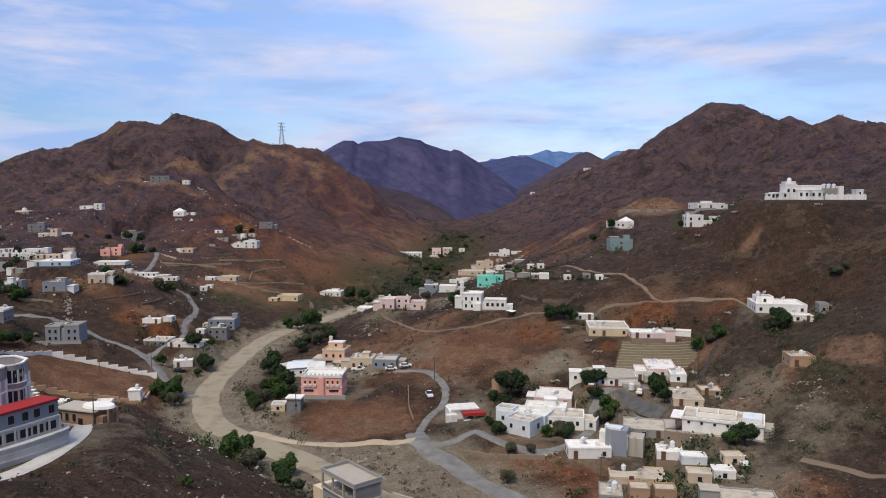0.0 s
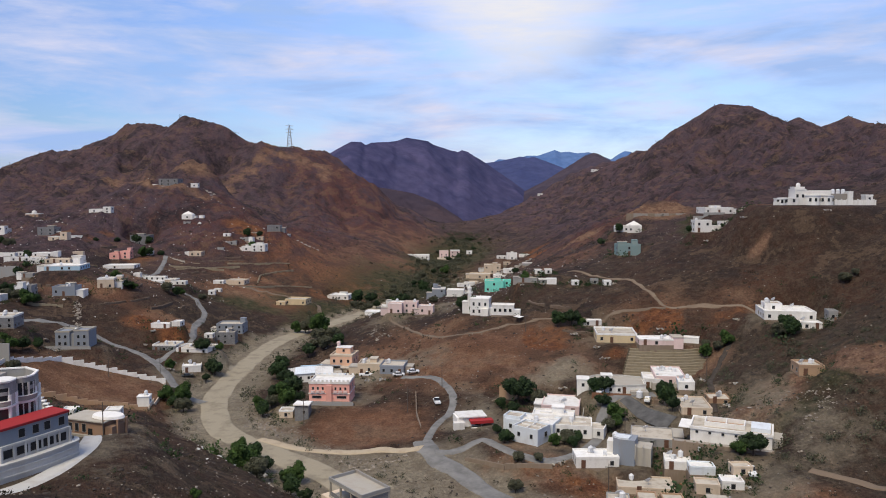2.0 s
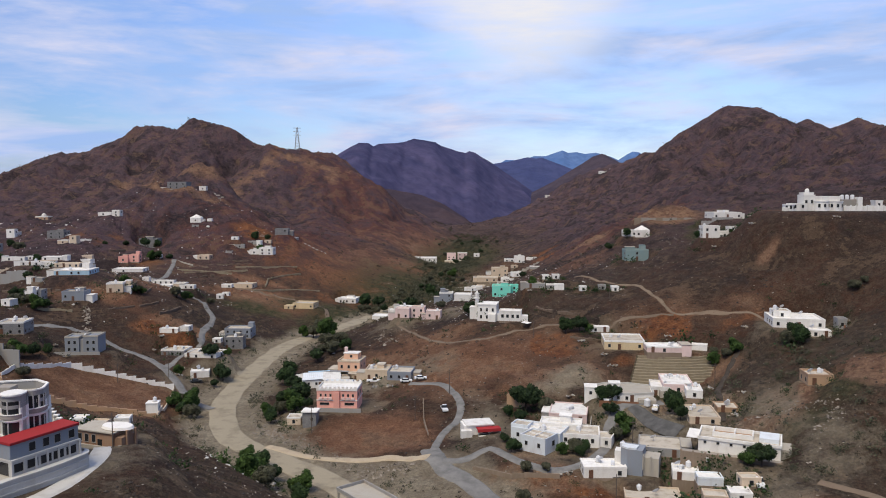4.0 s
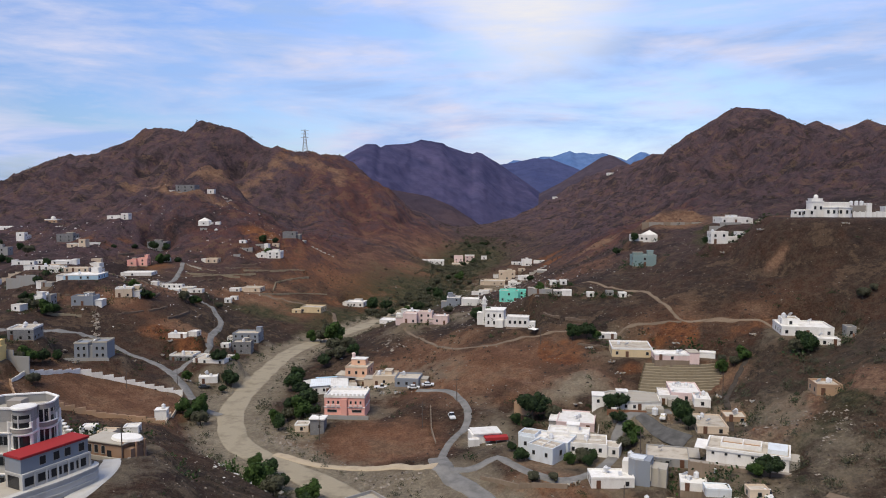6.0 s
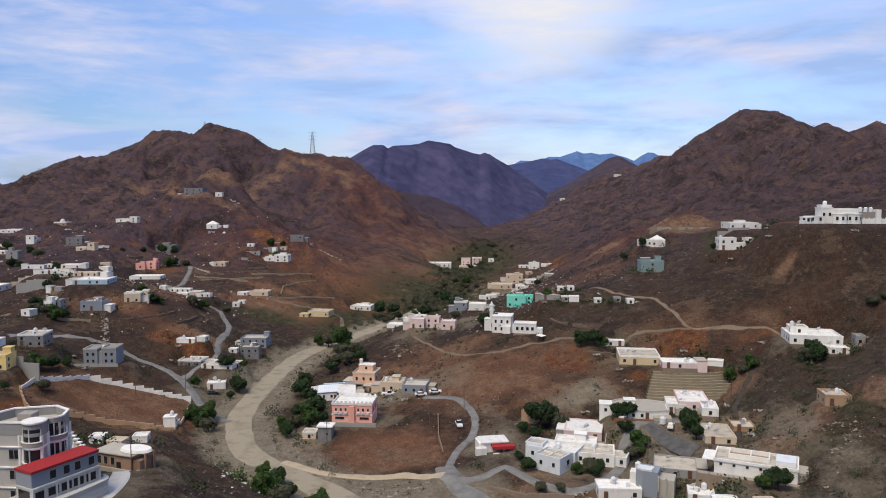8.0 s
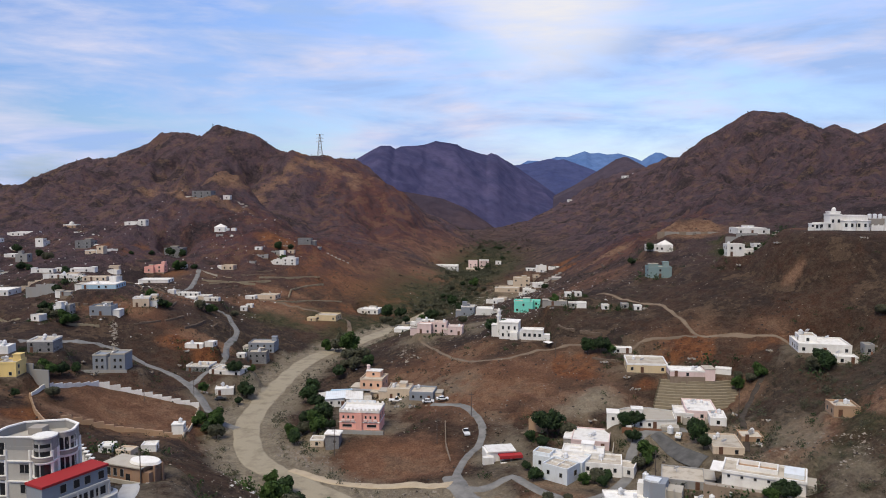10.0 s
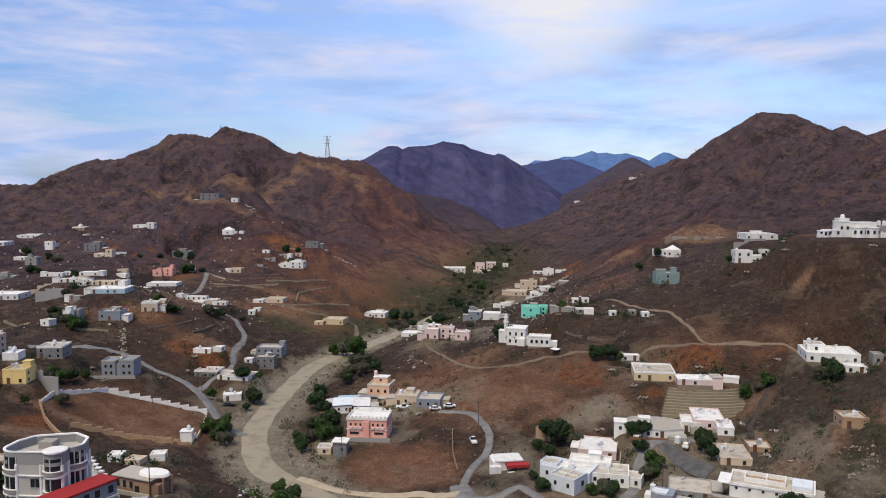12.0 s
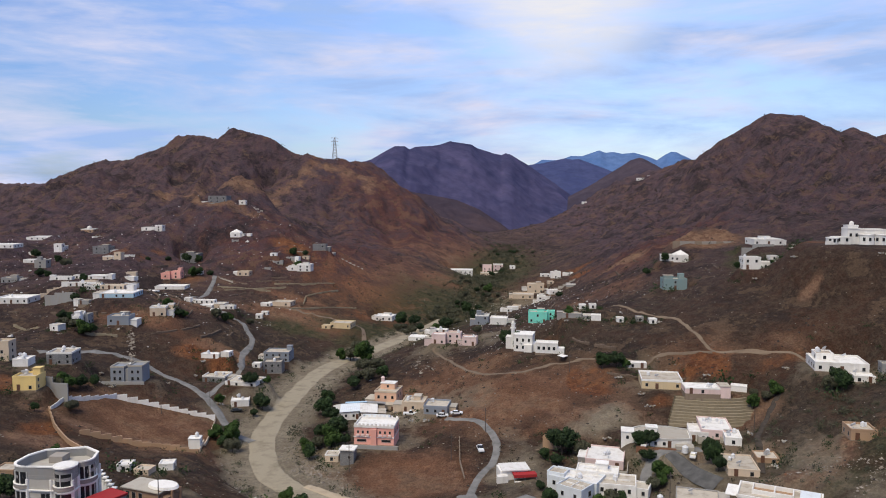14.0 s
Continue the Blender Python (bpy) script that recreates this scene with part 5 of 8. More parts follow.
tree(-58.0, 345.0, 8.5, 2)
tree(-52.0, 348.0, 7.5, 3)
tree(-64.0, 350.0, 6.0, 2)

for x, y, size, variant in ((-296, 474, 8, 0), (-288, 470, 6, 3), (-222, 386, 6, 0), (-243, 432, 6.5, 3), (-228, 549, 9, 0), (-222, 556, 7, 3), (-206, 516, 7, 3), (-199, 518, 6, 0),
                            (-168, 378, 6.5, 1), (-345, 550, 9, 0), (-336, 546, 7, 3), (-215, 361, 7, 0), (-208, 357, 6, 3), (-147, 411, 5, 1), (-150, 559, 8, 3), (-142, 562, 6, 0),
                            (96, 262, 6, 1), (90, 266, 4, 2), (112, 249, 8, 3), (139, 268, 5, 2), (-96, 267, 8.5, 1), (-101, 263, 6, 1), (-59, 277, 8, 3), (-64, 272, 6, 0), (-121, 196, 5, 1), (-116, 199, 4, 1)):
    tree(x, y, size, variant)

for x, y, size, variant in ((19.4, 232, 4.8, 0), (46.6, 229, 5.0, 0), (49.1, 221.8, 4.6, 1), (48, 215.3, 4.6, 1), (67.5, 229, 5.2, 3), (31.3, 204, 3.6, 2), (22.6, 206, 3.6, 0), (33.3, 201.5, 4.0, 3),
                            (17.4, 192.1, 4.0, 2), (23, 191.7, 3.1, 2), (13.4, 213, 3.4, 0), (-57.1, 268, 9.2, 0), (-71.3, 316, 7.6, 3), (-63.5, 337, 7.6, 0), (-63.2, 362, 8.8, 2),
                            (-56.6, 360, 8.2, 2), (-66, 257, 6.0, 1), (-60.7, 213, 5.4, 1), (-55.1, 207, 6.4, 3), (-40, 190, 6.4, 1), (-43, 191, 3.8, 3)):
    tree(x, y, size, variant)

# ---- valley trees, thicker towards the wadi head ----
rng = random.Random(4)
for k in range(70):
    y = 470 + 420 * rng.random() ** 1.3
    x = np.interp(y, [440, 520, 600, 700, 800, 900], [-60, -33, -18, -3, 9, 13]) + rng.gauss(0, 9 + 0.008 * y)
    tree(float(x), y, rng.uniform(3.5, 6.5), rng.choice((0, 2, 2, 2)))


def bushes(name, label, count, seed, mat, where, size, leaves=12, leaf=0.24):
    """Low thorn bushes strewn over the slopes."""
    g = np.random.default_rng(seed)
    X, Y, S = where(g, count)
    Z = shape(X, Y)
    n = len(X)
    c = np.repeat(np.stack([X, Y, Z], -1), leaves, 0)
    s = np.repeat(size * S, leaves)[:, None]
    o = g.normal(size=(n * leaves, 3)) * [0.42, 0.42, 0.30] + [0, 0, 0.38]
    p = c + o * s
    u = g.normal(size=p.shape)
    u /= np.linalg.norm(u, axis=1, keepdims=True)
    v = np.cross(u, g.normal(size=p.shape))
    v /= np.linalg.norm(v, axis=1, keepdims=True) + 1e-9
    h = s * leaf * g.uniform(0.6, 1.3, (n * leaves, 1))
    verts = np.stack([p - u * h, p + v * h, p + u * h, p - v * h], 1).reshape(-1, 3)
    me = bpy.data.meshes.new(name)
    me.from_pydata(verts.tolist(), [], np.arange(len(verts)).reshape(-1, 4).tolist())
    me.materials.append(mat)
    return tagged(new(name, me), label, "shrubs", kind="stuff")


def stones(name, label, count, seed, mat, where, size):
    """Loose stones: uneven little octahedra half sunk in the ground."""
    g = np.random.default_rng(seed)
    X, Y, S = where(g, count)
    Z = shape(X, Y)
    n = len(X)
    base = np.array([(1, 0, 0), (0, 1, 0), (-1, 0, 0), (0, -1, 0), (0, 0, 1), (0, 0, -1)], float)
    j = base[None] * g.uniform(0.5, 1.3, (n, 6, 1)) + g.normal(0, 0.12, (n, 6, 3))
    j *= (size * S)[:, None, None] * np.array([1, 1, 0.55])
    a = g.uniform(0, 6.3, n)
    ca, sa = np.cos(a)[:, None], np.sin(a)[:, None]
    jx, jy = j[..., 0] * ca - j[..., 1] * sa, j[..., 0] * sa + j[..., 1] * ca
    verts = np.stack([jx + X[:, None], jy + Y[:, None], j[..., 2] + Z[:, None] + 0.2 * size * S[:, None]], -1).reshape(-1, 3)
    tri = np.array([(0, 1, 4), (1, 2, 4), (2, 3, 4), (3, 0, 4), (1, 0, 5), (2, 1, 5), (3, 2, 5), (0, 3, 5)])
    faces = (np.arange(n)[:, None, None] * 6 + tri[None]).reshape(-1, 3)
    me = bpy.data.meshes.new(name)
    me.from_pydata(verts.tolist(), [], faces.tolist())
    me.materials.append(mat)
    return tagged(new(name, me), label, "stones", kind="stuff")


def clear_of_houses(X, Y, S, margin=0.75):
    ok = np.ones(len(X), bool)
    for x, y, z, s in PADS:
        ok &= np.hypot(X - x, Y - y) > s * margin
    d, _ = along(X, Y, WADI)
    ok &= (d > 9) | (Y > 480)
    for line, w in ROADS:
        d, _ = along(X, Y, [(x, y, 0) for x, y in line])
        ok &= d > w * 0.62
    ok &= np.hypot((X - 77) / 22, (Y - 260) / 9) > 1
    for x, y, rx, ry in ((-27, 232, 22, 19), (-120, 256, 28, 20)):
        ok &= (np.hypot((X - x) / rx, (Y - y) / ry) > 1) | (S < 0.5)
    return X[ok], Y[ok], S[ok]


def on_slopes(g, n):
    az, r = np.radians(g.uniform(-37, 37, n)), 90 + 1150 * g.uniform(0, 1, n) ** 1.5
    X, Y = r * np.sin(az), r * np.cos(az)
    keep = layered(X / 60, Y / 60, 3, 91) > g.uniform(-0.5, 0.35, n)
    X, Y = X[keep], Y[keep]
    return clear_of_houses(X, Y, g.uniform(0.6, 1.5, len(X)) * (0.55 + np.hypot(X, Y) / 520))


def on_near_slopes(g, n):
    az, r = np.radians(g.uniform(-37, 37, n)), 90 + 420 * g.uniform(0, 1, n) ** 1.3
    X, Y = r * np.sin(az), r * np.cos(az)
    keep = layered(X / 40, Y / 40, 3, 95) > g.uniform(-0.4, 0.3, n)
    return clear_of_houses(X[keep], Y[keep], 0.3 + np.minimum(g.exponential(0.6, keep.sum()), 1.6))


def near_village(g, n):
    X, Y = g.normal(20, 80, n), g.uniform(110, 420, n)
    return clear_of_houses(X, Y, 0.35 + np.minimum(g.exponential(0.5, n), 1.5), 0.55)


def in_yards(g, n):
    rows = [p for p in PADS if p[1] < 430]
    pick = g.integers(0, len(rows), n)
    P = np.array(rows)[pick]
    a = g.uniform(0, 6.3, n)
    r = P[:, 3] * g.uniform(0.72, 1.25, n)
    return clear_of_houses(P[:, 0] + r * np.cos(a), P[:, 1] + r * np.sin(a), 0.5 + g.exponential(0.5, n), 0.62)


def by_wadi(g, n):
    pick = g.integers(1, 11, n)
    L = np.array(WADI)
    t = g.uniform(0, 1, n)
    P = L[pick] * (1 - t)[:, None] + L[pick + 1] * t[:, None]
    d = L[pick + 1] - L[pick]
    d = d[:, :2] / np.linalg.norm(d[:, :2], axis=1, keepdims=True)
    r = g.uniform(8.2, 15, n) * g.choice((-1, 1), n)
    X, Y = P[:, 0] + r * d[:, 1], P[:, 1] - r * d[:, 0]
    far, _ = along(X, Y, WADI)
    ok = far > 7.8
    return X[ok], Y[ok], (0.4 + g.exponential(0.45, n))[ok]


def in_valley(g, n):
    Y = g.uniform(440, 930, n)
    X = np.interp(Y, [440, 520, 600, 700, 800, 900], [-62, -33, -18, -3, 9, 13]) + g.normal(0, 1, n) * (8 + 0.006 * Y)
    return clear_of_houses(X, Y, g.uniform(0.7, 1.6, n), 0.6)


def dry_pasture(g, n):
    X, Y = g.uniform(74, 125, n), g.uniform(165, 260, n)
    return clear_of_houses(X, Y, 0.4 + np.minimum(g.exponential(0.6, n), 2.2), 0.7)


ROCK_DARK = plain("dark_basalt_stone", (0.075, 0.062, 0.056), 0.95, 0, 0.1, 0.4, 1.5)
ROCK_PALE = plain("pale_stone", (0.34, 0.295, 0.25), 0.95, 0, 0.1, 0.4, 1.5)
bushes("thorn_bushes", "dark dry thorn bushes strewn over the stony hillsides", 8000, 5, DRYSHRUB, on_slopes, 0.85, 22, 0.16)
bushes("green_bushes", "small green bushes round the houses and yards", 1500, 6, LEAF[3], in_yards, 1.25, 44, 0.12)
bushes("riverbank_bushes", "low green bushes along the banks of the riverbed", 420, 7, LEAF[2], by_wadi, 1.0, 60, 0.11)
bushes("pasture_shrubs", "round dark olive shrubs dotted over the dry pasture", 230, 19, LEAF[2], dry_pasture, 1.25, 90, 0.10)
bushes("valley_thicket", "dense olive thorn scrub along the valley floor", 1100, 17, LEAF[2], in_valley, 1.9, 60, 0.13)
stones("hillside_stones", "dark loose basalt stones on the hillsides", 15000, 8, ROCK_DARK, on_slopes, 0.42)
stones("hillside_pale_stones", "pale loose stones scattered on the slopes", 3800, 18, ROCK_PALE, on_near_slopes, 0.22)
stones("village_rubble", "pale rubble and litter strewn around the village", 4200, 9, ROCK_PALE, near_village, 0.24)
stones("riverbank_stones", "grey cobbles along the riverbed banks", 2600, 10, ROCK_PALE, by_wadi, 0.20)


def far_village(g, n):
    X, Y = g.uniform(-400, -130, n), g.uniform(330, 640, n)
    return clear_of_houses(X, Y, 0.6 + g.exponential(0.6, n), 0.5)


def upper_village(g, n):
    X, Y = g.normal(15, 26, n), g.uniform(340, 620, n)
    return clear_of_houses(X, Y, 0.5 + g.exponential(0.5, n), 0.5)


RUBBLE_WHITE = plain("whitewashed_rubble", (0.62, 0.60, 0.58), 0.9, 0, 0.1, 0.4, 1.0)
stones("far_village_rubble", "whitewashed rubble and scraps about the far village", 1000, 12, RUBBLE_WHITE, far_village, 0.36)
stones("upper_village_rubble", "whitewashed rubble and scraps about the valley village", 760, 13, RUBBLE_WHITE, upper_village, 0.34)


# ---- red-roofed annexe beside the round villa ----
def red_roofed_building():
    root = thing("apartment_block", "grey and white block with a red flat roof above a terrace", "building", pose(-69.35, 123.35, 29.3, 0, 0, 64))
    L, W = 12.4, 4.2
    l2 = L / 2
    part("wall", boxes((-l2, 0, 5.9, l2, W, 8.35)), PAINT["bluegrey"], root, "blue-grey rendered upper storey")
    bm = boxes((-l2 - 0.15, -0.25, 8.35, l2 + 0.15, W + 0.15, 8.75))
    part("roof", bm, PAINT["redroof"], root, "red painted roof slab")
    part("string_course", boxes((-l2 - 0.1, -0.45, 5.6, l2 + 0.1, W, 5.9)), PAINT["offwhite"], root)
    part("lower_wall", boxes((-l2, -0.3, 3.2, l2, W, 5.6)), PAINT["offwhite"], root, "white plastered lower storey")
    for k, u in enumerate((-2.4, 0.1, 2.2, 4.9)):
        window(root, u, 0.0, 7.15, 0, 1.15, 1.4)
    for u in (-4.9, -2.6, -0.2, 2.1, 4.5):
        window(root, u, -0.3, 4.45, 0, 1.9, 1.4)
    # No opening here: a dark slab stands for the shade inside the arch.
    part("arch", boxes((-l2 - 0.02, 0.6, 3.2, -l2 + 0.3, W - 0.6, 5.3)), GLASS, root, "dark panel for the shaded archway in the end wall")
    for k in range(7):
        u = -l2 + L * k / 6
        part("pilaster", boxes((u - 0.16, -0.5, 3.2, u + 0.16, -0.3, 5.6)), PAINT["offwhite"], root)
    # curved retaining plinth with three drip bands
    line = [(-l2 - 6, -1.2)] + [(-l2 + L * k / 8, -1.2 - 0.5 * math.sin(math.pi * k / 8)) for k in range(9)]
    line += [(l2 + 2.2 * math.sin(radians(a)), 1.0 - 2.2 * math.cos(radians(a))) for a in range(15, 106, 15)] + [(l2 + 2.0, 6.5)]
    for z0, z1, out in ((-1.5, 1.0, 0.0), (1.0, 1.2, 0.16), (1.2, 2.1, -0.05), (2.1, 2.3, 0.12), (2.3, 3.0, -0.1), (3.0, 3.25, 0.15)):
        bm = bmesh.new()
        lo = [bm.verts.new((x, y - out, z0)) for x, y in line]
        hi = [bm.verts.new((x, y - out, z1)) for x, y in line]
        ib = [bm.verts.new((x, y + 1.2, z1)) for x, y in line]
        il = [bm.verts.new((x, y + 1.2, z0)) for x, y in line]
        for a in range(len(line) - 1):
            bm.faces.new((lo[a], lo[a + 1], hi[a + 1], hi[a]))
            bm.faces.new((hi[a], hi[a + 1], ib[a + 1], ib[a]))
            bm.faces.new((il[a + 1], il[a], lo[a], lo[a + 1]))
        part("plinth_band" if out > 0 else "plinth", bm, PAINT["offwhite"], root, "white curved retaining wall")
    part("terrace", boxes((-l2 - 6, -0.6, 2.7, l2 + 1.2, 6.4, 3.15)), PAINT["concrete"], root)
    return root


def arc_points(cx, cy, r, a0, a1, n):
    return [(cx + r * math.cos(radians(a0 + (a1 - a0) * k / n)), cy + r * math.sin(radians(a0 + (a1 - a0) * k / n))) for k in range(n + 1)]


def loop_wall(bm, outline, z0, z1, grow=0.0, cap=True):
    n = len(outline)
    cx, cy = sum(p[0] for p in outline) / n, sum(p[1] for p in outline) / n
    pts = []
    for x, y in outline:
        d = math.hypot(x - cx, y - cy) or 1
        pts.append((x + (x - cx) / d * grow, y + (y - cy) / d * grow))
    lo = [bm.verts.new((x, y, z0)) for x, y in pts]
    hi = [bm.verts.new((x, y, z1)) for x, y in pts]
    for k in range(n):
        bm.faces.new((lo[k], lo[(k + 1) % n], hi[(k + 1) % n], hi[k]))
    if cap:
        bm.faces.new(hi)
        bm.faces.new(lo[::-1])


def round_villa():
    """Four storeys with bowed dark bays, banded cornices and a ringed roof."""
    x0, y0, z0 = -79.5, 127.5, 29.3
    root = thing("round_villa", "grey-beige villa with bowed balconies and a ringed flat roof", "villa", pose(x0, y0, z0))
    H, step = 14.3, 3.6
    body = [(-4.4, 5.6), (-6.0, 2.6), *arc_points(-3.5, -0.4, 2.7, 165, 285, 9), (1.6, -3.0), *arc_points(3.8, -2.2, 1.75, 205, 335, 10), (5.3, -0.9), *arc_points(4.8, 1.8, 2.0, 275, 385, 8), (5.9, 5.2), (2.4, 7.6)]
    bays = ((-3.5, -0.4, 2.7, 172, 226), (-3.5, -0.4, 2.7, 231, 284), (3.8, -2.2, 1.75, 208, 332), (4.8, 1.8, 2.0, 279, 328), (4.8, 1.8, 2.0, 333, 383))
    bm = bmesh.new()
    loop_wall(bm, body, -2, H - 1.1)
    part("wall", bm, PAINT["villa"], root)
    bm = bmesh.new()
    loop_wall(bm, body, H - 1.75, H - 1.12, 0.06, False)
    part("frieze", bm, PAINT["grey"], root, "grey rendered frieze")
    for x, y in (body[1], body[2], body[11], body[12], body[13], body[23], body[24], body[25], body[33], body[34]):
        bm = bmesh.new()
        tube(bm, x, y, -2, H - 1.75, 0.32, 0.30, 10)
        part("pilaster", bm, PAINT["white"], root, "white rounded pilaster")
    for z in (2.0, 5.6, 9.2):
        for f in (0.3, 0.7):
            window(root, -0.62 + 2.2 * f, -2.98 - 0.02 * f, z, 0, 0.8, 1.5)
    for k in range(3):
        z = step * (k + 1)
        bm = bmesh.new()
        loop_wall(bm, body, z - 0.50, z - 0.28, 0.22)
        loop_wall(bm, body, z - 0.28, z - 0.12, 0.42)
        part("cornice", bm, PAINT["white"], root, "white moulded cornice")

    def rim(z0, z1, out, thick):
        bm = bmesh.new()
        n = len(body)
        cx, cy = sum(p[0] for p in body) / n, sum(p[1] for p in body) / n
        shift = lambda p, g: (p[0] + (p[0] - cx) / math.hypot(p[0] - cx, p[1] - cy) * g, p[1] + (p[1] - cy) / math.hypot(p[0] - cx, p[1] - cy) * g)
        rows = [[bm.verts.new((*shift(p, g), z)) for g, z in ((out, z0), (out, z1), (out - thick, z1), (out - thick, z0))] for p in body]
        for a, b in zip(rows, rows[1:] + rows[:1]):
            for q in range(4):
                bm.faces.new((a[q], b[q], b[(q + 1) % 4], a[(q + 1) % 4]))
        bmesh.ops.recalc_face_normals(bm, faces=bm.faces[:])
        return bm

    part("parapet", rim(H - 1.1, H + 0.35, 0.0, 0.3), PAINT["grey"], root, "grey roof parapet")
    part("parapet_coping", rim(H + 0.35, H + 0.6, 0.12, 0.5), PAINT["white"], root, "white ringed coping")
    bm = bmesh.new()
    tube(bm, 3.8, -2.2, H - 1.0, H + 0.5, 1.6, 1.6, 24)
    part("turret", bm, PAINT["grey"], root)
    bm = bmesh.new()
    tube(bm, 3.8, -2.2, H + 0.5, H + 0.72, 2.05, 2.05, 24)
    tube(bm, 3.8, -2.2, H + 0.72, H + 0.85, 1.9, 1.7, 24)
    part("turret_cap", bm, PAINT["whiteroof"], root, "white round roof slab")
    part("stair_head", boxes((-2.4, 3.0, H - 1.05, 0.2, 5.4, H + 0.15)), PAINT["stucco"], root)
    for k in range(4):
        z = step * k + 0.75
        for cx, cy, r, a0, a1 in bays:
            pts, inner = arc_points(cx, cy, r + 0.03, a0, a1, 6), arc_points(cx, cy, r - 0.2, a0, a1, 6)
            bm = bmesh.new()
            loop_wall(bm, pts + inner[::-1], z, z + 2.25)
            bay = part("bay_window", bm, GLASS, root, "dark bowed glazing")
            for p in (pts[0], pts[3], pts[-1]):
                bm = bmesh.new()
                rod(bm, (p[0], p[1], z - 0.05), (p[0], p[1], z + 2.25), 0.12, 6)
                part("mullion", bm, PAINT["offwhite"], bay)
        for cx, cy, r, a0, a1 in ((3.8, -2.2, 2.1, 205, 335), (4.8, 1.8, 2.35, 272, 385), (-3.5, -0.4, 3.0, 180, 286)):
            pts, inner = arc_points(cx, cy, r, a0, a1, 8), arc_points(cx, cy, r - 0.2, a0, a1, 8)
            bm = bmesh.new()
            loop_wall(bm, pts + inner[::-1], z - 0.7, z - 0.02)
            rail = part("balustrade", bm, PAINT["stucco"], root)
            bm = bmesh.new()
            loop_wall(bm, arc_points(cx, cy, r + 0.07, a0, a1, 8) + arc_points(cx, cy, r - 0.27, a0, a1, 8)[::-1], z - 0.02, z + 0.1)
            part("rail_cap", bm, PAINT["white"], rail)
    return root


red_roofed_building()
round_villa()


def capped_fence(points, n, label):
    root = thing("garden_wall", label, "wall", pose(*points[0]))
    a, b = Vector(points[0]), Vector(points[1])
    o = Vector(points[0])
    d = (b - a) / n
    side = Vector((-d.y, d.x, 0)).normalized() * 0.22
    for k in range(n):
        p, q = a + d * k - o, a + d * (k + 1) - o
        bm = bmesh.new()
        zt = max(p.z, q.z)
        vs = [p - side, q - side, q + side, p + side]
        lo = [bm.verts.new((v.x, v.y, zt - 3.0)) for v in vs]
        hi = [bm.verts.new((v.x, v.y, zt + 0.35)) for v in vs]
        for s in range(4):
            bm.faces.new((lo[s], lo[(s + 1) % 4], hi[(s + 1) % 4], hi[s]))
        bm.faces.new(hi)
        part("wall_panel", bm, PAINT["white"], root)
        m = (p + q) / 2
        pillar = part("pillar", boxes((m.x - 0.24, m.y - 0.24, zt, m.x + 0.24, m.y + 0.24, zt + 1.45)), PAINT["villa"], root)
        part("cap", boxes((m.x - 0.52, m.y - 0.42, zt + 1.45, m.x + 0.52, m.y + 0.42, zt + 1.7)), PAINT["white"], pillar)
    return root


capped_fence([(-80.5, 145.0, 34.2), (-71.5, 137.5, 31.0)], 9, "white stepped garden wall with copings beside the villa")
ribbon("paved_yard", [(-73, 105), (-67.0, 117), (-65.6, 128), (-66.8, 137), (-70, 145)], 4.2, PAINT["offwhite"], "pale concrete drive round the red-roofed block", "road", 0.25)


def tan_shed():
    root = thing("roadside_shed", "tan brick shed with a white oval canopy roof", "shed", pose(-72.5, 152.5, 26, 0, 0, -18))
    part("wall", boxes((-6, -2.5, -2, 3.6, 2.5, 3.4)), PAINT["brickish"], root)
    part("roof", boxes((-6.4, -2.9, 3.4, 4.0, 2.9, 3.65)), PAINT["concrete"], root, "pale slab roof")
    for u in (-4.9, -3.2, -1.4):
        window(root, u, -2.5, 1.9, 0, 0.9, 1.6)
    bm = bmesh.new()
    n = 28
    lo = [bm.verts.new((2.2 + 3.7 * math.cos(2 * math.pi * k / n), 2.3 * math.sin(2 * math.pi * k / n) + 0.4, 3.75)) for k in range(n)]
    hi = [bm.verts.new((2.2 + 3.4 * math.cos(2 * math.pi * k / n), 2.1 * math.sin(2 * math.pi * k / n) + 0.4, 4.25)) for k in range(n)]
    for k in range(n):
        bm.faces.new((lo[k], lo[(k + 1) % n], hi[(k + 1) % n], hi[k]))
    bm.faces.new(hi)
    bm.faces.new(lo[::-1])
    part("canopy", bm, PAINT["white"], root, "white oval canopy")
    for u, v in ((5.6, -0.8), (5.8, 1.4), (3.4, -2.2)):
        part("post", boxes((u - 0.2, v - 0.2, -2, u + 0.2, v + 0.2, 3.8)), PAINT["brickish"], root)
    part("low_wall", boxes((-7.5, -3.6, -2, 4.2, -3.3, 0.9)), PAINT["concrete"], root)
    part("porch_wall", boxes((3.6, -2.2, -2, 5.4, 2.0, 2.6)), PAINT["brickish"], root)
    # The doorway's inner shade is a flat dark slab on the closed wall.
    part("doorway", boxes((-0.4, -2.56, -0.4, 0.7, -2.44, 1.9)), GLASS, root, "flat dark panel for the shaded doorway")
    part("yard_slab", boxes((-7.5, -5.6, -2.4, 4.2, -3.6, -0.4)), PAINT["concrete"], root)
    return root


tan_shed()


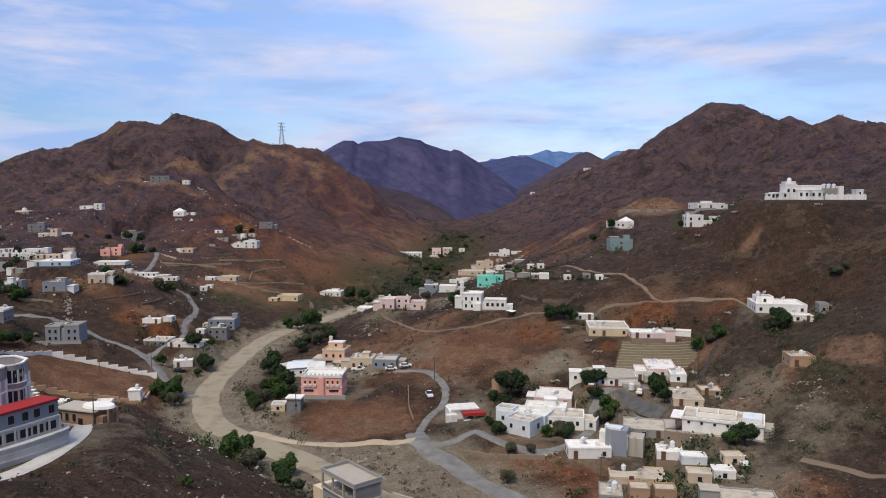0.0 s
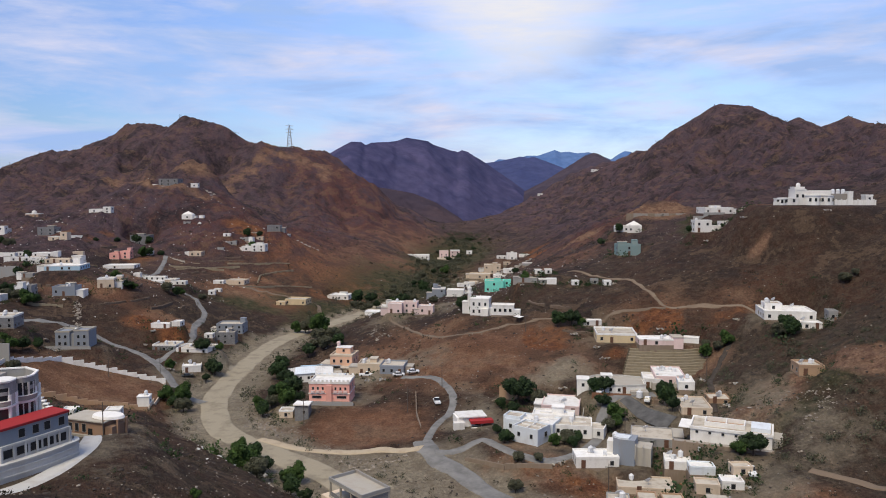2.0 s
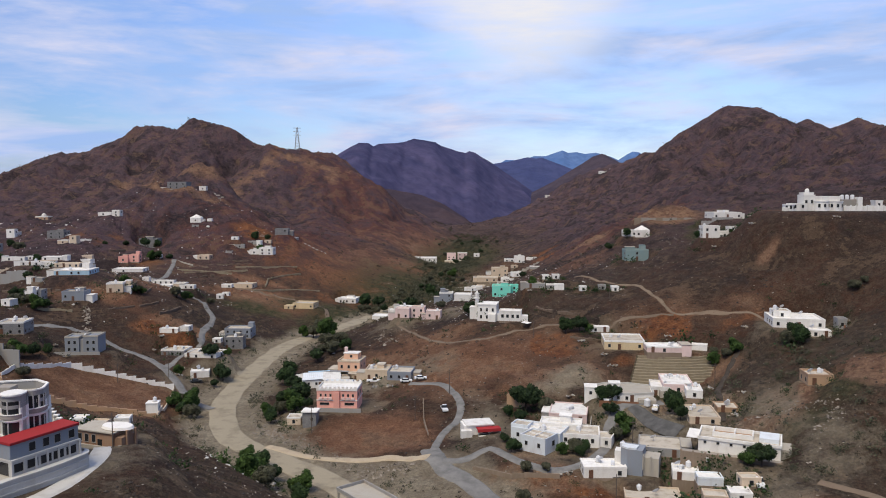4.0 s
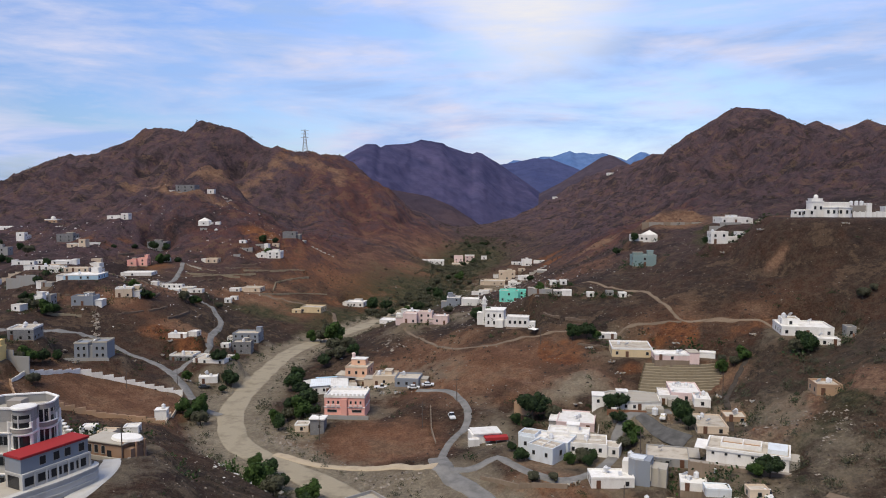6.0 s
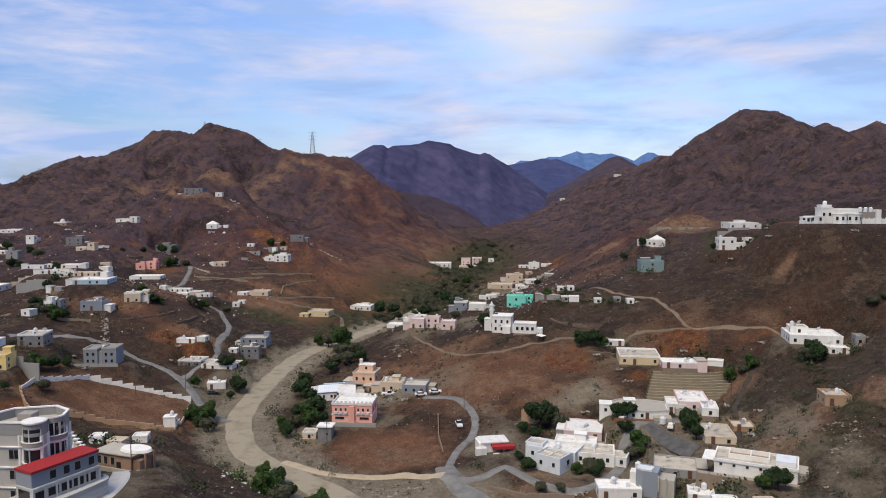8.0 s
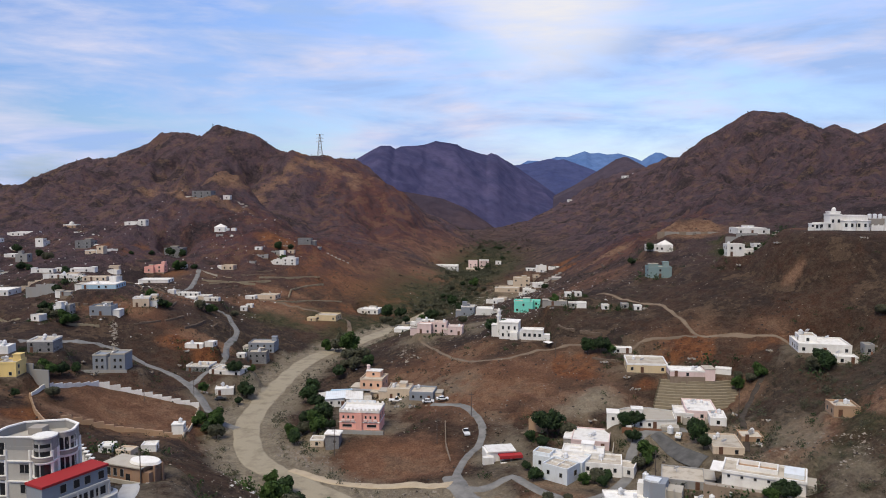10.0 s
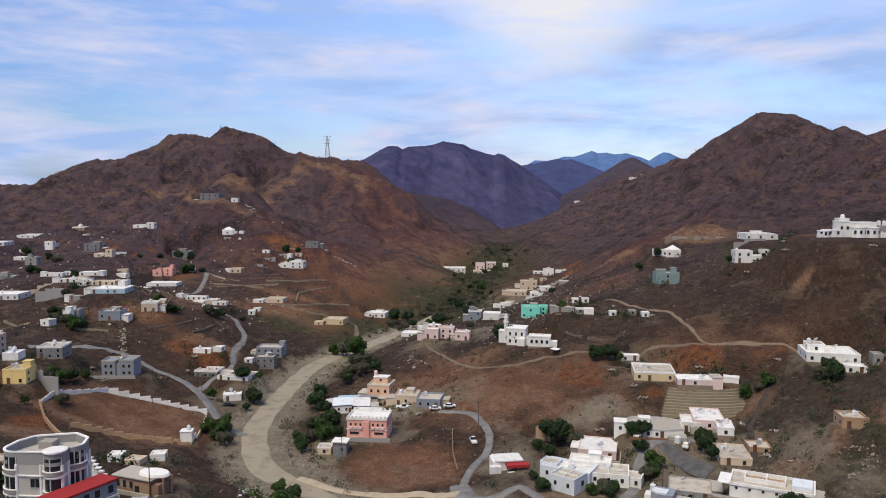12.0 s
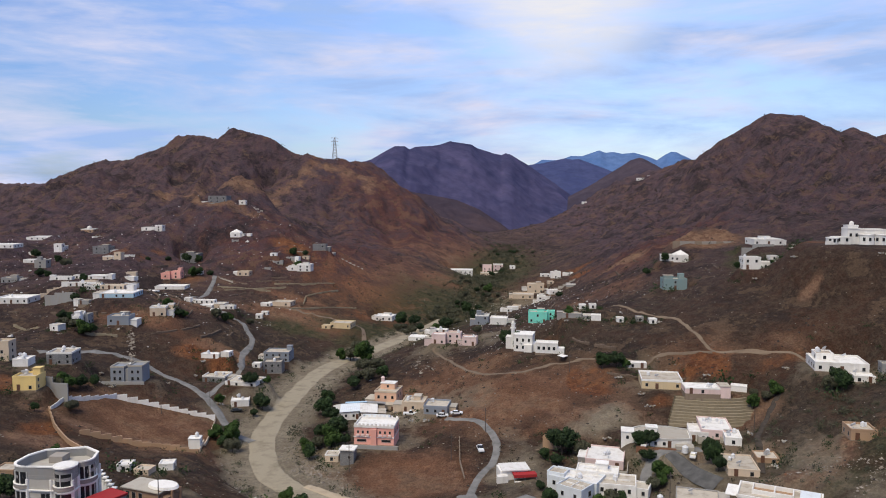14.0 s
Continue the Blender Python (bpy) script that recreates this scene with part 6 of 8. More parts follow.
def unfinished_house():
    root = thing("unfinished_house", "bare grey concrete house with an open upper storey", "house", pose(-20.2, 162.8, 2.5, 0, 0, -50))
    w, d = 6.4, 3.4
    part("wall", boxes((-w, -d, -2, w, d, 5.0)), PAINT["bluegrey"], root)
    part("floor_slab", boxes((-w - 0.3, -d - 0.3, 5.0, w + 0.3, d + 0.3, 5.3)), PAINT["concrete"], root)
    for u in (-w, -w / 3, w / 3, w):
        for v in (-d, d):
            part("column", boxes((u - 0.2, v - 0.2, 5.3, u + 0.2, v + 0.2, 8.5)), PAINT["concrete"], root)
    part("rear_wall", boxes((-w, d - 0.15, 5.3, w, d + 0.1, 8.5)), PAINT["block"], root)
    part("side_wall", boxes((w - 0.1, -d, 5.3, w + 0.1, d, 8.5)), PAINT["block"], root)
    part("sill_wall", boxes((-w, -d - 0.1, 5.3, w, -d + 0.1, 6.2)), PAINT["block"], root)
    part("roof", boxes((-w - 0.3, -d - 0.3, 8.5, w + 0.3, d + 0.3, 8.8)), PAINT["concrete"], root)
    bm = bmesh.new()
    ring(bm, w + 0.3, d + 0.3, 8.8, 9.5, 0.25)
    part("parapet", bm, PAINT["grey"], root)
    for u in (-3.5, 0.5, 4.0):
        window(root, u, -d, 2.8, 0, 1.2, 1.4)
    for v in (-1.2, 1.2):
        window(root, w, v, 2.8, 90, 1.0, 1.3)
    part("lean_to", boxes((-w - 4.2, -d, -2, -w, d, 4.2)), PAINT["cream"], root)
    return root


unfinished_house()
water_tank(-25.5, 156.0, 6.8, 1.1)


def pink_house():
    root = thing("pink_house", "salmon pink two-storey house with white crenellated parapets", "house", pose(-41.3, 260.0, 2.6, 0, 0, -3))
    w, d = 7.0, 5.0
    part("wall", boxes((-w, -d, -2, w, d, 4.0)), PAINT["pink"], root)
    part("upper_wall", boxes((-w, -d + 0.1, 4.0, w, d, 7.3)), PAINT["pink"], root)
    part("string_course", boxes((-w - 0.15, -d - 0.15, 3.85, w + 0.15, d, 4.1)), PAINT["white"], root)
    part("roof", boxes((-w + 0.2, -d + 0.3, 7.3, w - 0.2, d - 0.2, 7.45)), PAINT["whiteroof"], root)
    bm = bmesh.new()
    ring(bm, w + 0.1, d + 0.1, 7.3, 8.1, 0.25)
    part("parapet", bm, PAINT["white"], root)
    for k in range(10):
        u = -w + 0.5 + (2 * w - 1.0) * k / 9
        part("merlon", boxes((u - 0.4, -d - 0.1, 8.1, u + 0.4, -d + 0.15, 8.75)), PAINT["white"], root)
    part("porch", boxes((-1.0, -d - 0.8, -1, 1.0, -d, 7.0)), PAINT["pink"], root)
    for u in (-4.3, 4.3):
        window(root, u, -d, 2.75, 0, 3.2, 0.8)
    for u in (-5.6, -3.9, -2.2, 2.2, 3.9, 5.6):
        window(root, u, -d + 0.1, 5.7, 0, 0.6, 0.9)
    for v in (-2.5, 1.5):
        window(root, w, v, 5.6, 90, 0.9, 1.2)
    part("side_terrace", boxes((-w - 0.0, d, -2, w - 4, d + 5.5, 6.4)), PAINT["white"], root, "white rear terrace block")
    bm = bmesh.new()
    for x0, x1, y0, y1 in ((-w, w - 4, d + 5.25, d + 5.5), (-w, -w + 0.25, d, d + 5.5), (w - 4.25, w - 4, d, d + 5.5)):
        box(bm, x0, y0, 6.4, x1, y1, 7.4)
    part("terrace_parapet", bm, PAINT["paleblue"], root)
    part("forecourt", boxes((-w - 1.2, -d - 2.0, -2.5, w + 1.6, -d, 1.3)), PAINT["stonewall"], root, "dark stone forecourt base")
    part("forecourt_wall", boxes((-w - 1.3, -d - 2.2, -2.5, w + 1.7, -d - 1.95, 1.75)), PAINT["grey"], root)
    for u in (-5.6, -3.9, -2.2, 2.2, 3.9, 5.6):
        part("balcony_box", boxes((u - 0.62, -d - 0.5, 4.25, u + 0.62, -d + 0.1, 4.95)), PAINT["rose"], root, "pale balcony box")
    for k in range(8):
        u = -w + 0.6 + (2 * w - 1.2) * k / 7
        part("merlon", boxes((u - 0.35, d - 0.1, 8.1, u + 0.35, d + 0.12, 8.7)), PAINT["white"], root)
    return root


pink_house()


def peach_house():
    """Three stepped storeys with a stair tower and a round roof tank."""
    root = thing("peach_house", "peach-coloured house of stepped storeys beside the riverbed", "house", pose(-44.6, 314.5, -0.1, 0, 0, -8))
    w, d = 4.7, 5.0
    part("wall", boxes((-w, -d, -2.5, w, d, 7.4)), PAINT["peach"], root)
    bm = bmesh.new()
    ring(bm, w + 0.12, d + 0.12, 7.4, 8.1, 0.28)
    part("parapet", bm, PAINT["cream"], root)
    part("roof", boxes((-w + 0.25, -d + 0.25, 7.4, w - 0.25, d - 0.25, 7.52)), PAINT["slab"], root)
    room = part("roof_room", boxes((-3.6, 0.2, 7.52, 2.6, d - 0.4, 9.9)), PAINT["peach"], root)
    part("room_roof", boxes((-3.8, 0.0, 9.9, 2.8, d - 0.2, 10.1)), PAINT["whiteroof"], room)
    bm = bmesh.new()
    tube(bm, -3.4, 3.2, 7.52, 11.6, 0.75, 0.75, 14)
    tube(bm, -3.4, 3.2, 11.6, 12.1, 0.9, 0.55, 14)
    part("tank_tower", bm, PAINT["rose"], root, "pale pink round tank tower")
    wing = part("wing", boxes((-w - 4.6, -d + 1.5, -2.5, -w, d - 1.0, 3.6)), PAINT["cream"], root)
    part("wing_roof", boxes((-w - 4.8, -d + 1.3, 3.6, -w, d - 0.8, 3.85)), PAINT["slab"], wing)
    front = part("front_wing", boxes((w - 4.4, -d - 4.5, -2.5, w + 1.6, -d, 3.4)), PAINT["cream"], root, "cream lower wing")
    part("wing_roof", boxes((w - 4.6, -d - 4.7, 3.4, w + 1.8, -d, 3.65)), PAINT["slab"], front)
    door(root, w - 0.2, -d - 4.5, 0.3, 0, 1.6, 2.6)
    for z in (2.4, 5.5):
        for u in (-3.0, 0.0, 3.0):
            window(root, u, -d, z if u < 1 else 5.5, 0, 0.9, 1.2)
        window(root, w, -2.0, z, 90, 0.9, 1.2)
        window(root, w, 2.0, z, 90, 0.9, 1.2)
    window(root, -0.4, 0.2, 8.8, 0, 0.9, 1.0)


def corrugated(x0, y0, x1, y1, zs, waves):
    """A ribbed roof sheet over a rectangle, with its own height at each of the four corners."""
    bm = bmesh.new()
    rows = []
    for k in range(2 * waves + 1):
        u = k / (2 * waves)
        up = 0.07 * (k % 2)
        za, zb = zs[0] + (zs[1] - zs[0]) * u + up, zs[3] + (zs[2] - zs[3]) * u + up
        x = x0 + (x1 - x0) * u
        rows.append([bm.verts.new(p) for p in ((x, y0, za), (x, y1, zb), (x, y1, zb - 0.06), (x, y0, za - 0.06))])
    for a, b in zip(rows, rows[1:]):
        for q in range(4):
            bm.faces.new((a[q], b[q], b[(q + 1) % 4], a[(q + 1) % 4]))
    bm.faces.new(rows[0])
    bm.faces.new(rows[-1][::-1])
    bmesh.ops.recalc_face_normals(bm, faces=bm.faces[:])
    return bm


def sheet_roofed_house():
    """A low rambling house under several ribbed sheets that slope different ways."""
    root = thing("sheet_roofed_house", "low rambling house under pale blue and white ribbed roof sheets", "house", pose(-52.0, 296.5, 1.6, 0, 0, 8))
    rows = ((-9.5, -6.5, -1.5, 2.5, (3.2, 3.6, 4.4, 4.0), "paleblue"), (-1.6, -7.2, 5.4, 1.8, (3.3, 3.0, 4.1, 4.5), "whiteroof"), (-7.8, 2.2, 1.0, 7.6, (4.3, 4.6, 3.6, 3.4), "skyblue"),
            (0.8, 1.4, 8.6, 6.8, (4.5, 4.1, 3.3, 3.9), "grey"), (-12.6, -1.8, -9.3, 4.4, (2.7, 3.0, 3.4, 3.0), "offwhite"), (5.2, -6.6, 8.8, -1.0, (2.6, 2.5, 2.9, 3.1), "slab"))
    for x0, y0, x1, y1, zs, paint in rows:
        room = part("room", boxes((x0 + 0.4, y0 + 0.4, -2.5, x1 - 0.4, y1 - 0.4, min(zs) - 0.12)), PAINT["cream" if x1 > 5 else "white"], root)
        part("roof_sheet", corrugated(x0, y0, x1, y1, zs, int((x1 - x0) / 0.8)), PAINT[paint], room)
    for u in (-7.0, -4.0, 1.0, 3.6):
        window(root, u, -6.1 if u < 0 else -6.8, 1.7, 0, 0.8, 1.0)
    door(root, -2.6, -6.1, 0.2, 0)
    return root


peach_house()
sheet_roofed_house()


def white_villa():
    root = thing("white_villa", "bright white villa of stepped flat-roofed blocks", "villa", pose(28.3, 213.0, 6.7))
    blocks = [(-5.8, -6.0, -37, 4.0, 3.4, 4.4), (-4.5, 1.6, -26, 7.2, 4.0, 4.0), (6.5, 0.6, -10, 5.6, 4.4, 3.5), (12.8, -1.6, -20, 2.8, 2.8, 2.8), (2.0, 6.0, -12, 6.0, 3.3, 4.4), (-9.6, 3.6, -26, 2.6, 2.4, 4.6)]
    for k, (x, y, a, w, d, h) in enumerate(blocks):
        bm = bmesh.new()
        box(bm, -w, -d, -3, w, d, h - 0.6)
        ring(bm, w + 0.02, d + 0.02, h - 0.6, h, 0.3)
        bm.transform(pose(x, y, 0, 0, 0, a))
        wing = part("wing", bm, PAINT["paleblue" if k in (0, 1, 5) else "white"], root)
        bm = boxes((-w + 0.25, -d + 0.25, h - 0.6, w - 0.25, d - 0.25, h - 0.45))
        bm.transform(pose(x, y, 0, 0, 0, a))
        part("roof", bm, PAINT["whiteroof" if k in (1, 4) else "slab"], wing)
        n = max(2, int(w / 1.6))
        for s in range(n):
            p = pose(x, y, 0, 0, 0, a) @ Vector(((s + 0.5) / n * 2 * w - w, -d, 0))
            window(root, p.x, p.y, h * 0.5, a, 0.8, 1.1)
    p = pose(-5.8, -6.0, 0, 0, 0, -37) @ Vector((4.0, 1.0, 0))
    window(root, p.x, p.y, 2.2, 53, 1.3, 1.4)
    for x, y, a, w, h in ((-5.8, -6.0, -37, 3.0, 4.4), (-4.5, 1.6, -26, 5.0, 4.0), (6.5, 0.6, -10, 4.0, 3.5), (2.0, 6.0, -12, 4.0, 4.4)):
        bm = boxes((-w, -0.12, h - 0.45, w, 0.12, h - 0.05), (-0.12, -2.2, h - 0.45, 0.12, 2.2, h - 0.05))
        bm.transform(pose(x, y, 0, 0, 0, a))
        part("roof_wall", bm, PAINT["white"], root)
    bm = boxes((-1.7, -1.4, 3.5, 1.7, 1.4, 5.9), (-1.9, -1.6, 5.9, 1.9, 1.6, 6.1))
    bm.transform(pose(3.4, 6.6, 0, 0, 0, -12))
    part("stair_head", bm, PAINT["white"], root)
    return root


white_villa()
water_tank(24.5, 213.0, 10.3, 1.0)
water_tank(34.5, 213.5, 9.7, 1.0)


def many_sided_house():
    """A low house on a many-sided plan with a sunken roof, a roof room and a side block."""
    root = thing("many_sided_house", "low cream-white house on a many-sided plan with a roof room", "house", pose(53.4, 242.0, 12.2, 0, 0, -8))
    plan = [(-9, -2.5), (-6, -6.5), (3, -6.5), (9, -4.5), (9, 5), (2, 7), (-6, 6), (-9, 3)]
    bm = bmesh.new()
    loop_wall(bm, plan, -3, 2.2)
    part("wall", bm, PAINT["white"], root)
    for (ax, ay), (bx, by) in zip(plan, plan[1:] + plan[:1]):
        L = math.hypot(bx - ax, by - ay)
        bm = boxes((-0.1, -0.12, 2.2, L + 0.1, 0.2, 2.75))
        bm.transform(pose(ax, ay, 0, 0, 0, math.degrees(math.atan2(by - ay, bx - ax))))
        part("parapet", bm, PAINT["offwhite"], root)
    bm = bmesh.new()
    loop_wall(bm, [(x * 0.95, y * 0.95) for x, y in plan], 2.15, 2.28)
    part("roof", bm, PAINT["concrete"], root, "weathered concrete roof")
    room = part("roof_room", boxes((-4.6, -0.6, 2.28, -1.2, 2.6, 4.1)), PAINT["white"], root)
    part("room_roof", boxes((-4.8, -0.8, 4.1, -1.0, 2.8, 4.3)), PAINT["whiteroof"], room)
    part("side_block", boxes((-12.4, -4.2, -3, -8.6, 0.6, 3.3), (-12.55, -4.35, 3.3, -8.45, 0.75, 3.55)), PAINT["white"], root)
    part("lean_to", boxes((4.0, -8.6, -3, 9.4, -5.0, 1.2)), PAINT["concrete"], root)
    part("low_wall", boxes((-8.0, -9.4, -3, 4.0, -9.1, 0.7)), PAINT["rust"], root, "dark red low yard wall")
    for u in (-4.6, -2.0, 0.6):
        window(root, u, -6.5, 1.1, 0, 0.8, 1.0)
    door(root, 2.2, -6.5, 0.0, 0)
    window(root, -10.5, -4.2, 1.7, 0, 0.8, 1.0)


many_sided_house()
for x, y in ((69.5, 251.5), (71.5, 251.8), (73.6, 251.4), (74.4, 249.0)):
    water_tank(x, y, 15.77, 0.85)


def water_tower_house():
    root = thing("block_tower", "bare grey concrete tower house with a pale slab roof", "tower", pose(44.8, 190.5, 6.2, 0, 0, -20))
    bm = bmesh.new()
    loop_wall(bm, [(-2.9, -1.6), (-1.2, -2.6), (2.6, -2.4), (2.9, 2.6), (-2.4, 2.8)], -3, 6.9)
    part("wall", bm, PAINT["bluegrey"], root)
    bm = bmesh.new()
    loop_wall(bm, [(-2.7, -1.4), (-1.1, -2.4), (1.0, -2.3), (1.4, 0.6), (-2.5, 1.0)], 6.9, 7.3)
    part("cap", bm, PAINT["paleblue"], root, "pale slab cap")
    part("side_block", boxes((-4.6, -0.6, -3, -2.6, 2.4, 5.6)), PAINT["white"], root, "white side block")
    for u in (2.65, 4.4):
        part("scaffold_frame", boxes((u, -2.9, 2.2, u + 0.25, -2.6, 5.6), (u, -2.9, 5.6, u + 0.25, -1.2, 5.8)), PAINT["concrete"], root)
    window(root, -1.0, -2.4, 5.2, 0, 0.9, 1.2)
    window(root, 2.6, -0.6, 5.4, 90, 1.4, 1.2)
    window(root, 2.6, 0.8, 2.6, 90, 1.3, 1.6)
    part("annexe", boxes((2.6, -1.5, -3, 6.5, 3.5, 5.0)), PAINT["concrete"], root)
    return root


water_tower_house()


def long_white_house():
    root = thing("courtyard_house", "long white house with a sunken roof court", "house", pose(71.8, 190.6, 13.8, 0, 0, -23))
    w, d, h = 9.6, 4.8, 2.5
    part("wall", boxes((-w, -d, -3.5, w, d, h - 0.7)), PAINT["white"], root)
    bm = bmesh.new()
    ring(bm, w + 0.25, d + 0.25, h - 0.7, h, 0.35)
    part("parapet", bm, PAINT["white"], root)
    part("roof", boxes((-w + 0.2, -d + 0.2, h - 0.7, w - 0.2, d - 0.2, h - 0.55)), PAINT["slab"], root)
    bm = bmesh.new()
    for x0, y0, x1, y1 in ((-6.5, -1.6, 3.2, -1.3), (-6.5, 3.2, 3.2, 3.5), (-6.5, -1.3, -6.2, 3.2), (2.9, -1.3, 3.2, 3.2), (-1.4, -1.3, -1.1, 3.2)):
        box(bm, x0, y0, h - 0.55, x1, y1, h + 0.6)
    part("court_wall", bm, PAINT["white"], root)
    part("roof_room", boxes((4.6, -2.2, h - 0.55, 9.2, 3.6, h + 0.5)), PAINT["paleblue"], root)
    for k in range(6):
        window(root, -8.0 + 3.1 * k, -d, 1.15, 0, 0.6, 0.6)
    part("end_room", boxes((w, -3.0, -2.5, w + 2.4, 3.0, 1.0)), PAINT["concrete"], root)
    part("yard_wall", boxes((-w - 4, -d - 3.2, -5, w + 1, -d - 2.8, -0.9)), PAINT["stonewall"], root)
    part("forecourt", boxes((-w - 4, -d - 2.8, -5, w + 1, -d, -1.3)), PAINT["stucco"], root)
    part("court_floor", boxes((-6.2, -1.3, h - 0.55, -1.4, 3.2, h - 0.5), (-1.1, -1.3, h - 0.55, 2.9, 3.2, h - 0.5)), PAINT["tan"], root, "brown court floor")
    part("corner_canopy", boxes((-w - 3.0, -d + 0.6, h - 0.9, -w - 0.25, d - 1.5, h - 0.7)), PAINT["white"], root)
    for k in range(9):
        part("wall_pier", boxes((-w - 4 + 2.9 * k, -d - 3.3, -5, -w - 3.6 + 2.9 * k, -d - 2.7, -0.6)), PAINT["stonewall"], root)
    return root


long_white_house()


def mosque():
    root = thing("mosque", "white mosque with a round minaret and flat-roofed hall", "mosque", pose(13.5, 337.5, 20.6, 0, 0, -10))
    part("hall", boxes((-4.2, -4, -3, 4.2, 5, 7.0), (-4.35, -4.15, 7.0, 4.35, 5.15, 7.5)), PAINT["white"], root)
    bm = bmesh.new()
    tube(bm, -5.2, 1.0, -2, 11.2, 0.95, 0.85, 16)
    tube(bm, -5.2, 1.0, 9.2, 9.6, 1.35, 1.35, 16)
    tube(bm, -5.2, 1.0, 11.2, 11.6, 1.1, 1.1, 16)
    tube(bm, -5.2, 1.0, 11.6, 13.1, 0.8, 0.1, 16)
    part("minaret", bm, PAINT["white"], root, "slim white minaret")
    part("wing", boxes((-8.4, 0.4, -3, -4.2, 5.5, 5.0), (-8.55, 0.25, 5.0, -4.2, 5.65, 5.3)), PAINT["white"], root)
    part("side_arcade", boxes((4.2, -3.0, -3, 6.6, 3.5, 3.4)), PAINT["white"], root)
    for z in (1.8, 5.0):
        for u in (-2.6, 0.0, 2.6):
            window(root, u, -4, z, 0, 0.8, 1.4)
    part("porch", boxes((0.6, -5.4, -3, 4.0, -4, 3.2)), PAINT["white"], root)
    annexe = thing("prayer_annexe", "low white annexe beside the mosque with dark windows", "house", pose(22.5, 322.0, 23.0, 0, 0, -8))
    part("plinth", boxes((-4.8, -3.2, -3, 7.6, 3.2, 0.1)), PAINT["stonewall"], annexe, "rough stone plinth")
    part("wall", boxes((-4.6, -3, 0.1, 4.6, 3, 4.0)), PAINT["white"], annexe)
    bm = bmesh.new()
    ring(bm, 4.7, 3.1, 4.0, 4.5, 0.25)
    part("parapet", bm, PAINT["white"], annexe)
    for u in (-3.2, -1.1, 1.1, 3.2):
        window(annexe, u, -3, 2.2, 0, 1.0, 1.3)
    part("side_room", boxes((4.6, -2.6, 0.1, 7.4, 1, 2.4)), PAINT["white"], annexe)


mosque()


def hill_compound():
    root = thing("hill_compound", "rambling white walled compound with rounded bays on a hill spur", "compound", pose(155, 329, 69.8))

    def wing(x0, y0, x1, y1, h, lit=True):
        bm = boxes((x0, y0, -3, x1, y1, h - 0.5))
        bm2 = bmesh.new()
        ring(bm2, (x1 - x0) / 2 + 0.12, (y1 - y0) / 2 + 0.12, h - 0.5, h, 0.3)
        bm2.transform(pose((x0 + x1) / 2, (y0 + y1) / 2, 0))
        ob = part("wing", bm, PAINT["white"], root)
        part("parapet", bm2, PAINT["white"], ob)
        part("roof", boxes((x0 + 0.25, y0 + 0.25, h - 0.5, x1 - 0.25, y1 - 0.25, h - 0.4)), PAINT["whiteroof"], ob)
        n = int((x1 - x0) / 2.3) if lit else 0
        for s in range(n):
            window(root, x0 + (s + 0.5) / n * (x1 - x0), y0, h * 0.55, 0, 0.9, 1.3)

    wing(-12.5, -1.0, -6.0, 4.0, 2.9)
    wing(-7.0, 0.0, -2.2, 6.0, 6.6)
    wing(-2.2, 2.0, 9.6, 8.0, 6.0)
    wing(-5.4, 3.5, -1.2, 8.0, 7.6, False)
    wing(23.6, 0.0, 26.6, 4.0, 4.2)
    for x, y, r, h in ((-13.2, 0.2, 2.4, 2.6), (0.6, -0.2, 3.2, 4.0), (5.8, -0.4, 3.4, 4.0)):
        bm = bmesh.new()
        tube(bm, x, y, -3, h - 0.4, r, r, 20)
        bay = part("round_bay", bm, PAINT["white"], root, "white rounded bay")
        bm = bmesh.new()
        tube(bm, x, y, h - 0.4, h, r + 0.2, r + 0.2, 20)
        part("bay_roof", bm, PAINT["whiteroof"], bay)
        for a in (-40, 0, 40):
            window(root, x + r * math.sin(radians(a)), y - r * math.cos(radians(a)), h * 0.5, a, 0.9, 1.4)
    part("link", boxes((1.0, -2.4, -3, 5.6, 2.0, 3.4)), PAINT["white"], root)
    bm = bmesh.new()
    tube(bm, -3.4, 5.0, 7.2, 8.4, 0.9, 0.9, 14)
    bmesh.ops.create_uvsphere(bm, u_segments=14, v_segments=8, radius=0.9, matrix=pose(-3.4, 5.0, 8.4))
    part("turret", bm, PAINT["white"], root)
    part("service_block", boxes((10.0, 2.0, -3, 16.5, 7.0, 4.6)), PAINT["stucco"], root, "bare grey-brown service block")
    for x, z in ((11.2, 4.6), (13.4, 4.6), (15.6, 4.6)):
        bm = bmesh.new()
        tube(bm, x, 4.0, z, z + 1.7, 0.8, 0.8, 12)
        tube(bm, x, 4.0, z + 1.7, z + 2.0, 0.8, 0.3, 12)
        part("roof_tank", bm, TANK, root)
    part("gate_tower", boxes((16.6, 1.0, -3, 18.6, 4.0, 5.6)), PAINT["white"], root)
    for r in ((9.0, -2.6, -3, 26.6, -2.2, 1.9), (26.2, -2.2, -3, 26.6, 12, 1.9), (-17, -2.6, -3, -14, -2.2, 1.2)):
        part("enclosure_wall", boxes(r), PAINT["white"], root)
    for k in range(8):
        u = 9.6 + 2.3 * k
        part("wall_pier", boxes((u - 0.2, -2.75, -3, u + 0.2, -2.1, 2.3)), PAINT["white"], root)


hill_compound()


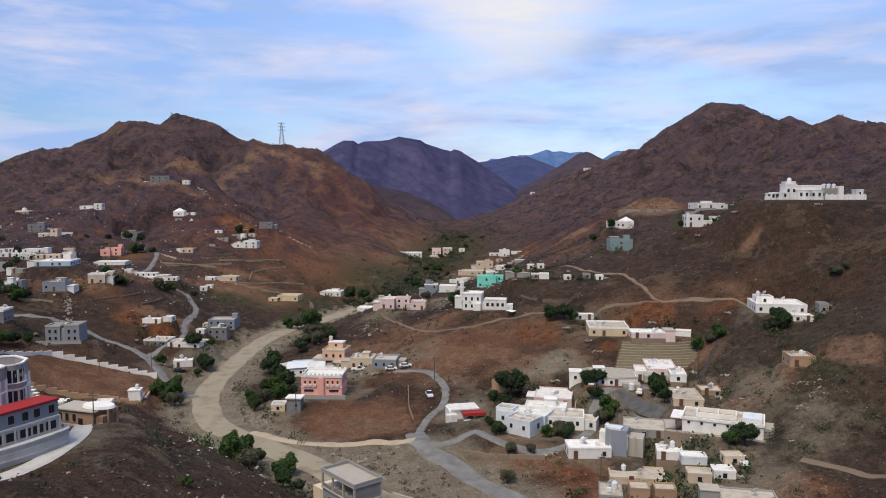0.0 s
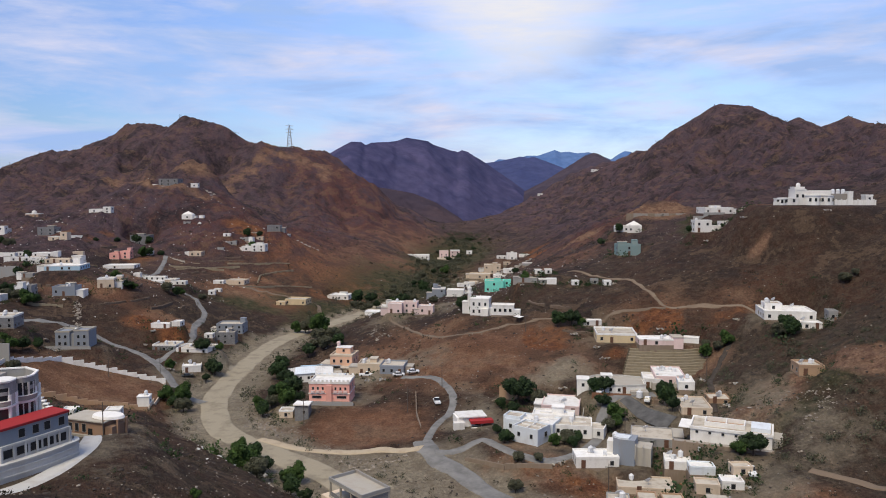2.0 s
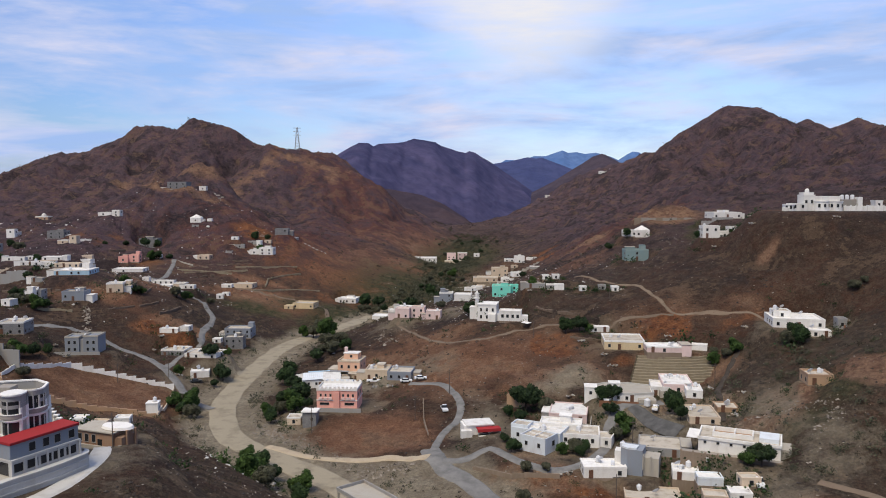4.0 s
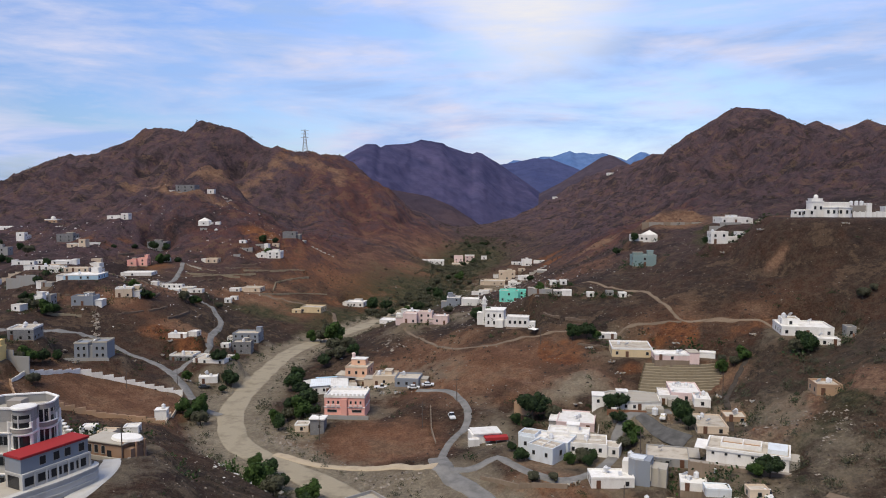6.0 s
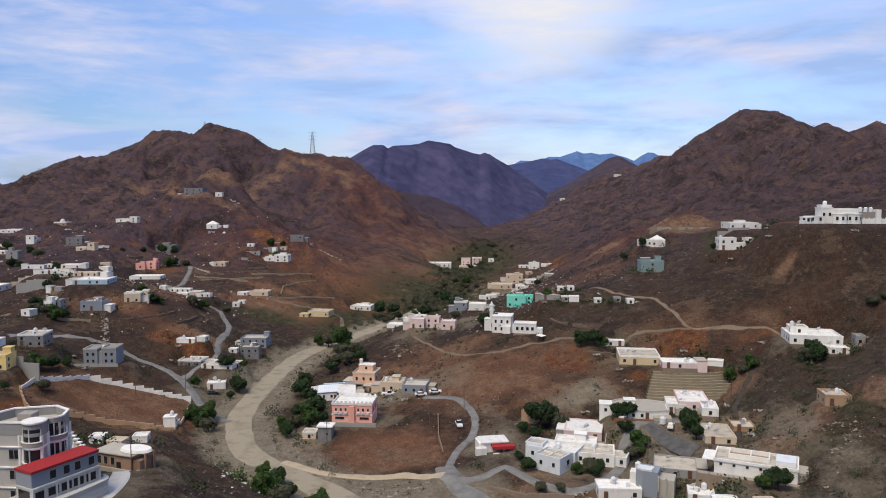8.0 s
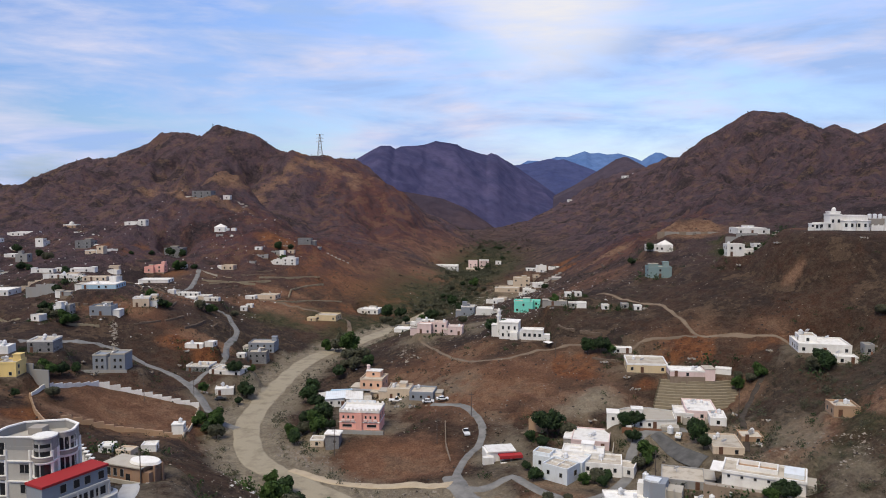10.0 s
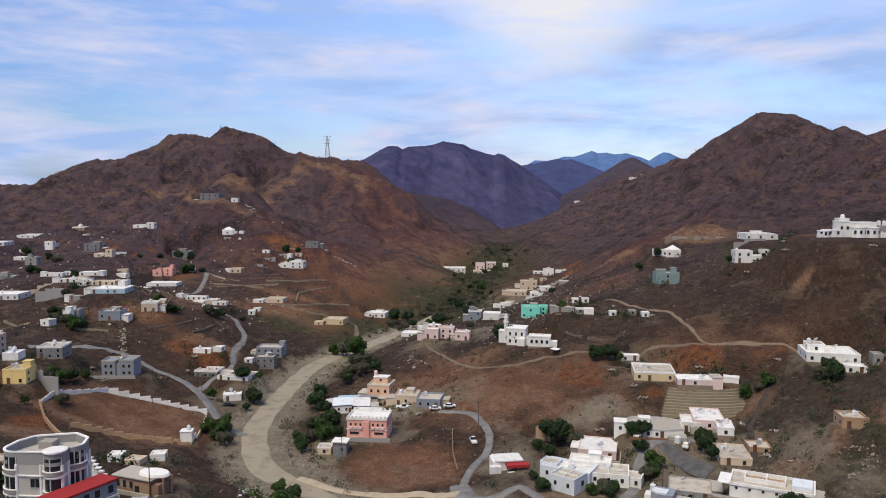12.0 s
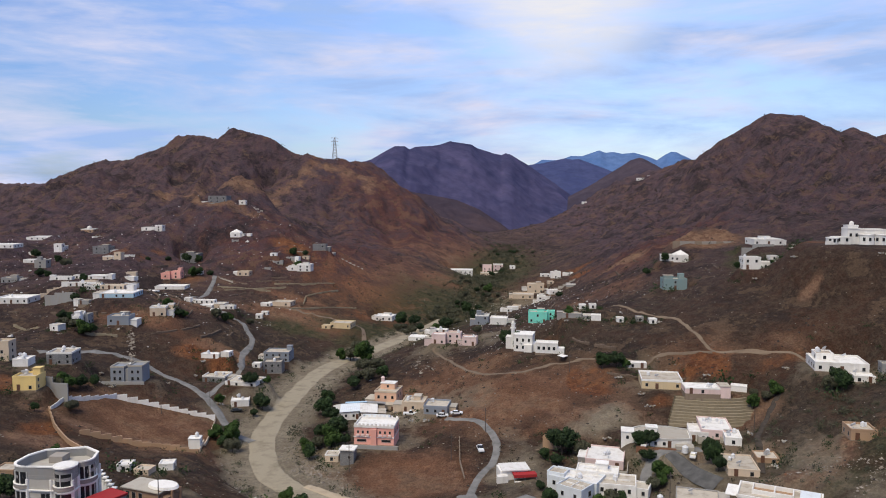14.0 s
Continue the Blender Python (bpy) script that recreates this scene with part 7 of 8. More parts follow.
def twin_house():
    root = thing("twin_block_house", "bare blue-grey block house of two cubes", "house", pose(-146, 291, 15.6, 0, 0, 4))
    for x0, x1, h in ((-6.2, -0.8, 5.9), (0.8, 6.4, 6.3)):
        bm = boxes((x0, -3.8, -3, x1, 3.8, h))
        cube = part("cube", bm, PAINT["bluegrey"], root)
        bm = boxes((x0 - 0.1, -3.9, h, x1 + 0.1, -3.6, h + 0.6), (x0 - 0.1, 3.6, h, x1 + 0.1, 3.9, h + 0.6), (x0 - 0.1, -3.6, h, x0 + 0.2, 3.6, h + 0.6), (x1 - 0.2, -3.6, h, x1 + 0.1, 3.6, h + 0.6))
        part("parapet", bm, PAINT["concrete"], cube)
        for z in (1.5, 4.2):
            for u in (0.3, 0.7):
                window(root, x0 + (x1 - x0) * u, -3.8, z, 0, 0.9, 1.2)
    part("link", boxes((-0.9, -3.2, -3, 0.9, 3.4, 5.2)), PAINT["grey"], root)
    part("low_wall", boxes((-10, -6.5, -3, 8, -6.2, 1.0)), PAINT["grey"], root)
    water = water_tank(-146.2, 292, 20.8, 1.0)


twin_house()

cube_hut = thing("white_cube_hut", "small white cube hut with a roof tank at the field corner", "hut", pose(-100.8, 244.5, 5.0, 0, 0, 8))
part("wall", boxes((-1.9, -1.8, -2, 1.9, 1.8, 3.6)), PAINT["white"], cube_hut)
part("roof", boxes((-2.05, -1.95, 3.6, 2.05, 1.95, 3.8)), PAINT["whiteroof"], cube_hut)
window(cube_hut, 1.9, 0, 2.0, 90, 0.6, 0.8)
water_tank(-100.3, 244.8, 8.8, 1.0)

slab_tower = thing("block_hut", "tall grey block hut with a white slab roof", "hut", pose(-48.7, 245.5, 0.3, 0, 0, -4))
part("wall", boxes((-2.3, -2.0, -2, 2.3, 2.0, 5.4)), PAINT["block"], slab_tower)
part("roof", boxes((-2.7, -2.4, 5.4, 2.7, 2.4, 5.8)), PAINT["white"], slab_tower, "white slab roof")
window(slab_tower, 0.8, -2.0, 3.2, 0, 0.8, 1.0)

shopfront = thing("roadside_shop", "white roadside shop with a dark red canopy", "shop", pose(6.5, 224.5, 4.9, 0, 0, 12))
part("wall", boxes((-5.0, -1.5, -2, 3.6, 4.2, 3.3)), PAINT["white"], shopfront)
part("roof", boxes((-4.4, -1.9, 3.3, 4.2, 4.6, 3.6)), PAINT["whiteroof"], shopfront)
part("side_room", boxes((-6.2, -3.4, -2, -3.0, -1.5, 2.4)), PAINT["white"], shopfront)
part("canopy", boxes((-1.4, -4.0, 2.5, 5.6, -1.5, 2.9), (-1.4, -4.1, 2.0, 5.6, -4.0, 2.9)), PAINT["redroof"], shopfront, "dark red canopy")
part("counter", boxes((-1.2, -4.3, -1.5, 1.6, -3.6, 0.9), (2.6, -4.3, -1.5, 5.4, -3.6, 0.9)), PAINT["white"], shopfront)
for u in (-1.2, 2.0, 5.4):
    part("post", boxes((u - 0.08, -4.0, -2, u + 0.08, -3.84, 2.5)), STEEL, shopfront)
window(shopfront, 1.4, -1.5, 1.6, 0, 1.6, 1.4)


# ---- walls: stepped field wall, terraces, retaining walls ----
def stepped_wall(points, height, thick, mat, label, panel=3.4, name="field_wall"):
    """A garden wall in level panels that step down with the slope."""
    o = Vector((*points[0], level(*points[0])))
    root = thing(name, label, "wall", Matrix.Translation(o))
    for (ax, ay), (bx, by) in zip(points, points[1:]):
        n = max(1, round(math.hypot(bx - ax, by - ay) / panel))
        for k in range(n):
            px, py = ax + (bx - ax) * k / n, ay + (by - ay) * k / n
            qx, qy = ax + (bx - ax) * (k + 1) / n, ay + (by - ay) * (k + 1) / n
            zp, zq = level(px, py) - o.z, level(qx, qy) - o.z
            d = Vector((qx - px, qy - py, 0)).normalized()
            s = Vector((-d.y, d.x, 0)) * thick / 2
            p, q = Vector((px - o.x, py - o.y, 0)), Vector((qx - o.x, qy - o.y, 0))
            bm = bmesh.new()
            vs = [p - s, q - s, q + s, p + s]
            lo = [bm.verts.new((v.x, v.y, min(zp, zq) - 1.0)) for v in vs]
            hi = [bm.verts.new((v.x, v.y, max(zp, zq) + height)) for v in vs]
            for e in range(4):
                bm.faces.new((lo[e], lo[(e + 1) % 4], hi[(e + 1) % 4], hi[e]))
            bm.faces.new(hi)
            part("wall_panel", bm, mat, root)
    return root


stepped_wall([(-149, 241), (-150, 250), (-143, 261), (-140, 268), (-123, 275), (-107, 279.5)], 1.15, 0.35, PAINT["white"], "pale stepped wall round the red field")
stepped_wall([(-107, 279), (-103, 263), (-98, 241)], 1.0, 0.3, PAINT["cream"], "cream wall down to the field corner")
stepped_wall([(-98, 240), (-110, 238.5), (-122, 236), (-133, 230)], 1.1, 0.5, PAINT["tan"], "tan mud-brick wall along the lower field edge")
stepped_wall([(-149, 240), (-140, 228), (-128, 215), (-118, 206)], 1.5, 0.4, PAINT["tan"], "tan broken wall up the field bank")
stepped_wall([(-166, 262), (-160, 252), (-148, 250)], 3.2, 0.4, PAINT["grey"], "grey retaining wall below a yellow house", 5, "retaining_wall")
stepped_wall([(-240, 388), (-222, 386)], 5.0, 0.6, PAINT["grey"], "high grey retaining wall on the western slope", 6, "retaining_wall")
stepped_wall([(127, 399), (143, 398)], 1.0, 0.5, PAINT["grey"], "grey retaining wall under a white house", 6, "retaining_wall")
bench_wall = thing("retaining_wall", "long grey retaining wall under a tan earth platform", "wall", pose(121, 446, 62))
for k in range(9):
    u = -18 + 4.1 * k
    part("wall_panel", boxes((u, -0.3, -7, u + 4.1, 0.3, 0.15 + 0.15 * (k % 2))), PAINT["stucco" if k % 3 else "stonewall"], bench_wall)
TERRACE = plaster("pale_terrace_stone", (0.28, 0.235, 0.165), (0.19, 0.15, 0.10), 0.6, 0.95, 1.2)
FIELDBED = plaster("dry_field_soil", (0.145, 0.118, 0.076), (0.09, 0.075, 0.045), 0.7, 0.95, 1.0)


def terraced_field():
    """Curved level terraces, one above the other, each with a bare tread and a rough stone face."""
    root = thing("terraced_field", "pale curved farm terraces below a cream compound", "terraces", pose(72, 260, 14.7))
    rng = random.Random(31)
    n, m = 10, 18
    for k in range(n):
        z = -1.6 + 7.0 * (k + 1) / n
        y0 = -4.6 + 11.2 * k / n
        x0, x1 = -13.0 + 0.5 * k, 25.0 - 0.14 * (k - 5) ** 2
        face, bed = bmesh.new(), bmesh.new()
        strips, beds = [], []
        for s in range(m + 1):
            u = s / m
            x = x0 + (x1 - x0) * u
            bow = -2.2 * math.sin(math.pi * min(1.0, u * 1.08)) + 2.0 * u * u + 0.2 * rng.uniform(-1, 1)
            zz = z + 0.10 * rng.uniform(-1, 1)
            strips.append([face.verts.new(p) for p in ((x, y0 + bow - 0.2, -6.0), (x, y0 + bow, zz), (x, y0 + bow + 0.45, zz + 0.06), (x, y0 + bow + 0.5, -6.0))])
            beds.append([bed.verts.new(p) for p in ((x, y0 + bow + 0.5, -6.0), (x, y0 + bow + 0.5, zz - 0.3), (x, y0 + bow + 2.6, zz - 0.2), (x, y0 + bow + 2.6, -6.0))])
        for bm, rows in ((face, strips), (bed, beds)):
            for a, b in zip(rows, rows[1:]):
                for q in range(4):
                    bm.faces.new((a[q], b[q], b[(q + 1) % 4], a[(q + 1) % 4]))
            bm.faces.new(rows[0][::-1])
            bm.faces.new(rows[-1])
            bmesh.ops.recalc_face_normals(bm, faces=bm.faces[:])
        part("terrace_wall", face, TERRACE, root)
        part("field_bed", bed, FIELDBED, root, "dry olive-brown planting bed")


terraced_field()
stepped_wall([(4, 198), (14, 191), (26, 189)], 1.0, 0.35, PAINT["stonewall"], "low stone wall beside the lane", 3, "lane_wall")
stepped_wall([(-12, 258), (-11, 240), (-9, 226)], 0.7, 0.3, PAINT["stonewall"], "low stone wall along the field edge", 3, "lane_wall")
stepped_wall([(-12, 176), (2, 166), (14, 155), (24, 146)], 1.0, 0.4, PAINT["concrete"], "pale concrete parapet between lane and riverbed", 3, "lane_wall")


def contour_walls(count, seed, steps=13, stride=2.6):
    """Dry-stone terrace walls that follow the contours of the farmed slopes."""
    g = np.random.default_rng(seed)
    boxes_of = [(-340, -120, 340, 600, 0.36), (35, 150, 235, 420, 0.05), (-12, 62, 246, 330, 0.03), (20, 110, 420, 560, 0.06)]
    X, Y = [], []
    for x0, x1, y0, y1, share in boxes_of:
        n = int(count * share)
        X += list(g.uniform(x0, x1, n))
        Y += list(g.uniform(y0, y1, n))
    x, y = np.array(X), np.array(Y)
    track = [(x, y)]
    for k in range(steps):
        e = 3.0
        gx = shape(x + e, y, False) - shape(x - e, y, False)
        gy = shape(x, y + e, False) - shape(x, y - e, False)
        size = np.hypot(gx, gy) + 1e-6
        dx, dy = -gy / size, gx / size
        flip = np.where(dx < 0, -1, 1)
        x, y = x + stride * dx * flip, y + stride * dy * flip
        track.append((x, y))
    tx, ty = np.stack([p[0] for p in track]), np.stack([p[1] for p in track])
    tz = shape(tx.ravel(), ty.ravel(), False).reshape(tx.shape)
    for c in range(tx.shape[1]):
        n = int(g.integers(6, steps + 1))
        bad = any(np.hypot(tx[:n, c] - px, ty[:n, c] - py).min() < 0.7 * ps for px, py, pz, ps in PADS)
        bad = bad or any(along(tx[:n, c], ty[:n, c], [(a, b, 0) for a, b in line])[0].min() < w * 0.8 for line, w in ROADS)
        if bad:
            continue
        o = Vector((tx[0, c], ty[0, c], tz[0, c]))
        root = thing("terrace_wall", "rough dry-stone terrace wall along a hillside contour", "wall", Matrix.Translation(o), "terrace walls")
        for k in range(n):
            if g.random() < 0.1:
                continue
            p, q = Vector((tx[k, c], ty[k, c], tz[k, c])) - o, Vector((tx[k + 1, c], ty[k + 1, c], tz[k + 1, c])) - o
            d = Vector((q.x - p.x, q.y - p.y, 0)).normalized()
            s = Vector((-d.y, d.x, 0)) * 0.4
            h = g.uniform(0.45, 0.95)
            bm = bmesh.new()
            lo = [bm.verts.new(v + Vector((0, 0, -1.6))) for v in (p - s, q - s, q + s, p + s)]
            hi = [bm.verts.new(v + Vector((0, 0, h + e))) for v, e in ((p - s, 0), (q - s, g.uniform(-0.1, 0.1)), (q + s, 0.05), (p + s, 0.1))]
            for e in range(4):
                bm.faces.new((lo[e], lo[(e + 1) % 4], hi[(e + 1) % 4], hi[e]))
            bm.faces.new(hi)
            bmesh.ops.recalc_face_normals(bm, faces=bm.faces[:])
            part("wall_panel", bm, DRYSTONE, root)


DRYSTONE = plaster("dry_stone", (0.16, 0.118, 0.09), (0.075, 0.055, 0.045), 0.9, 0.95, 2.5)
contour_walls(190, 77)
for line in ([(-180, 494), (-162, 505), (-144, 515)], [(-153, 517), (-134, 524), (-115, 539)], [(-127, 496), (-128.5, 509), (-120, 521), (-111, 532)], [(-182, 508), (-170, 511)],
             [(-131, 480), (-115, 497), (-95, 515)], [(-187, 500), (-166, 503), (-152, 505)], [(-244, 367), (-225, 358)], [(-190, 336), (-176, 340)]):
    stepped_wall(line, 0.7, 0.9, TERRACE, "pale dry-stone terrace wall across the red slope", 2.4, "terrace_wall")


# ---- yard walls and roof fittings ----
def yard_wall(x, y, z, turn, w2, d2, q):
    root = thing("yard_wall", "plastered yard wall in front of a village house", "wall", pose(x, y, z, 0, 0, turn), "yard walls")
    f, s, t, h = d2 + 2.0 + 2 * q, w2 + 0.4 + 2 * (q * 3 % 1), 0.12, 0.9 + 0.5 * (q * 7 % 1)
    paint = PAINT[("cream", "white", "grey", "stonewall", "concrete")[int(q * 37) % 5]]
    gate = (q * 11 % 1 - 0.5) * s
    for r in ((-s, -f, gate - 1.2), (gate + 1.2, -f, s)):
        part("wall_panel", boxes((r[0], -f - t, -3.5, r[2], -f + t, h)), paint, root)
    part("wall_panel", boxes((-s - t, -f, -3.5, -s + t, d2, h)), paint, root)
    part("wall_panel", boxes((s - t, -f, -3.5, s + t, d2, h)), paint, root)
    for u in (gate - 1.2, gate + 1.2):
        part("gate_post", boxes((u - 0.2, -f - 0.2, -3.5, u + 0.2, -f + 0.2, h + 0.5)), paint, root)


def satellite_dish(x, y, z):
    root = thing("satellite_dish", "white satellite dish on a flat roof", "dish", pose(x, y, z, 0, 0, 200), "satellite dishes")
    bm = bmesh.new()
    tube(bm, 0, 0, 0, 0.9, 0.05, 0.05, 6)
    part("mast", bm, STEEL, root)
    bm = bmesh.new()
    rings = [(0.05, 0.0), (0.4, 0.05), (0.7, 0.17), (0.85, 0.27)]
    loops = [[bm.verts.new((r * math.cos(2 * math.pi * k / 14), r * math.sin(2 * math.pi * k / 14), h)) for k in range(14)] for r, h in rings]
    for a, b in zip(loops, loops[1:]):
        for k in range(14):
            bm.faces.new((a[k], a[(k + 1) % 14], b[(k + 1) % 14], b[k]))
    bm.transform(pose(0, 0, 1.1, 50, 0, 0))
    ob = part("bowl", bm, TANK, root)
    ob.modifiers.new("thickness", "SOLIDIFY").thickness = 0.04


for x, y, z, turn, w2, d2, q in ROOFS:
    m = pose(x, y, z, 0, 0, turn)
    base = level(x, y)
    uneven = max(abs(level(*(m @ Vector((u * (w2 + 2), -d2 - 4, 0))).xy) - base) for u in (-1, 1))
    if y < 340 and w2 > 3 and uneven < 1.3:
        yard_wall(x, y, level(x, y), turn, w2, d2, q)
    if y < 330:
        p = m @ Vector(((q * 17 % 1 - 0.5) * 1.3 * w2, (q * 5 % 1 - 0.5) * 1.2 * d2, 0))
        satellite_dish(p.x, p.y, p.z)
    if y < 360 and q > 0.45:
        p = m @ Vector(((q * 23 % 1 - 0.5) * 1.2 * w2, (q * 29 % 1 - 0.5) * 1.1 * d2, 0))
        box_thing = thing("cooler_box", "rusty pale air cooler box on a roof", "air cooler", pose(p.x, p.y, p.z, 0, 0, turn + 90 * q), "roof coolers")
        part("casing", boxes((-0.5, -0.45, 0.1, 0.5, 0.45, 1.0)), TANK, box_thing)
        part("grille", boxes((-0.4, -0.48, 0.2, 0.4, -0.45, 0.9)), STEEL, box_thing)
        part("feet", boxes((-0.5, -0.4, 0, 0.5, -0.3, 0.1), (-0.5, 0.3, 0, 0.5, 0.4, 0.1)), STEEL, box_thing)


# ---- clutter of the yards ----
def sheet_shelter(x, y, turn, paint, words):
    root = thing("sheet_shelter", f"{words} sheet shelter on thin posts beside a house", "shelter", pose(x, y, level(x, y), 0, 0, turn), "yard shelters")
    for u in (-1.5, 1.5):
        for v in (-1.1, 1.1):
            bm = bmesh.new()
            rod(bm, (u, v, -0.6), (u, v, 2.0 + 0.12 * v), 0.05, 5)
            part("post", bm, WOODPOLE, root)
    bm = bmesh.new()
    n = 14
    rows = []
    for k in range(n + 1):
        u = -1.9 + 3.8 * k / n
        w = 0.05 * (k % 2)
        rows.append([bm.verts.new(p) for p in ((u, -1.5, 1.86 + w), (u, 1.5, 2.2 + w), (u, 1.5, 2.16 + w), (u, -1.5, 1.82 + w))])
    for a, b in zip(rows, rows[1:]):
        for q in range(4):
            bm.faces.new((a[q], b[q], b[(q + 1) % 4], a[(q + 1) % 4]))
    bm.faces.new(rows[0])
    bm.faces.new(rows[-1][::-1])
    bmesh.ops.recalc_face_normals(bm, faces=bm.faces[:])
    part("roof_sheet", bm, paint, root)


def block_pile(x, y, turn, rng):
    root = thing("block_pile", "loose pile of concrete blocks and rubble in a yard", "rubble", pose(x, y, level(x, y), 0, 0, turn), "block piles")
    for k in range(9):
        bm = boxes((-0.4, -0.2, -0.2, 0.4, 0.2, 0.2))
        bm.transform(pose(rng.gauss(0, 0.8), rng.gauss(0, 0.6), 0.15 + 0.35 * rng.random(), rng.uniform(-25, 25), rng.uniform(-25, 25), rng.uniform(0, 180)))
        part("block", bm, PAINT[("concrete", "stonewall", "grey")[k % 3]], root)


def oil_drum(x, y, paint):
    root = thing("oil_drum", "dented oil drum standing in a yard", "drum", pose(x, y, level(x, y)), "oil drums")
    bm = bmesh.new()
    tube(bm, 0, 0, -0.1, 0.88, 0.29, 0.29, 12)
    part("body", bm, paint, root)
    for z in (0.28, 0.58, 0.86):
        bm = bmesh.new()
        tube(bm, 0, 0, z, z + 0.04, 0.31, 0.31, 12)
        part("hoop", bm, paint, root)


g = np.random.default_rng(41)
rng = random.Random(42)
CX, CY, CS = in_yards(g, 420)
placed = []
for x, y in zip(CX.tolist(), CY.tolist()):
    if y > 345 or x < 8 and y < 262 or len(placed) > 70 or any(math.hypot(x - a, y - b) < 5 for a, b in placed) or along(np.array([x]), np.array([y]), WADI)[0][0] < 14:
        continue
    placed.append((x, y))
    kind = rng.random()
    if kind < 0.07 and x < 75:
        paint, words = rng.choice(((PAINT["white"], "white"), (PAINT["paleblue"], "bluish white"), (PAINT["rust"], "rusty brown"), (PAINT["slab"], "pale grey")))
        sheet_shelter(x, y, rng.uniform(0, 180), paint, words)
    elif kind < 0.8:
        block_pile(x, y, rng.uniform(0, 180), rng)
    else:
        oil_drum(x, y, PAINT["rust"] if kind < 0.9 else TANK)


# ---- sheds and garden walls of the outer village ----
def clear_plot(x, y, gap):
    return all(math.hypot(x - a, y - b) > gap + 0.5 * s for a, b, c, s in PADS) and all(along(np.array([x]), np.array([y]), [(a, b, 0) for a, b in line])[0][0] > w + 2 for line, w in ROADS)


outer = [lot for lot in LOTS if lot[1] > 380 and (lot[0] < -120 or -20 < lot[0] < 70) and lot[1] < 680]
huts = []
for k in range(400):
    lot = rng.choice(outer)
    a, r = rng.uniform(0, 6.28), rng.uniform(9, 24)
    x, y = lot[0] + r * math.cos(a), lot[1] + r * math.sin(a)
    if len(huts) < 44 and math.hypot(x - 22, y - 380) > 18 and clear_plot(x, y, 4.0) and all(math.hypot(x - p, y - q) > 9 for p, q in huts):
        huts.append((x, y))
        if len(huts) % 3 == 0:
            c, s2 = math.cos(0.5 * math.sin(a)), math.sin(0.5 * math.sin(a))
            L = rng.uniform(5, 11)
            stepped_wall([(x - L * c, y - L * s2), (x + L * c, y + L * s2)], 1.1, 0.35, PAINT[rng.choice(("white", "cream", "concrete"))], "pale garden wall among the outer village houses", 3.2, "garden_wall")
        else:
            house(x, y, level(x, y) - 0.1, rng.uniform(-20, 20), rng.uniform(3.6, 7.5), rng.uniform(3.5, 5), rng.uniform(2.2, 3.0), rng.choice(("white", "white", "cream", "white", "grey")), "among the outer village houses", "", 3.0)


def field_corner(g, n):
    X, Y = g.normal(-54, 7, n), g.normal(203, 8, n)
    return clear_of_houses(X, Y, 0.4 + g.exponential(0.6, n), 0.5)


def lane_heap(g, n):
    X, Y = g.normal(-22, 5, n), g.normal(203, 2.5, n)
    return X, Y, 0.4 + g.exponential(0.7, n)


stones("garden_rubble", "white rubble and litter below the shed", 160, 51, RUBBLE_WHITE, field_corner, 0.4)
bushes("garden_bushes", "green garden bushes below the shed", 90, 52, LEAF[1], field_corner, 1.5, 60, 0.11)
stones("lane_rubble", "heap of pale rubble beside the sandy track", 260, 53, ROCK_PALE, lane_heap, 0.2)

def strewn(line, spread):
    def where(g, n):
        L = np.array(line, float)
        pick = g.integers(0, len(L) - 1, n)
        t = g.uniform(0, 1, n)[:, None]
        P = L[pick] * (1 - t) + L[pick + 1] * t
        return P[:, 0] + g.normal(0, spread, n), P[:, 1] + g.normal(0, spread, n), 0.4 + g.exponential(0.6, n)
    return where


stones("rubble_chute", "pale rubble tipped down the slope behind a block house", 260, 61, ROCK_PALE, strewn([(-150, 302), (-160, 320), (-166, 334), (-172, 346)], 0.8), 0.4)
stones("gully_litter", "pale litter strewn down a stony gully", 240, 62, ROCK_PALE, strewn([(80, 204), (88, 202), (97, 197), (96, 190), (90, 186)], 1.5), 0.2)
stones("bank_rubble", "pale rubble along the inner bank of the riverbed", 420, 63, ROCK_PALE, strewn([(-72, 262), (-66, 246), (-58, 236), (-48, 228)], 3.0), 0.24)
stones("village_edge_rubble", "pale rubble and scrap beside the pale pink houses", 90, 64, ROCK_PALE, strewn([(-38, 372), (-36, 352), (-30, 345)], 2.6), 0.3)

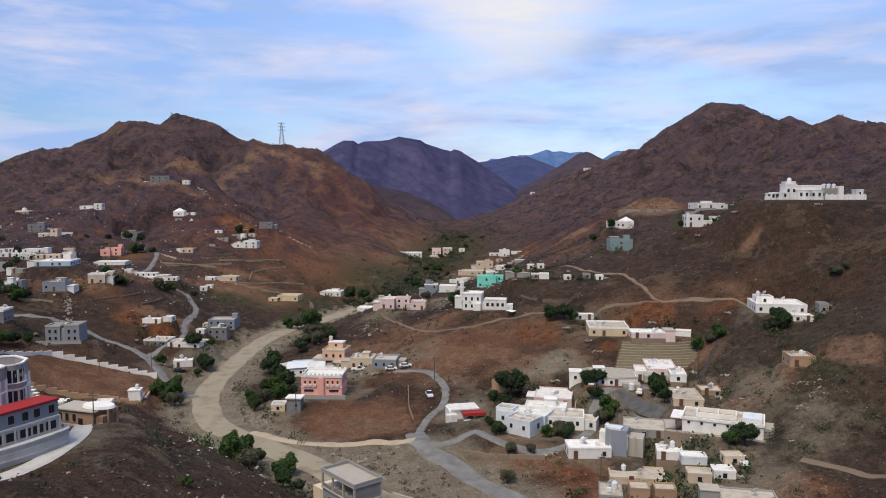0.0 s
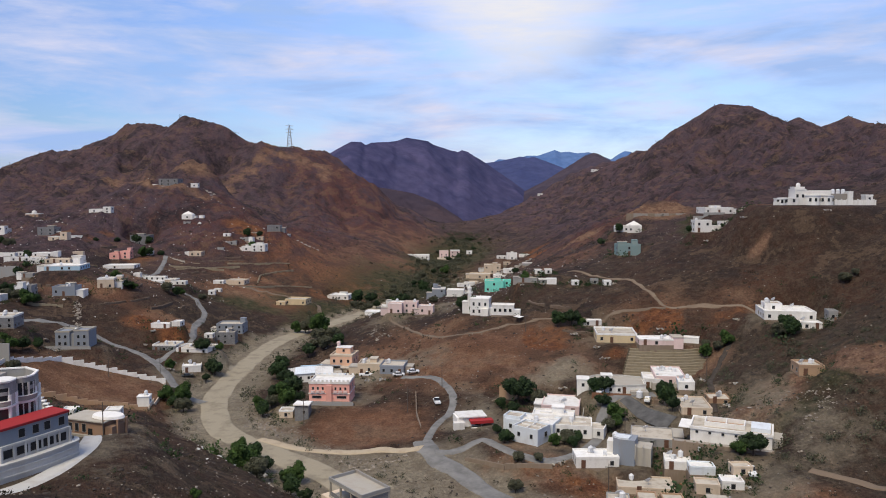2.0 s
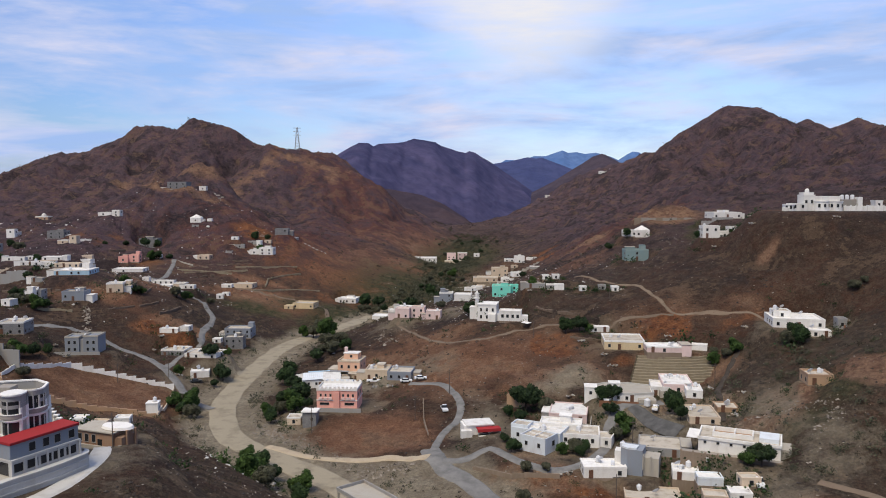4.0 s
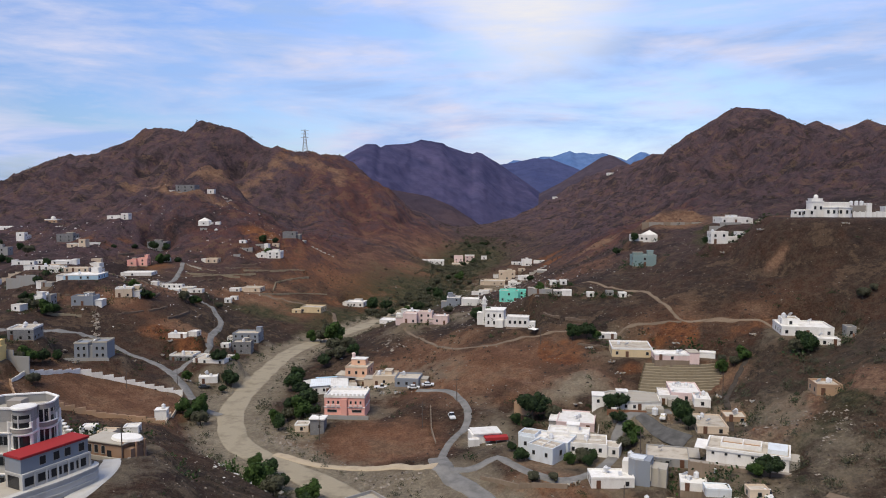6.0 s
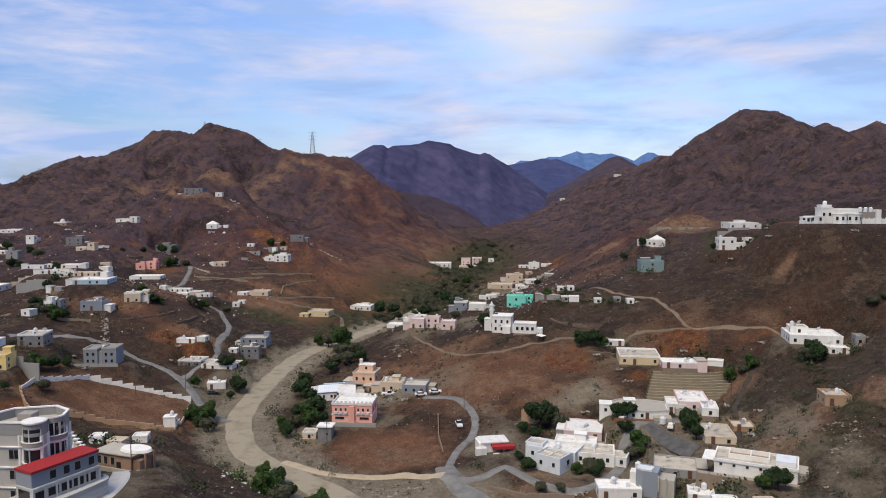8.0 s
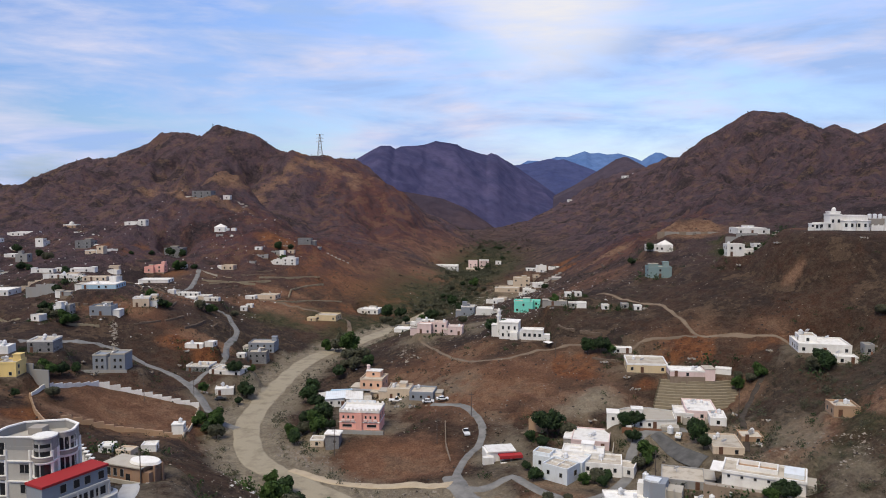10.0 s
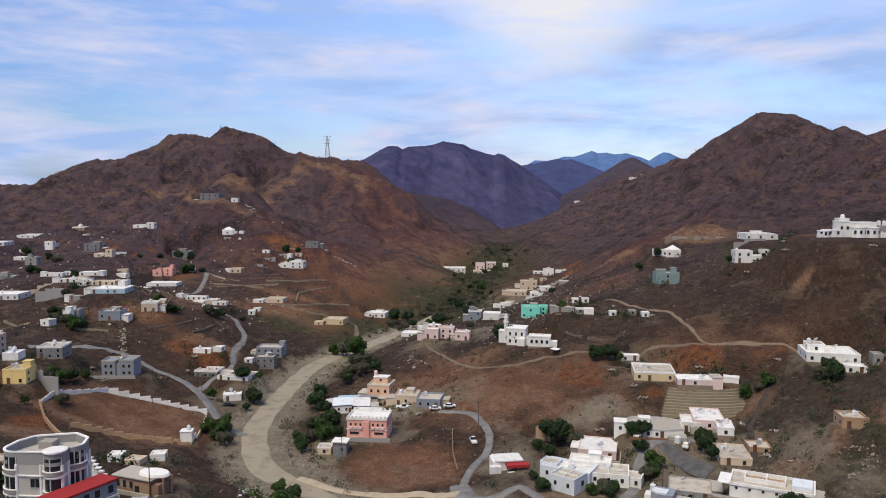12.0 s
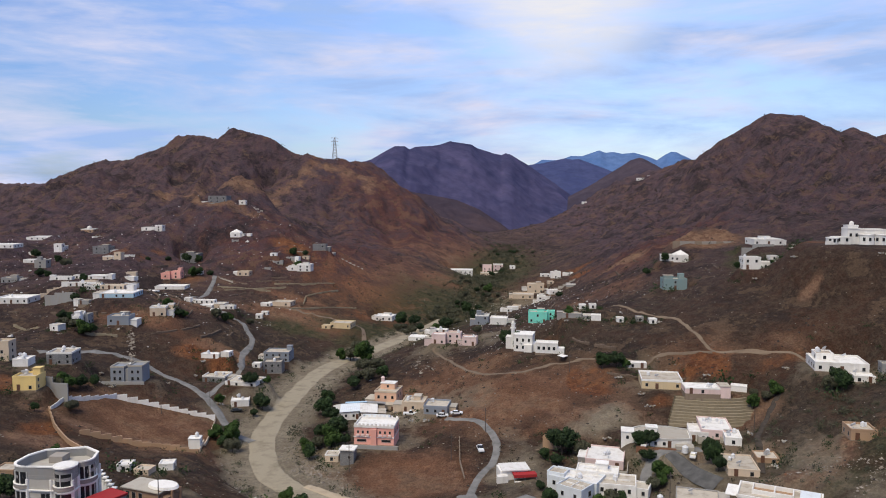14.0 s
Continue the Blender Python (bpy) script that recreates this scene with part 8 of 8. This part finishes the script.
# ---- pylon and poles ----
def pylon(x, y, height):
    root = thing("power_pylon", "steel lattice power pylon on the ridge", "pylon", pose(x, y, level(x, y) - 1, 0, 0, 20))
    for sx, sy in ((-1, -1), (1, -1), (1, 1), (-1, 1)):
        bm = bmesh.new()
        rod(bm, (3.0 * sx, 3.0 * sy, 0), (0.5 * sx, 0.5 * sy, height), 0.22, 5)
        part("leg", bm, STEEL, root)
    n = 8
    for k in range(n):
        z0, z1 = height * k / n, height * (k + 1) / n
        a, b = 3.0 - 2.5 * k / n, 3.0 - 2.5 * (k + 1) / n
        bm = bmesh.new()
        for (px, py), (qx, qy) in (((-1, -1), (1, -1)), ((1, -1), (1, 1)), ((1, 1), (-1, 1)), ((-1, 1), (-1, -1))):
            rod(bm, (a * px, a * py, z0), (b * qx, b * qy, z1), 0.12, 4)
            rod(bm, (a * qx, a * qy, z0), (b * px, b * py, z1), 0.12, 4)
        part("bracing", bm, STEEL, root)
    for z in (height * 0.66, height * 0.82, height * 0.97):
        bm = bmesh.new()
        rod(bm, (-4.5, 0, z), (4.5, 0, z), 0.18, 4)
        rod(bm, (-4.5, 0, z), (0, 0, z + 1.6), 0.1, 4)
        rod(bm, (4.5, 0, z), (0, 0, z + 1.6), 0.1, 4)
        part("cross_arm", bm, STEEL, root)


pylon(-190, 902, 27)


def pole(x, y, h, lamp=False):
    z = level(x, y)
    root = thing("utility_pole", "thin weathered utility pole beside a lane", "pole", pose(x, y, z - 0.5), "utility poles")
    bm = bmesh.new()
    tube(bm, 0, 0, 0, h + 0.5, 0.14, 0.09, 8)
    part("shaft", bm, WOODPOLE, root)
    part("cross_arm", boxes((-0.9, -0.06, h - 0.4, 0.9, 0.06, h - 0.25)), WOODPOLE, root)


for x, y, h in ((-69.5, 148, 8), (-14, 243, 8), (-3, 262, 8), (-124, 270, 7), (-113, 290, 8), (-47, 238, 9), (38, 178, 7), (48, 205, 8), (84, 246, 8), (-98, 275, 7), (30, 300, 7), (64, 320, 7), (-140, 415, 8), (-128, 380, 8)):
    pole(x, y, h)


# ---- vehicles ----
def vehicle(x, y, turn, kind, paint, label):
    z = level(x, y) + 0.2
    root = thing(kind, label, "car", pose(x, y, z, 0, 0, turn))
    L, W, H = (4.5, 1.75, 1.45) if kind == "car" else (5.2, 1.9, 1.8) if kind == "pickup" else (5.6, 2.0, 2.5)
    l2, w2 = L / 2, W / 2

    def shell(rows):
        bm = bmesh.new()
        rings = [[bm.verts.new(p) for p in ((x0, -w, z0), (x1, -w, z0), (x1, w, z0), (x0, w, z0))] for x0, x1, w, z0 in rows]
        bm.faces.new(rings[0][::-1])
        bm.faces.new(rings[-1])
        for a, b in zip(rings, rings[1:]):
            for k in range(4):
                bm.faces.new((a[k], a[(k + 1) % 4], b[(k + 1) % 4], b[k]))
        return bm

    part("body", shell([(-l2, l2, w2 - 0.05, 0.3), (-l2 - 0.05, l2 + 0.05, w2, 0.55), (-l2, l2, w2 - 0.03, 0.9)]), paint, root)
    if kind == "truck":
        part("cab", shell([(l2 - 1.9, l2, w2, 0.9), (l2 - 1.9, l2 - 0.3, w2 - 0.1, 2.3)]), paint, root)
        part("cargo_box", boxes((-l2, -w2, 0.9, l2 - 2.1, w2, H)), CAR_WHITE, root)
    else:
        c0, c1 = (-l2 + 0.7, l2 - 1.1) if kind == "car" else (-0.4, l2 - 1.3)
        cabin = part("cabin", shell([(c0, c1, w2 - 0.06, 0.9), (c0 + 0.4, c1 - 0.6, w2 - 0.2, H - 0.05)]), GLASS, root, "dark windows")
        part("roof", shell([(c0 + 0.4, c1 - 0.6, w2 - 0.2, H - 0.05), (c0 + 0.45, c1 - 0.65, w2 - 0.25, H)]), paint, root)
    for sx in (-0.62, 0.62):
        for sy in (-1, 1):
            bm = bmesh.new()
            tube(bm, 0, 0, -0.1, 0.1, 0.33, 0.33, 14)
            part("wheel", bm, TYRE, root, "", pose(sx * l2, sy * (w2 - 0.08), 0.33, 90))


vehicle(-19.5, 281, 4, "car", CAR_WHITE, "white saloon car parked outside a grey house")
vehicle(-14.0, 279.5, 8, "car", CAR_WHITE, "white saloon car parked on the lane")
vehicle(-4.5, 247, 100, "pickup", CAR_WHITE, "small white pickup parked on the verge")
vehicle(47.5, 236, 60, "car", CAR_WHITE, "white car climbing the lane between trees")
vehicle(60.5, 229.5, 70, "car", CAR_WHITE, "white car parked below a white house")
water_tank(58.5, 231.5, level(58.5, 231.5), 1.5)
vehicle(54, 199, 10, "pickup", CAR_WHITE, "white pickup parked among rubble")
vehicle(58, 198, -20, "car", CAR_WHITE, "white car parked among rubble")
vehicle(-33, 291.5, 0, "pickup", CAR_WHITE, "white pickup parked in a village yard")
vehicle(-104.5, 296, 30, "car", CAR_DARK, "dark car parked beside the road")
vehicle(-142, 468, 0, "car", CAR_WHITE, "white car parked under trees")
vehicle(70, 173, 80, "pickup", CAR_WHITE, "white pickup beside a small cream house")
water_tank(44.5, 201, 9.0, 1.3)
